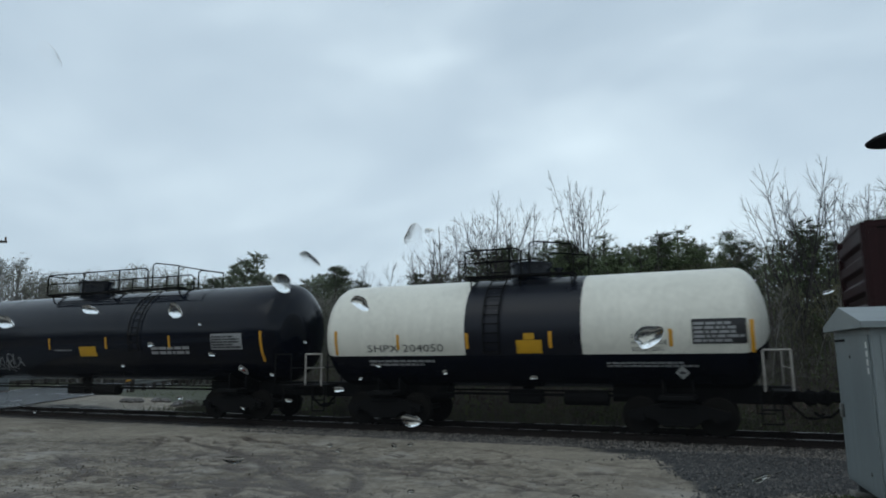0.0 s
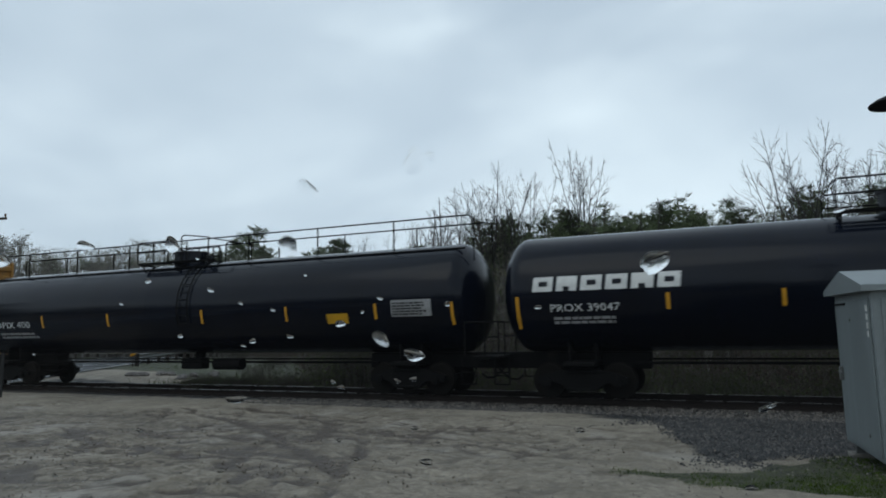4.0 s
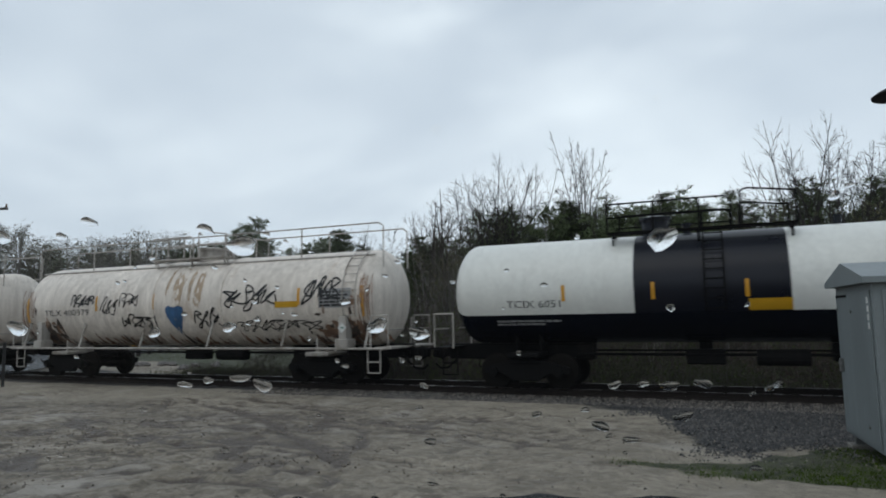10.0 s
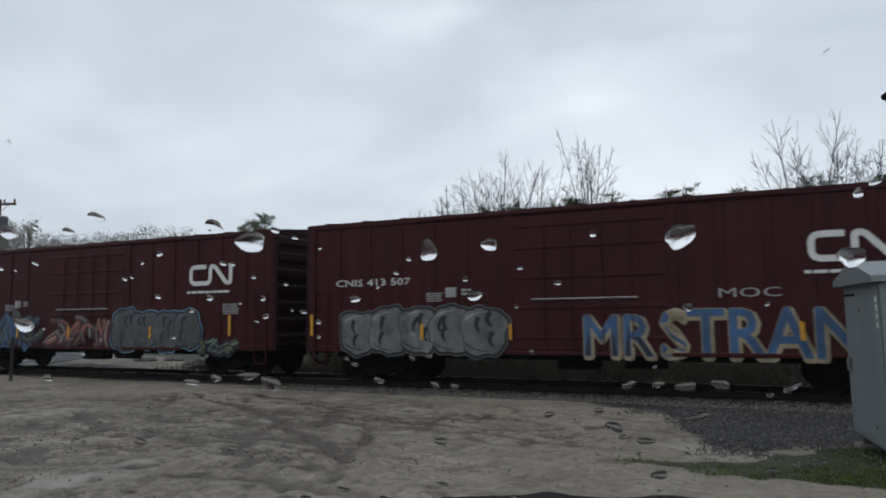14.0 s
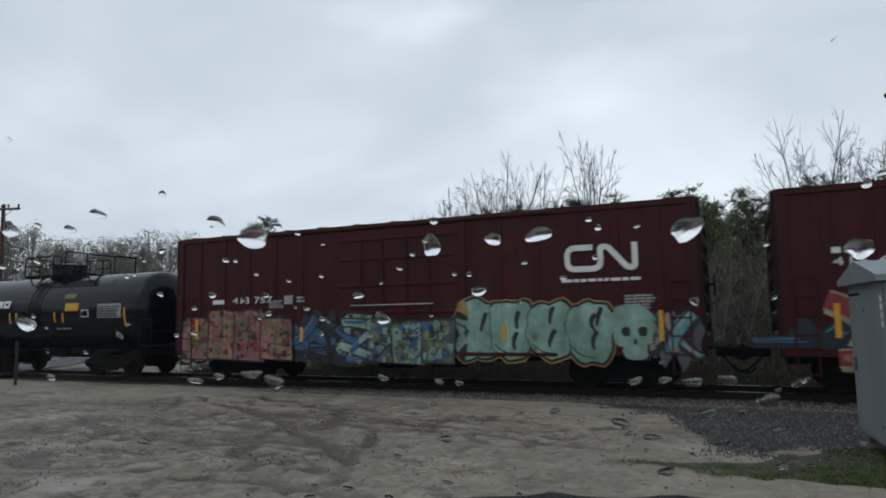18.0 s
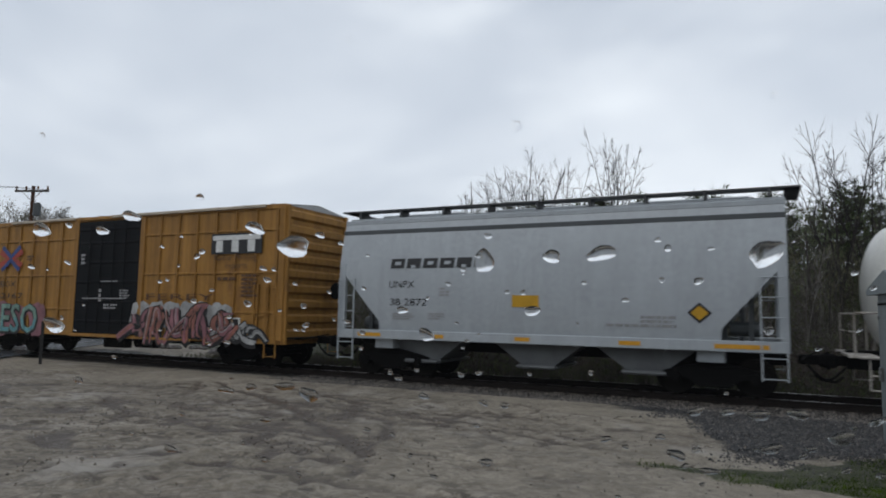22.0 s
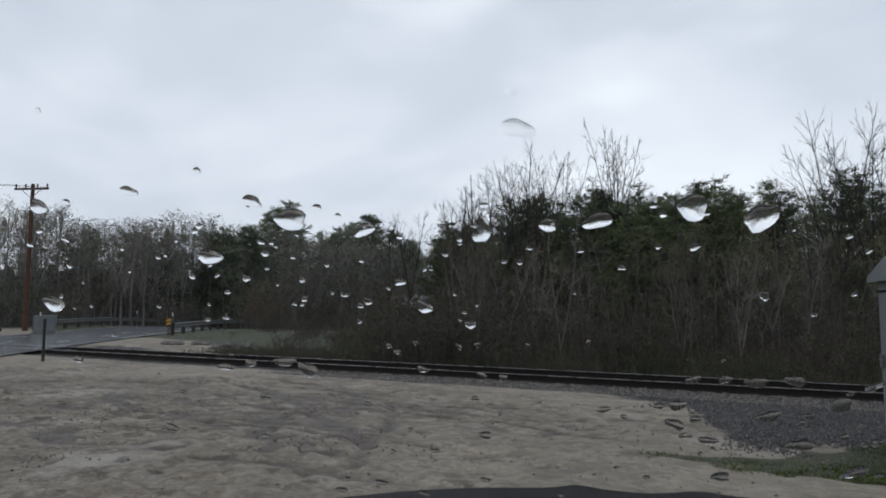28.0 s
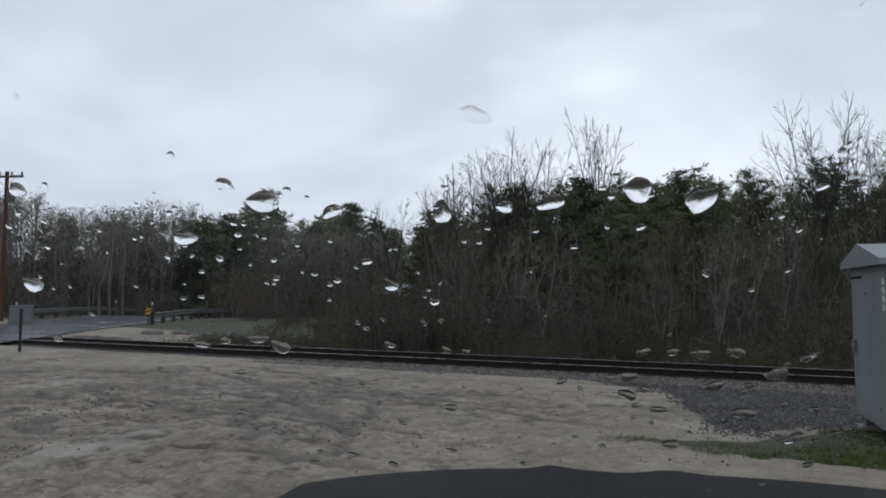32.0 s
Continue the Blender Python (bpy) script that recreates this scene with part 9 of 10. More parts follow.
def yellow_boxcar(left, right, number, mark_mat, field, seed, label):
    posts = [s * (1.75 + 0.84 * k) for s in (-1, 1) for k in range(1, 8) if 1.75 + 0.84 * k < (right - left) / 2 - 0.3]
    car, L = boxcar(left, right, 0.76, 5.06, label, YELLOW_PAINT, YELLOW_PAINT, posts, (1.72, 2.96, 4.30), (-1.62, 1.66), DOOR_BLACK, ROOF_GALV, 9, "yellow boxcars",
                    (1.3, 2.0, 2.7, 3.4, 4.1, 4.6), end_mat=YELLOW_PAINT, post=(0.11, 0.06))
    to = over_door(HALF + 0.062, (-1.62, 1.66))
    cross_mark(car, to, -6.25, 3.18, -4.85, 4.10, LOGO_RED, LOGO_BLUE)
    three_block_mark(car, to, 5.03, 3.62, 7.02, 4.16, mark_mat, field)
    lettering(car, to, [("Railcar Pooling", 5.12, 3.36, 0.20, 1.75), ("Experts", 5.60, 3.10, 0.20, 0.90)], LETTER_BROWN)
    lettering(car, to, [("FBOX", -6.28, 2.54, 0.22, 1.15), (number, -6.70, 2.08, 0.22, 2.05)], LETTER_BLACK, 0.014)
    lines(car, to, [(-7.0, 3.55, 0.45, 0.22, 2), (-4.55, 3.55, 0.42, 0.22, 2), (6.3, 2.2, 0.7, 0.75, 6), (5.3, 2.72, 0.9, 0.16, 1)], LETTER_BROWN, seed)
    door = on_flat(HALF + 0.085)
    lines(car, door, [(-1.35, 3.35, 0.26, 0.42, 3), (-0.2, 2.7, 1.1, 0.06, 1), (0.8, 2.1, 0.5, 0.35, 4), (-0.3, 2.0, 0.22, 0.5, 3), (0.0, 1.75, 0.7, 0.2, 2)], LETTER_GREY, seed + 1)
    k = Kit()
    z = 4.93
    k.box(0.2, 7.2, -HALF - 0.13, -HALF - 0.045, z + 0.06, z + 0.15, 0.01)
    k.box(-5.6, -1.8, -HALF - 0.13, -HALF - 0.045, z + 0.06, z + 0.15, 0.01)
    part("gutter_rail", k, LETTER_CREAM, car)
    part("route_board", Kit().box(5.72, 6.28, -HALF - 0.055, -HALF, 1.22, 1.54, 0.01), LETTER_WHITE, car)
    part("board_face", Kit().plate([(5.76, 1.26), (5.98, 1.26), (5.98, 1.50), (5.76, 1.50)], 0.06, on_flat(HALF)).plate([(6.02, 1.26), (6.24, 1.26), (6.24, 1.50), (6.02, 1.50)], 0.06, on_flat(HALF)), LETTER_BLACK, car)
    part("corner_gate", Kit().box(6.95, 7.0, -HALF - 0.07, -HALF - 0.02, 0.95, 2.6).box(7.35, 7.40, -HALF - 0.07, -HALF - 0.02, 0.95, 2.6).box(6.95, 7.4, -HALF - 0.07, -HALF - 0.02, 1.6, 1.66), YELLOW_PAINT, car)
    return car, to, L


car, to, L = yellow_boxcar(-91.45, -75.45, "50241", LETTER_MAROON, None, 50, "golden yellow boxcar with black doors and blue and teal graffiti")
piece(car, to, -6.9, 0.80, 2.0, 1.5, ("maroon", "red", "maroon", "white"), 52, letters=3, back=("red",), fat=0.34)
piece(car, to, -5.5, 0.74, 4.2, 1.25, ("maroon", "teal", "teal", "mint"), 51, letters=6, back=("maroon",), fat=0.33)
piece(car, on_flat(HALF + 0.10), -1.2, 0.85, 2.5, 1.35, ("black", "sky", "red", "blue", "sky", "white"), 53, letters=3, back=("navy", "maroon"), fat=0.30)
piece(car, to, 1.4, 0.72, 3.9, 1.55, ("black", "sky", "sky", "white"), 54, letters=5, back=("navy",), fat=0.30)
piece(car, to, 5.1, 1.2, 1.3, 1.1, ("black", "sky", "red", "sky", "white"), 55, letters=2, back=("navy",), fat=0.3)
piece(car, to, 6.55, 1.2, 1.3, 1.75, ("black", "sky", "sky", "white"), 56, letters=2, back=("blue",), fat=0.3)
strips(car, to, [4.3, 6.9], 1.2, 0.5)

car, to, L = yellow_boxcar(-286.4, -270.5, "502167", LETTER_WHITE, LETTER_BLACK, 60, "golden yellow boxcar with black doors, mint and pink graffiti")
blobs = Kit()
for k, (x, w) in enumerate(((-7.0, 0.9), (-5.6, 2.4), (-3.7, 0.9))):
    blob(blobs, x, 1.32, w, 1.25, to, 0.006 + 0.001 * k, random.Random(k))
part("graffiti", blobs, SPRAY["pink"], car, "pink sprayed cloud")
lettered_piece(car, to, "KESO", -6.75, 0.82, 3.05, 1.10, ("black", "mint", "aqua", "white"), 0.012, "mint green sprayed word")
blobs = Kit()
for k in range(6):
    blob(blobs, 1.9 + 0.72 * k, 1.55, 0.9, 0.9, to, 0.006 + 0.001 * k, random.Random(k + 9))
part("graffiti", blobs, SPRAY["white"], car, "white sprayed cloud")
piece(car, to, 1.65, 0.56, 4.1, 1.45, ("black", "pink", "salmon", "white"), 61, letters=6, fat=0.29, depth=0.014)
piece(car, to, 5.4, 0.75, 1.5, 0.7, ("black", "white", "white", "silver"), 62, letters=3, fat=0.3, depth=0.014)
lettering(car, to, [("FEREY", 2.1, 2.08, 0.22, 3.1)], LETTER_BROWN)
strips(car, to, [(2.55, 1.25, 0.4), (4.55, 1.0, 0.42)], 1.2)

car, to, L = yellow_boxcar(-304.8, -288.75, "50 2293", LETTER_MAROON, None, 70, "golden yellow boxcar with black doors and scattered pale graffiti")
piece(car, to, -6.95, 0.75, 3.4, 1.15, ("black", "white", "grey", "white"), 71, letters=5, fat=0.22)
piece(car, to, 1.75, 0.68, 4.4, 1.05, ("black", "sky", "grey", "silver"), 72, letters=6, fat=0.22)
k = Kit()
scribble(k, on_flat(HALF + 0.09), -0.75, 3.9, 1.75, 0.7, 73, 0.06, loops=4)
scribble(k, on_flat(HALF + 0.09), -0.7, 3.05, 1.55, 0.42, 74, 0.06, loops=4)
part("graffiti", k, SPRAY["silver"], car, "pale scrawl on the black door")
k = Kit()
scribble(k, to, 3.75, 2.15, 1.7, 0.72, 75, 0.05, loops=5)
part("graffiti", k, SPRAY["ochre"], car, "ochre spray tags")

# rusted orange boxcar at the tail
posts = [s * (1.85 + 0.95 * k) for s in (-1, 1) for k in range(1, 6)]
car, L = boxcar(-322.5, -306.55, 0.88, 4.40, "rusted orange boxcar with worn black doors, last of the train", RUSTY_PAINT, RUSTY_POST, posts, (), (-1.72, 1.62),
                DOOR_BLACK, BROWN_DARK, 8, "", [1.15 + 0.2 * k for k in range(16)], end_mat=RUSTY_PAINT, post=(0.14, 0.03), sill_drop=0.1)
to = over_door(HALF + 0.032, (-1.72, 1.62))
cross_mark(car, to, 4.70, 2.30, 6.10, 3.50, LOGO_FADED_RED, LOGO_FADED_BLUE)
k = Kit()
for q in range(4):
    x0 = -4.85 + 0.62 * q
    stroke(k, [(x0, 2.62), (x0, 3.04)] if q % 2 else [(x0 + 0.42, 2.64), (x0, 2.66), (x0 + 0.02, 3.02), (x0 + 0.42, 3.04)], 0.13, to, 0.010 + 0.0005 * q)
stroke(k, [(-2.75, 2.60), (-2.30, 3.06)], 0.13, to, 0.0125)
stroke(k, [(-2.75, 3.06), (-2.30, 2.60)], 0.13, to, 0.0128)
stroke(k, [(-6.35, 3.62), (-5.5, 3.64), (-4.75, 3.66), (-4.62, 3.22)], 0.16, to, 0.013)
stroke(k, [(-5.2, 3.64), (-5.2, 3.22)], 0.14, to, 0.0135)
stroke(k, [(-6.3, 3.02), (-5.35, 3.06)], 0.15, to, 0.014)
part("graffiti", k, SPRAY["black"], car, "worn black remains of large letters")
panel(car, to, -6.2, 1.15, -5.4, 2.12, material("faded_yellow_patch", (0.42, 0.24, 0.04), 0.6, streak=0.6), "patch")
panel(car, to, -5.15, 1.5, -4.55, 2.12, MATS["faded_yellow_patch"], "patch")
panel(car, to, 6.3, 1.3, 7.05, 2.12, MATS["faded_yellow_patch"], "patch")
lettering(car, to, [("36 237", -6.05, 1.82, 0.20, 1.35)], LETTER_BLACK, 0.014)
panel(car, to, 4.6, 1.58, 5.2, 1.96, LETTER_WHITE, "route_board")
panel(car, to, 4.66, 1.64, 4.88, 1.9, LETTER_BLACK, "board_face", 0.014)
panel(car, to, 4.92, 1.64, 5.14, 1.9, LETTER_BLACK, "board_face", 0.014)
panel(car, to, 4.86, 1.30, 5.10, 1.48, SPRAY["green"], "sticker")
lines(car, on_flat(HALF + 0.10), [(-1.5, 1.45, 1.1, 0.5, 4), (0.1, 1.3, 1.1, 0.2, 2)], LETTER_CREAM, 80)
lines(car, to, [(2.2, 3.66, 2.8, 0.16, 1), (-4.2, 0.95, 2.4, 0.8, 5), (6.7, 3.4, 0.6, 0.3, 2)], LETTER_BROWN, 81)
piece(car, to, -4.3, 0.95, 2.5, 0.75, ("maroon", "grey", "maroon", "peach"), 82, letters=5, fat=0.2)

# oxide brown boxcars
def noodle(car, to, x0, z0, x1, z1, mat, width):
    """The railway's monogram as one plain bent band."""
    w, hh = x1 - x0, z1 - z0
    d = width / 2

    def rounded(pts, rad):
        out = [pts[0]]
        for a, b, c in zip(pts, pts[1:], pts[2:]):
            va, vc = Vector(a) - Vector(b), Vector(c) - Vector(b)
            r = min(rad, va.length * 0.48, vc.length * 0.48)
            p, q = Vector(b) + va.normalized() * r, Vector(b) + vc.normalized() * r
            for i in range(6):
                f = i / 5
                out.append(tuple((1 - f) ** 2 * p + 2 * f * (1 - f) * Vector(b) + f * f * q))
        return out + [pts[-1]]
    pts = rounded([(x0 + 0.40 * w, z1 - d), (x0 + d, z1 - d), (x0 + d, z0 + d), (x0 + 0.50 * w, z0 + d), (x0 + 0.50 * w, z1 - d), (x0 + 0.60 * w, z1 - d), (x1 - d - 0.10 * w, z0 + d), (x1 - d, z0 + d), (x1 - d, z1)], hh * 0.30)
    return part("trade_mark", stroke(Kit(), pts, width, to, 0.010), mat, car)


def brown_boxcar(left, right, label, seed, z1=4.47, z0=0.85, paint=BROWN_PAINT, mark=True):
    L = right - left
    posts = [s * (2.1 + 0.98 * k) for s in (-1, 1) for k in range(1, 6) if 2.1 + 0.98 * k < L / 2 - 0.2]
    car, L = boxcar(left, right, z0, z1, label, paint, paint, posts, (), (-1.80, 1.95), paint, BROWN_DARK, 7, "brown boxcars", (1.25, 2.0, 2.75, 3.5, 4.05), roof_ribs=13, end_mat=BROWN_DARK, post=(0.20, 0.030))
    to = over_door(HALF + 0.032, (-1.80, 1.95))
    if mark:
        noodle(car, to, 4.80, 2.86, 6.55, 3.52, LETTER_WHITE, 0.14)
        lines(car, to, [(4.72, 2.62, 2.0, 0.11, 1)], LETTER_WHITE, seed)
    lines(car, to, [(6.2, 1.95, 0.7, 0.35, 5), (-4.2, 2.2, 0.55, 0.25, 4), (-3.2, 2.35, 0.3, 0.2, 2)], LETTER_GREY, seed + 1)
    part("route_board", Kit().box(-3.65, -3.35, -HALF - 0.05, -HALF, 2.30, 2.56, 0.01), LETTER_GREY, car)
    return car, to, L


car, to, L = brown_boxcar(2.9, 18.75, "dark brown boxcar seen only by its ribbed end", 100, 4.6, paint=BROWN_DARK)

car, to, L = brown_boxcar(-108.9, -93.4, "oxide brown boxcar with silver graffiti and a large pale mark", 110, mark=False)
noodle(car, to, 2.75, 2.35, 6.85, 3.66, LETTER_CREAM, 0.40)
lines(car, to, [(-7.05, 3.42, 2.3, 0.22, 1), (-7.05, 3.05, 2.3, 0.22, 1)], LETTER_CREAM, 111)
lettering(car, to, [("CNIS 413271", -7.08, 2.55, 0.22, 2.45)], LETTER_CREAM)
k = Kit()
for z in (2.92, 2.48):
    k.plate([(-7.08, z), (-4.65, z), (-4.65, z + 0.035), (-7.08, z + 0.035)], 0.009, to)
part("rule_lines", k, LETTER_CREAM, car)
piece(car, to, -7.5, 0.95, 6.2, 1.05, ("navy", "blue", "navy", "sky"), 112, letters=7, back=("blue", "navy"), fat=0.24, depth=0.004)
throw_up(car, to, -5.75, 0.72, 3.9, 1.30, ("black", "silver", "cream", "white"), 113, 4, 0.016, "silver sprayed letters with black outlines")
piece(car, to, -1.55, 0.72, 2.8, 1.25, ("navy", "blue", "grey", "ochre"), 114, letters=4, back=("blue",), fat=0.24)
throw_up(car, to, 0.75, 0.72, 5.9, 1.55, ("black", "silver", "cream", "white"), 118, 4, 0.016, "large silver sprayed letters with black outlines")
piece(car, to, 6.75, 1.0, 0.98, 1.2, ("navy", "blue", "aqua", "white"), 116, letters=2, back=("blue",), fat=0.24)
strips(car, to, [-5.6, -3.82, -2.1, 1.89, 3.59, 5.35, 7.7], 1.35, 0.48, 0.11, 0.045)

car, to, L = brown_boxcar(-174.6, -158.65, "oxide brown boxcar with a white mark and yellow-blue sprayed word", 120)
lettering(car, to, [("CNIS 413 507", -7.04, 2.67, 0.20, 2.35)], LETTER_WHITE)
throw_up(car, to, -6.75, 0.84, 4.6, 1.15, ("black", "silver", "grey", "white"), 121, 5, 0.012, "faded silver sprayed letters")
lettered_piece(car, to, "MR", 0.0, 0.84, 1.55, 1.0, ("cream", "blue", "navy", "white"))
lettered_piece(car, to, "STRANGE", 1.75, 0.84, 5.65, 1.12, ("cream", "blue", "blue", "white"))
lettering(car, to, [("MOC", 3.0, 2.15, 0.22, 1.25)], LETTER_GREY)
strips(car, to, [(7.86, 1.37, 0.45), (-7.85, 1.3, 0.6), -4.34, -1.86, 4.6, 6.5], 1.2, 0.40, 0.09, 0.045)

car, to, L = brown_boxcar(-192.1, -175.9, "oxide brown boxcar with blue-grey graffiti along the sill", 130)
lettering(car, to, [("415 470", -6.6, 2.45, 0.20, 1.45)], LETTER_WHITE)
lines(car, to, [(-7.45, 2.45, 0.55, 0.20, 1)], LETTER_WHITE, 131)
piece(car, to, -7.5, 0.78, 4.9, 1.4, ("navy", "blue", "grey", "olive"), 132, letters=6, back=("grey", "blue"), fat=0.26)
piece(car, to, -1.5, 0.85, 2.8, 1.2, ("maroon", "grey", "salmon", "white"), 133, letters=4, fat=0.2)
throw_up(car, to, 1.6, 0.85, 3.6, 1.25, ("navy", "grey", "sky", "silver"), 134, 4, 0.012, "pale blue-grey sprayed letters")
piece(car, to, 5.3, 0.7, 1.4, 0.5, ("navy", "olive", "grey", "mint"), 135, letters=3, fat=0.22)
strips(car, to, [(6.5, 1.3, 0.62), (-7.7, 1.2, 0.6), -3.4, -0.6, 3.2], 1.2, 0.4, 0.09, 0.045)

car, to, L = brown_boxcar(-209.35, -193.5, "oxide brown boxcar with red and cream graffiti", 140)
lettering(car, to, [("415 696", -6.93, 2.76, 0.18, 1.5)], LETTER_WHITE)
lines(car, to, [(-6.93, 3.02, 0.7, 0.20, 1)], LETTER_WHITE, 141)
piece(car, to, -7.6, 1.05, 5.7, 0.7, ("navy", "navy", "blue", "teal"), 142, letters=4, fat=0.22, mottle=1)
piece(car, to, -6.5, 0.75, 4.6, 1.45, ("cream", "red", "salmon", "pink"), 143, letters=4, back=("cream",), fat=0.33, depth=0.026)
piece(car, to, 1.75, 0.72, 4.6, 1.5, ("black", "black", "navy", "cream"), 144, letters=6, back=("cream",), fat=0.25, mottle=2)
k = Kit()
scribble(k, to, 7.1, 2.72, 0.6, 0.5, 145, 0.05, loops=3)
part("graffiti", k, SPRAY["silver"], car, "pale spray tag")
strips(car, to, [(-6.92, 1.25, 0.72), -3.37, -0.17, 2.41, 4.63, (6.91, 1.2, 0.75)], 1.2, 0.42, 0.11, 0.045)

car, to, L = brown_boxcar(-226.7, -211.0, "oxide brown boxcar with a long multicoloured mural", 150)
lettering(car, to, [("413 757", -5.6, 2.36, 0.20, 1.5)], LETTER_WHITE)
lines(car, to, [(-6.39, 2.36, 0.55, 0.20, 1)], LETTER_WHITE, 151)
piece(car, to, -3.5, 0.62, 2.0, 1.4, ("black", "blue", "navy", "sky"), 153, letters=2, back=("navy",), fat=0.30, depth=0.020)
piece(car, to, -1.6, 0.66, 3.4, 1.3, ("navy", "mint", "blue", "white"), 154, letters=3, fat=0.22, depth=0.020)
throw_up(car, to, 1.95, 0.74, 3.9, 1.45, ("black", "mint", "ochre", "white"), 155, 4, 0.016, "pale green sprayed block letters")
mosaic(car, to, -7.55, 0.66, 4.2, 1.45, ("pink", "peach", "salmon", "olive", "red", "maroon", "black"), 157, 4, 0.010, "salmon and pink sprayed patchwork")
mosaic(car, to, -1.6, 0.62, 3.4, 1.30, ("mint", "grey", "navy", "olive", "blue", "black"), 158, 4, 0.010, "grey-green sprayed patchwork")
face = Kit()
blob(face, 6.35, 1.55, 0.95, 1.0, to, 0.030, random.Random(4), 24, 0.06)
blob(face, 6.40, 0.98, 0.55, 0.45, to, 0.0304, random.Random(5), 16, 0.06)
face.slot = 1
for fx in (6.20, 6.58):
    blob(face, fx, 1.42, 0.20, 0.22, to, 0.0312, random.Random(6), 14, 0.08)
blob(face, 6.40, 1.18, 0.08, 0.14, to, 0.0314, random.Random(7), 8, 0.08)
part("graffiti", face, [SPRAY["mint"], SPRAY["black"]], car, "pale sprayed round head with dark eye hollows")
piece(car, to, 6.2, 0.8, 1.5, 1.2, ("navy", "peach", "aqua", "white"), 156, letters=2, back=("grey",), fat=0.25)
strips(car, to, [(-7.0, 1.3, 0.6), -3.0, 0.2, 3.2, (7.0, 1.2, 0.7)], 1.2, 0.42, 0.10, 0.045)


# ---- covered hopper ----
def hopper(left, right):
    car, L = railcar("covered_hopper", left, right, "clean light grey covered hopper with angled end bays", "")
    h, z0, z1 = L / 2, 1.18, 4.40
    half = 1.55
    body = Kit()
    # side panel with a slight outward bow and a hip near the top; the lower corners are cut away at the slope sheets
    bow_z = [z0, 1.40, 1.55, 1.90, 2.30, 2.60, 2.92, 3.20, 3.50, 3.80, 4.10, z1]
    bow_y = [1.47, 1.515, 1.53, 1.55, 1.56, 1.555, 1.54, 1.515, 1.475, 1.42, 1.345, 1.24]
    bow = lambda z: float(np.interp(z, bow_z, bow_y))
    rows = [(y, z, h if z > 2.95 else (h - 1.35 + max(0.0, z - 1.55) * (1.23 / 1.37))) for y, z in zip(bow_y, bow_z)] + [(0.95, z1 + 0.16, h), (0, z1 + 0.22, h)]
    for s in (-1, 1):
        p = []
        for y, z, reach in rows:
            p += [(-reach, s * y, z), (reach, s * y, z)]
        f = [(2 * i, 2 * i + 1, 2 * i + 3, 2 * i + 2) for i in range(len(rows) - 1)]
        body.add(p, f)
    for s in (-1, 1):
        body.add([(s * h, -half + 0.1, 2.95), (s * h, half - 0.1, 2.95), (s * h, 1.24, z1), (s * h, 0, z1 + 0.2), (s * h, -1.24, z1)], [(0, 1, 2, 3, 4)])
        body.add([(s * h, -half + 0.05, 2.95), (s * h, half - 0.05, 2.95), (s * (h - 2.6), half - 0.05, 1.0), (s * (h - 2.6), -half + 0.05, 1.0)], [(0, 1, 2, 3)])
    part("body", body, GREY_PAINT, car, smooth=True)
    for s in (-1, 1):
        part("side_band", Kit().box(-h, h, min(s * 1.28, s * 1.375), max(s * 1.28, s * 1.375), 4.03, 4.15, 0.01), GREY_DARK, car)
        part("top_sill", Kit().box(-h - 0.02, h + 0.02, min(s * 1.12, s * 1.27), max(s * 1.12, s * 1.27), z1 - 0.06, z1 + 0.06, 0.01), GREY_PAINT, car)
        part("side_sill", Kit().box(-h, h, min(s * (half - 0.06), s * (half + 0.03)), max(s * (half - 0.06), s * (half + 0.03)), 1.05, 1.30, 0.015), GREY_PAINT, car)
        for x in (-h + 0.10, h - 0.10):
            part("corner_post", Kit().box(x - 0.10, x + 0.10, min(s * (half - 0.12), s * half), max(s * (half - 0.12), s * half), 1.05, 3.2, 0.01), GREY_PAINT, car)
        for e in (-1, 1):
            ladder(car, e * (h - 0.30), s * half, 0.45, 2.75, GREY_PAINT, 0.5, 0.07, s)
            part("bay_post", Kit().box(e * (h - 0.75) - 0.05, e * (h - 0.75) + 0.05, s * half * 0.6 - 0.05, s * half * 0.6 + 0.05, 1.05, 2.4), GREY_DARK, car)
    # end bay, like its posts, in dark grey: the recess's shade is in the colour
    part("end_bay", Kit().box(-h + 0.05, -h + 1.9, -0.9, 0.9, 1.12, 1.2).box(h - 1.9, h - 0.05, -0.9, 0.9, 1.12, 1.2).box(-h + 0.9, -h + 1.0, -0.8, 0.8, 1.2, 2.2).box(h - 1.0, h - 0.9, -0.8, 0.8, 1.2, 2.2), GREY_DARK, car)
    part("air_tank", Kit().rod((h - 1.2, -0.75, 1.55), (h - 0.5, -0.75, 1.55), 0.17, 14).rod((-h + 0.5, -0.75, 1.5), (-h + 1.1, -0.75, 1.5), 0.17, 14), GREY_DARK, car)
    rw = Kit()
    for s in (-1, 1):
        rw.box(-h - 0.35, h + 0.35, s * 0.75 - 0.22, s * 0.75 + 0.22, z1 + 0.36, z1 + 0.40)
        for i in range(9):
            x = -h + 0.3 + (L - 0.6) * i / 8
            rw.box(x - 0.03, x + 0.03, s * 0.75 - 0.24, s * 0.75 + 0.24, z1 + 0.16, z1 + 0.36)
    for s in (-1, 1):
        rw.box(s * (h + 0.18) - 0.17, s * (h + 0.18) + 0.17, -0.95, 0.95, z1 + 0.36, z1 + 0.40)
    part("roof_walkway", rw, material("weathered_walkway_steel", (0.075, 0.078, 0.08), 0.6, 0.3, scale=3.0), car)
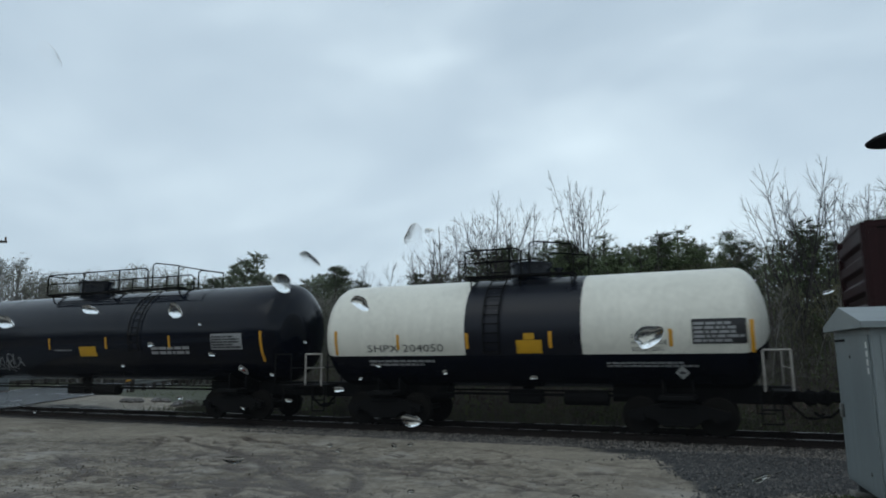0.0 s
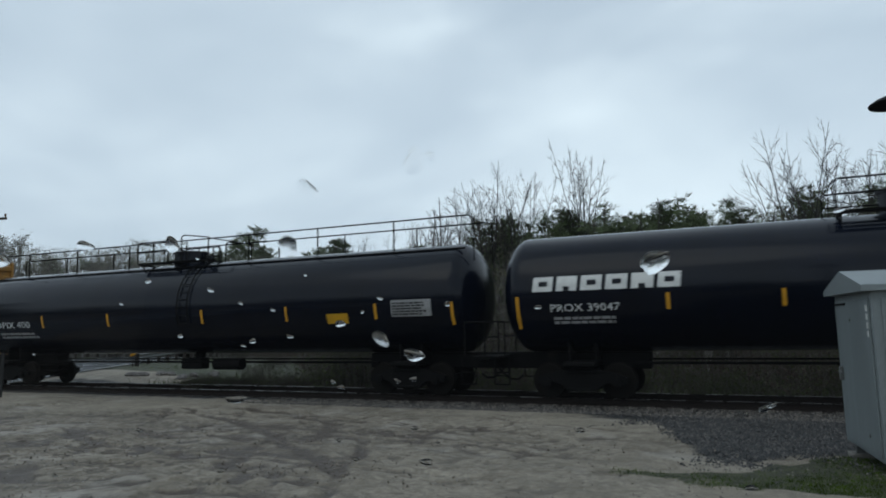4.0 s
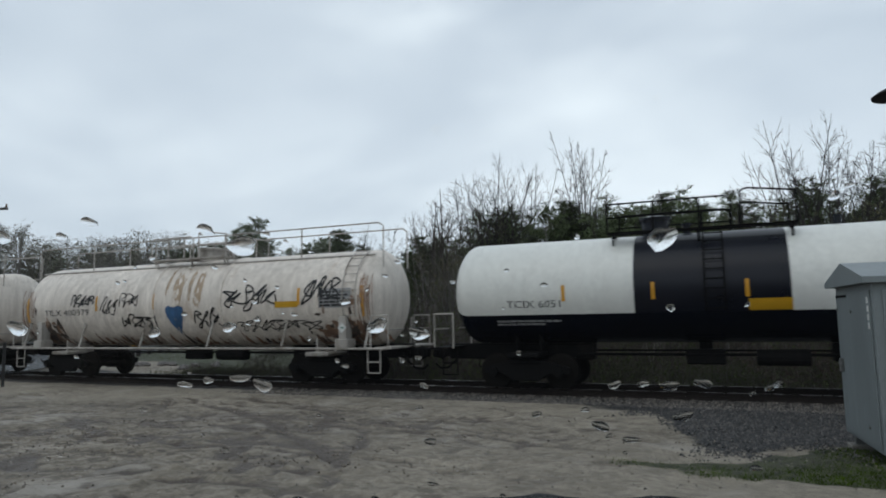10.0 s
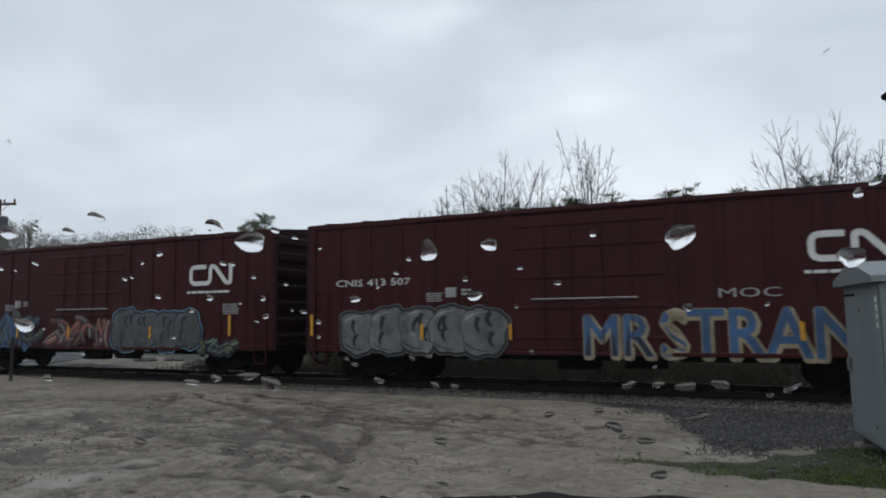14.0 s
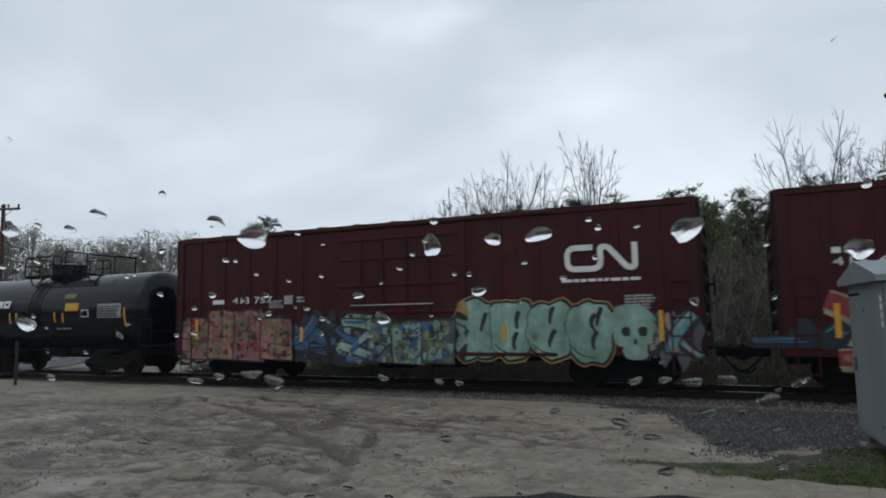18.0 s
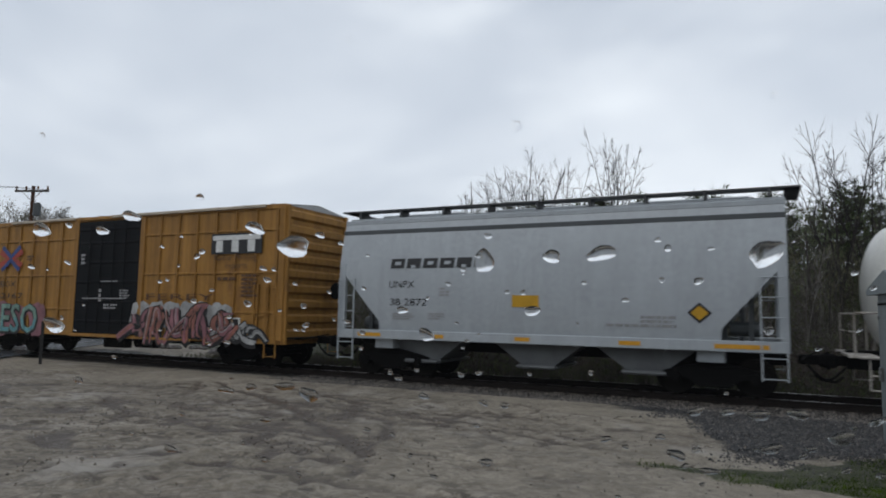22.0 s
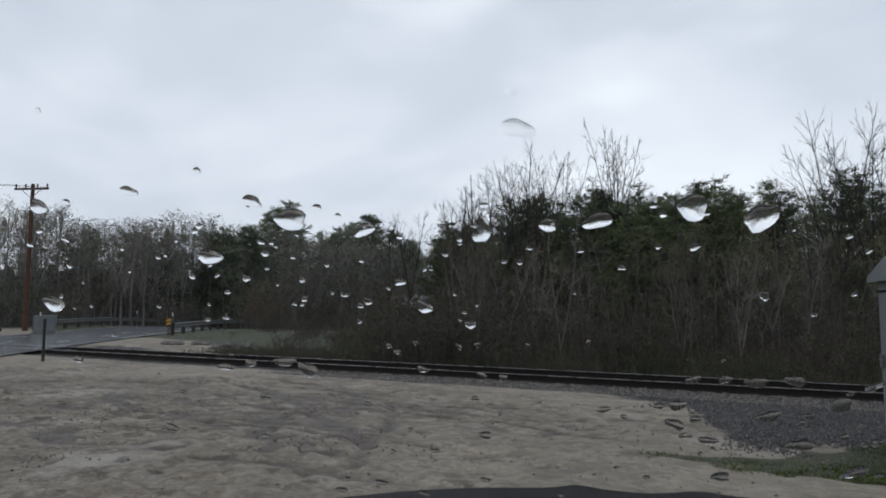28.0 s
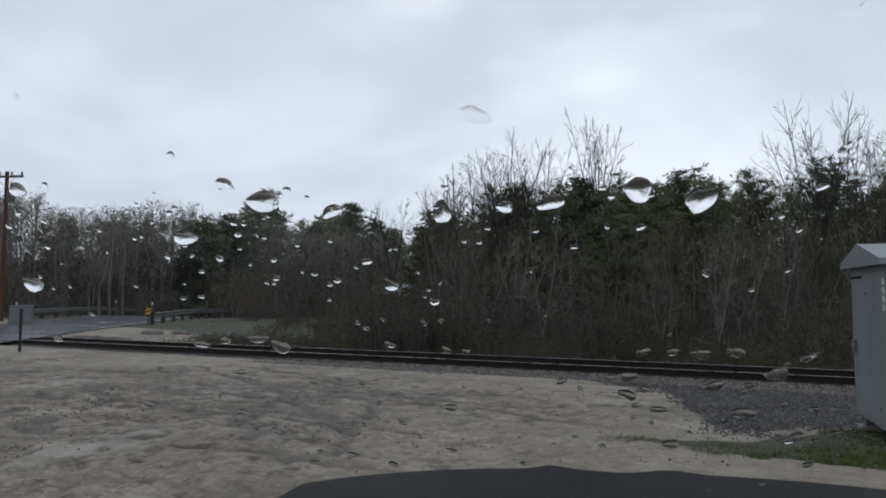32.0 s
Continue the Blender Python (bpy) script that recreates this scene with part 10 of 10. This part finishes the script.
    for x in (-3.7, 0.0, 3.7):
        part("hatch", Kit().box(x - 1.4, x + 1.4, -0.35, 0.35, z1 + 0.20, z1 + 0.32, 0.03), GREY_PAINT, car)
    for x in (-3.3, 0.0, 2.7):
        k = Kit()
        t = [(x - 1.25, 1.08), (x + 1.25, 1.08), (x + 0.42, 0.48), (x - 0.42, 0.48)]
        k.add([(a, y, z) for y in (-0.9, 0.9) for a, z in t], [(0, 1, 2, 3), (7, 6, 5, 4), (0, 3, 7, 4), (1, 5, 6, 2), (3, 2, 6, 7)])
        k.box(x - 0.55, x + 0.55, -1.0, 1.0, 0.42, 0.50, 0.02).rod((x - 0.5, -1.1, 0.46), (x + 0.5, -1.1, 0.46), 0.05, 8)
        part("outlet_bay", k, material("dull_grey_bay_steel", (0.20, 0.21, 0.215), 0.55, 0.2, scale=2.0), car)
    to = lambda u, w, d: (u, -bow(w) - d - 0.004, w)
    ring_word(car, to, -4.1, 3.02, 3.05, 0.27, 6, LETTER_BLACK, GREY_PAINT)
    lettering(car, to, [("UNPX", -4.12, 2.48, 0.20, 0.8), ("38 2872", -4.08, 1.99, 0.20, 1.15)], LETTER_BLACK)
    lines(car, to, [(-4.0, 1.6, 0.8, 0.2, 3), (-2.9, 1.62, 0.5, 0.2, 3), (-2.55, 2.25, 0.3, 0.26, 3), (1.9, 1.55, 1.1, 0.1, 1), (2.7, 1.55, 0.9, 0.3, 3)], LETTER_GREY, 160)
    panel(car, to, -0.48, 1.98, 0.23, 2.28, PLACARD_YELLOW)
    part("hazard_square", Kit().plate([(4.0, 1.66), (4.26, 1.90), (4.0, 2.14), (3.74, 1.90)], 0.008, to), LETTER_BLACK, car)
    part("hazard_mark", Kit().plate([(4.0, 1.73), (4.19, 1.90), (4.0, 2.07), (3.81, 1.90)], 0.012, to), PLACARD_YELLOW, car)
    side = on_flat(half + 0.03)
    for x, w in ((-5.1, 0.75), (-0.4, 0.4), (2.2, 0.5), (4.3, 1.1), (-2.8, 0.4)):
        panel(car, side, x, 1.12, x + w, 1.22, STRIPE_YELLOW, "reflector_strip", cuts=1)
    for x in (-4.7, 3.9):
        part("under_box", Kit().box(x, x + 0.6, -1.3, -0.9, 0.78, 1.05, 0.02), GREY_PAINT, car)
    part("centre_sill", Kit().box(-h, h, -0.25, 0.25, 0.72, 1.1, 0.02), UNDER, car)
    gear(car, L, h - 1.55, h + 0.50)
    return car


hopper(-268.5, -256.9)


# ---- movement ----
def motions():
    for car, mid in TRAIN:
        walk(car, [(t, pose(mid + run(t), TRACK_Y, 0)) for t in (0, 1, 2, 3.5, 4.5, 5.5, 7, 9, 11, 13, 14.5, 15.5, 16.5, 18, 20, 22, 24, 26, 29, 32)])
    # wheels turn while their car is in sight
    middles = {car.name: mid for car, mid in TRAIN}
    for ws, offset, car in WHEELSETS:
        rest = ws.matrix_basis.copy()
        mid = middles[car.name]
        seen = [i * 0.05 for i in range(641) if -34.0 < mid + run(i * 0.05) < 14.0]
        if not seen:
            seen = [16.0]
        rows = [(t, rest @ Matrix.Rotation((run(t) - run(seen[0])) / WHEEL_R, 4, "Y")) for t in seen]
        if seen[0] > 0.0:
            rows.insert(0, (0.0, rows[0][1]))
        if seen[-1] < 32.0:
            rows.append((32.0, rows[-1][1]))
        walk(ws, rows)
    drive = [(0.0, -21.8, 4.6), (26.3, -21.8, 4.6), (27.2, -24.4, 8.6), (27.9, -27.4, 13.6), (28.5, -30.3, 18.0), (29.0, -32.5, 21.5), (29.5, -34.7, 25.7), (30.0, -37.1, 30.5), (30.5, -39.9, 36.1), (31.0, -44.0, 43.5), (31.5, -48.6, 52.4), (32.0, -53.0, 61.2)]
    rows = []
    for i, (t, x, y) in enumerate(drive):
        a, b = drive[max(1, i - 1)], drive[min(len(drive) - 1, max(2, i + 1))]
        z0, z1 = float(road_height(a[1], a[2])), float(road_height(b[1], b[2]))
        run_len = math.hypot(b[1] - a[1], b[2] - a[2])
        rows.append((t, pose(x, y, float(road_height(x, y)) + 0.02, 0, -math.degrees(math.atan2(z1 - z0, run_len)), math.degrees(math.atan2(b[2] - a[2], b[1] - a[1])) - 4.0)))
    walk(white_suv, rows)
    # rain beads fall onto the glass, and some run off it
    for bead, place, above, below, land, leave in RAIN:
        rows = [(0.0, Matrix.Translation(above if land else place))]
        if land:
            rows += [(land - 0.15, Matrix.Translation(above)), (land, Matrix.Translation(place))]
        if leave:
            rows += [(leave, Matrix.Translation(place)), (leave + 0.9, Matrix.Translation(below))]
        rows.append((32.0, rows[-1][1]))
        walk(bead, rows)
    # the car's own wheels roll with the distance it has driven
    at, gone = [drive[0][0]], [0.0]
    for a, b in zip(drive, drive[1:]):
        at.append(b[0])
        gone.append(gone[-1] + math.hypot(b[1] - a[1], b[2] - a[2]))
    for wheel, x, s in SUV_WHEELS:
        rest = wheel.matrix_basis.copy()
        times = [0.0] + [26.3 + 0.025 * i for i in range(229)]
        walk(wheel, [(t, rest @ Matrix.Rotation(float(np.interp(t, at, gone)) / 0.352, 4, "Y")) for t in times])


motions()
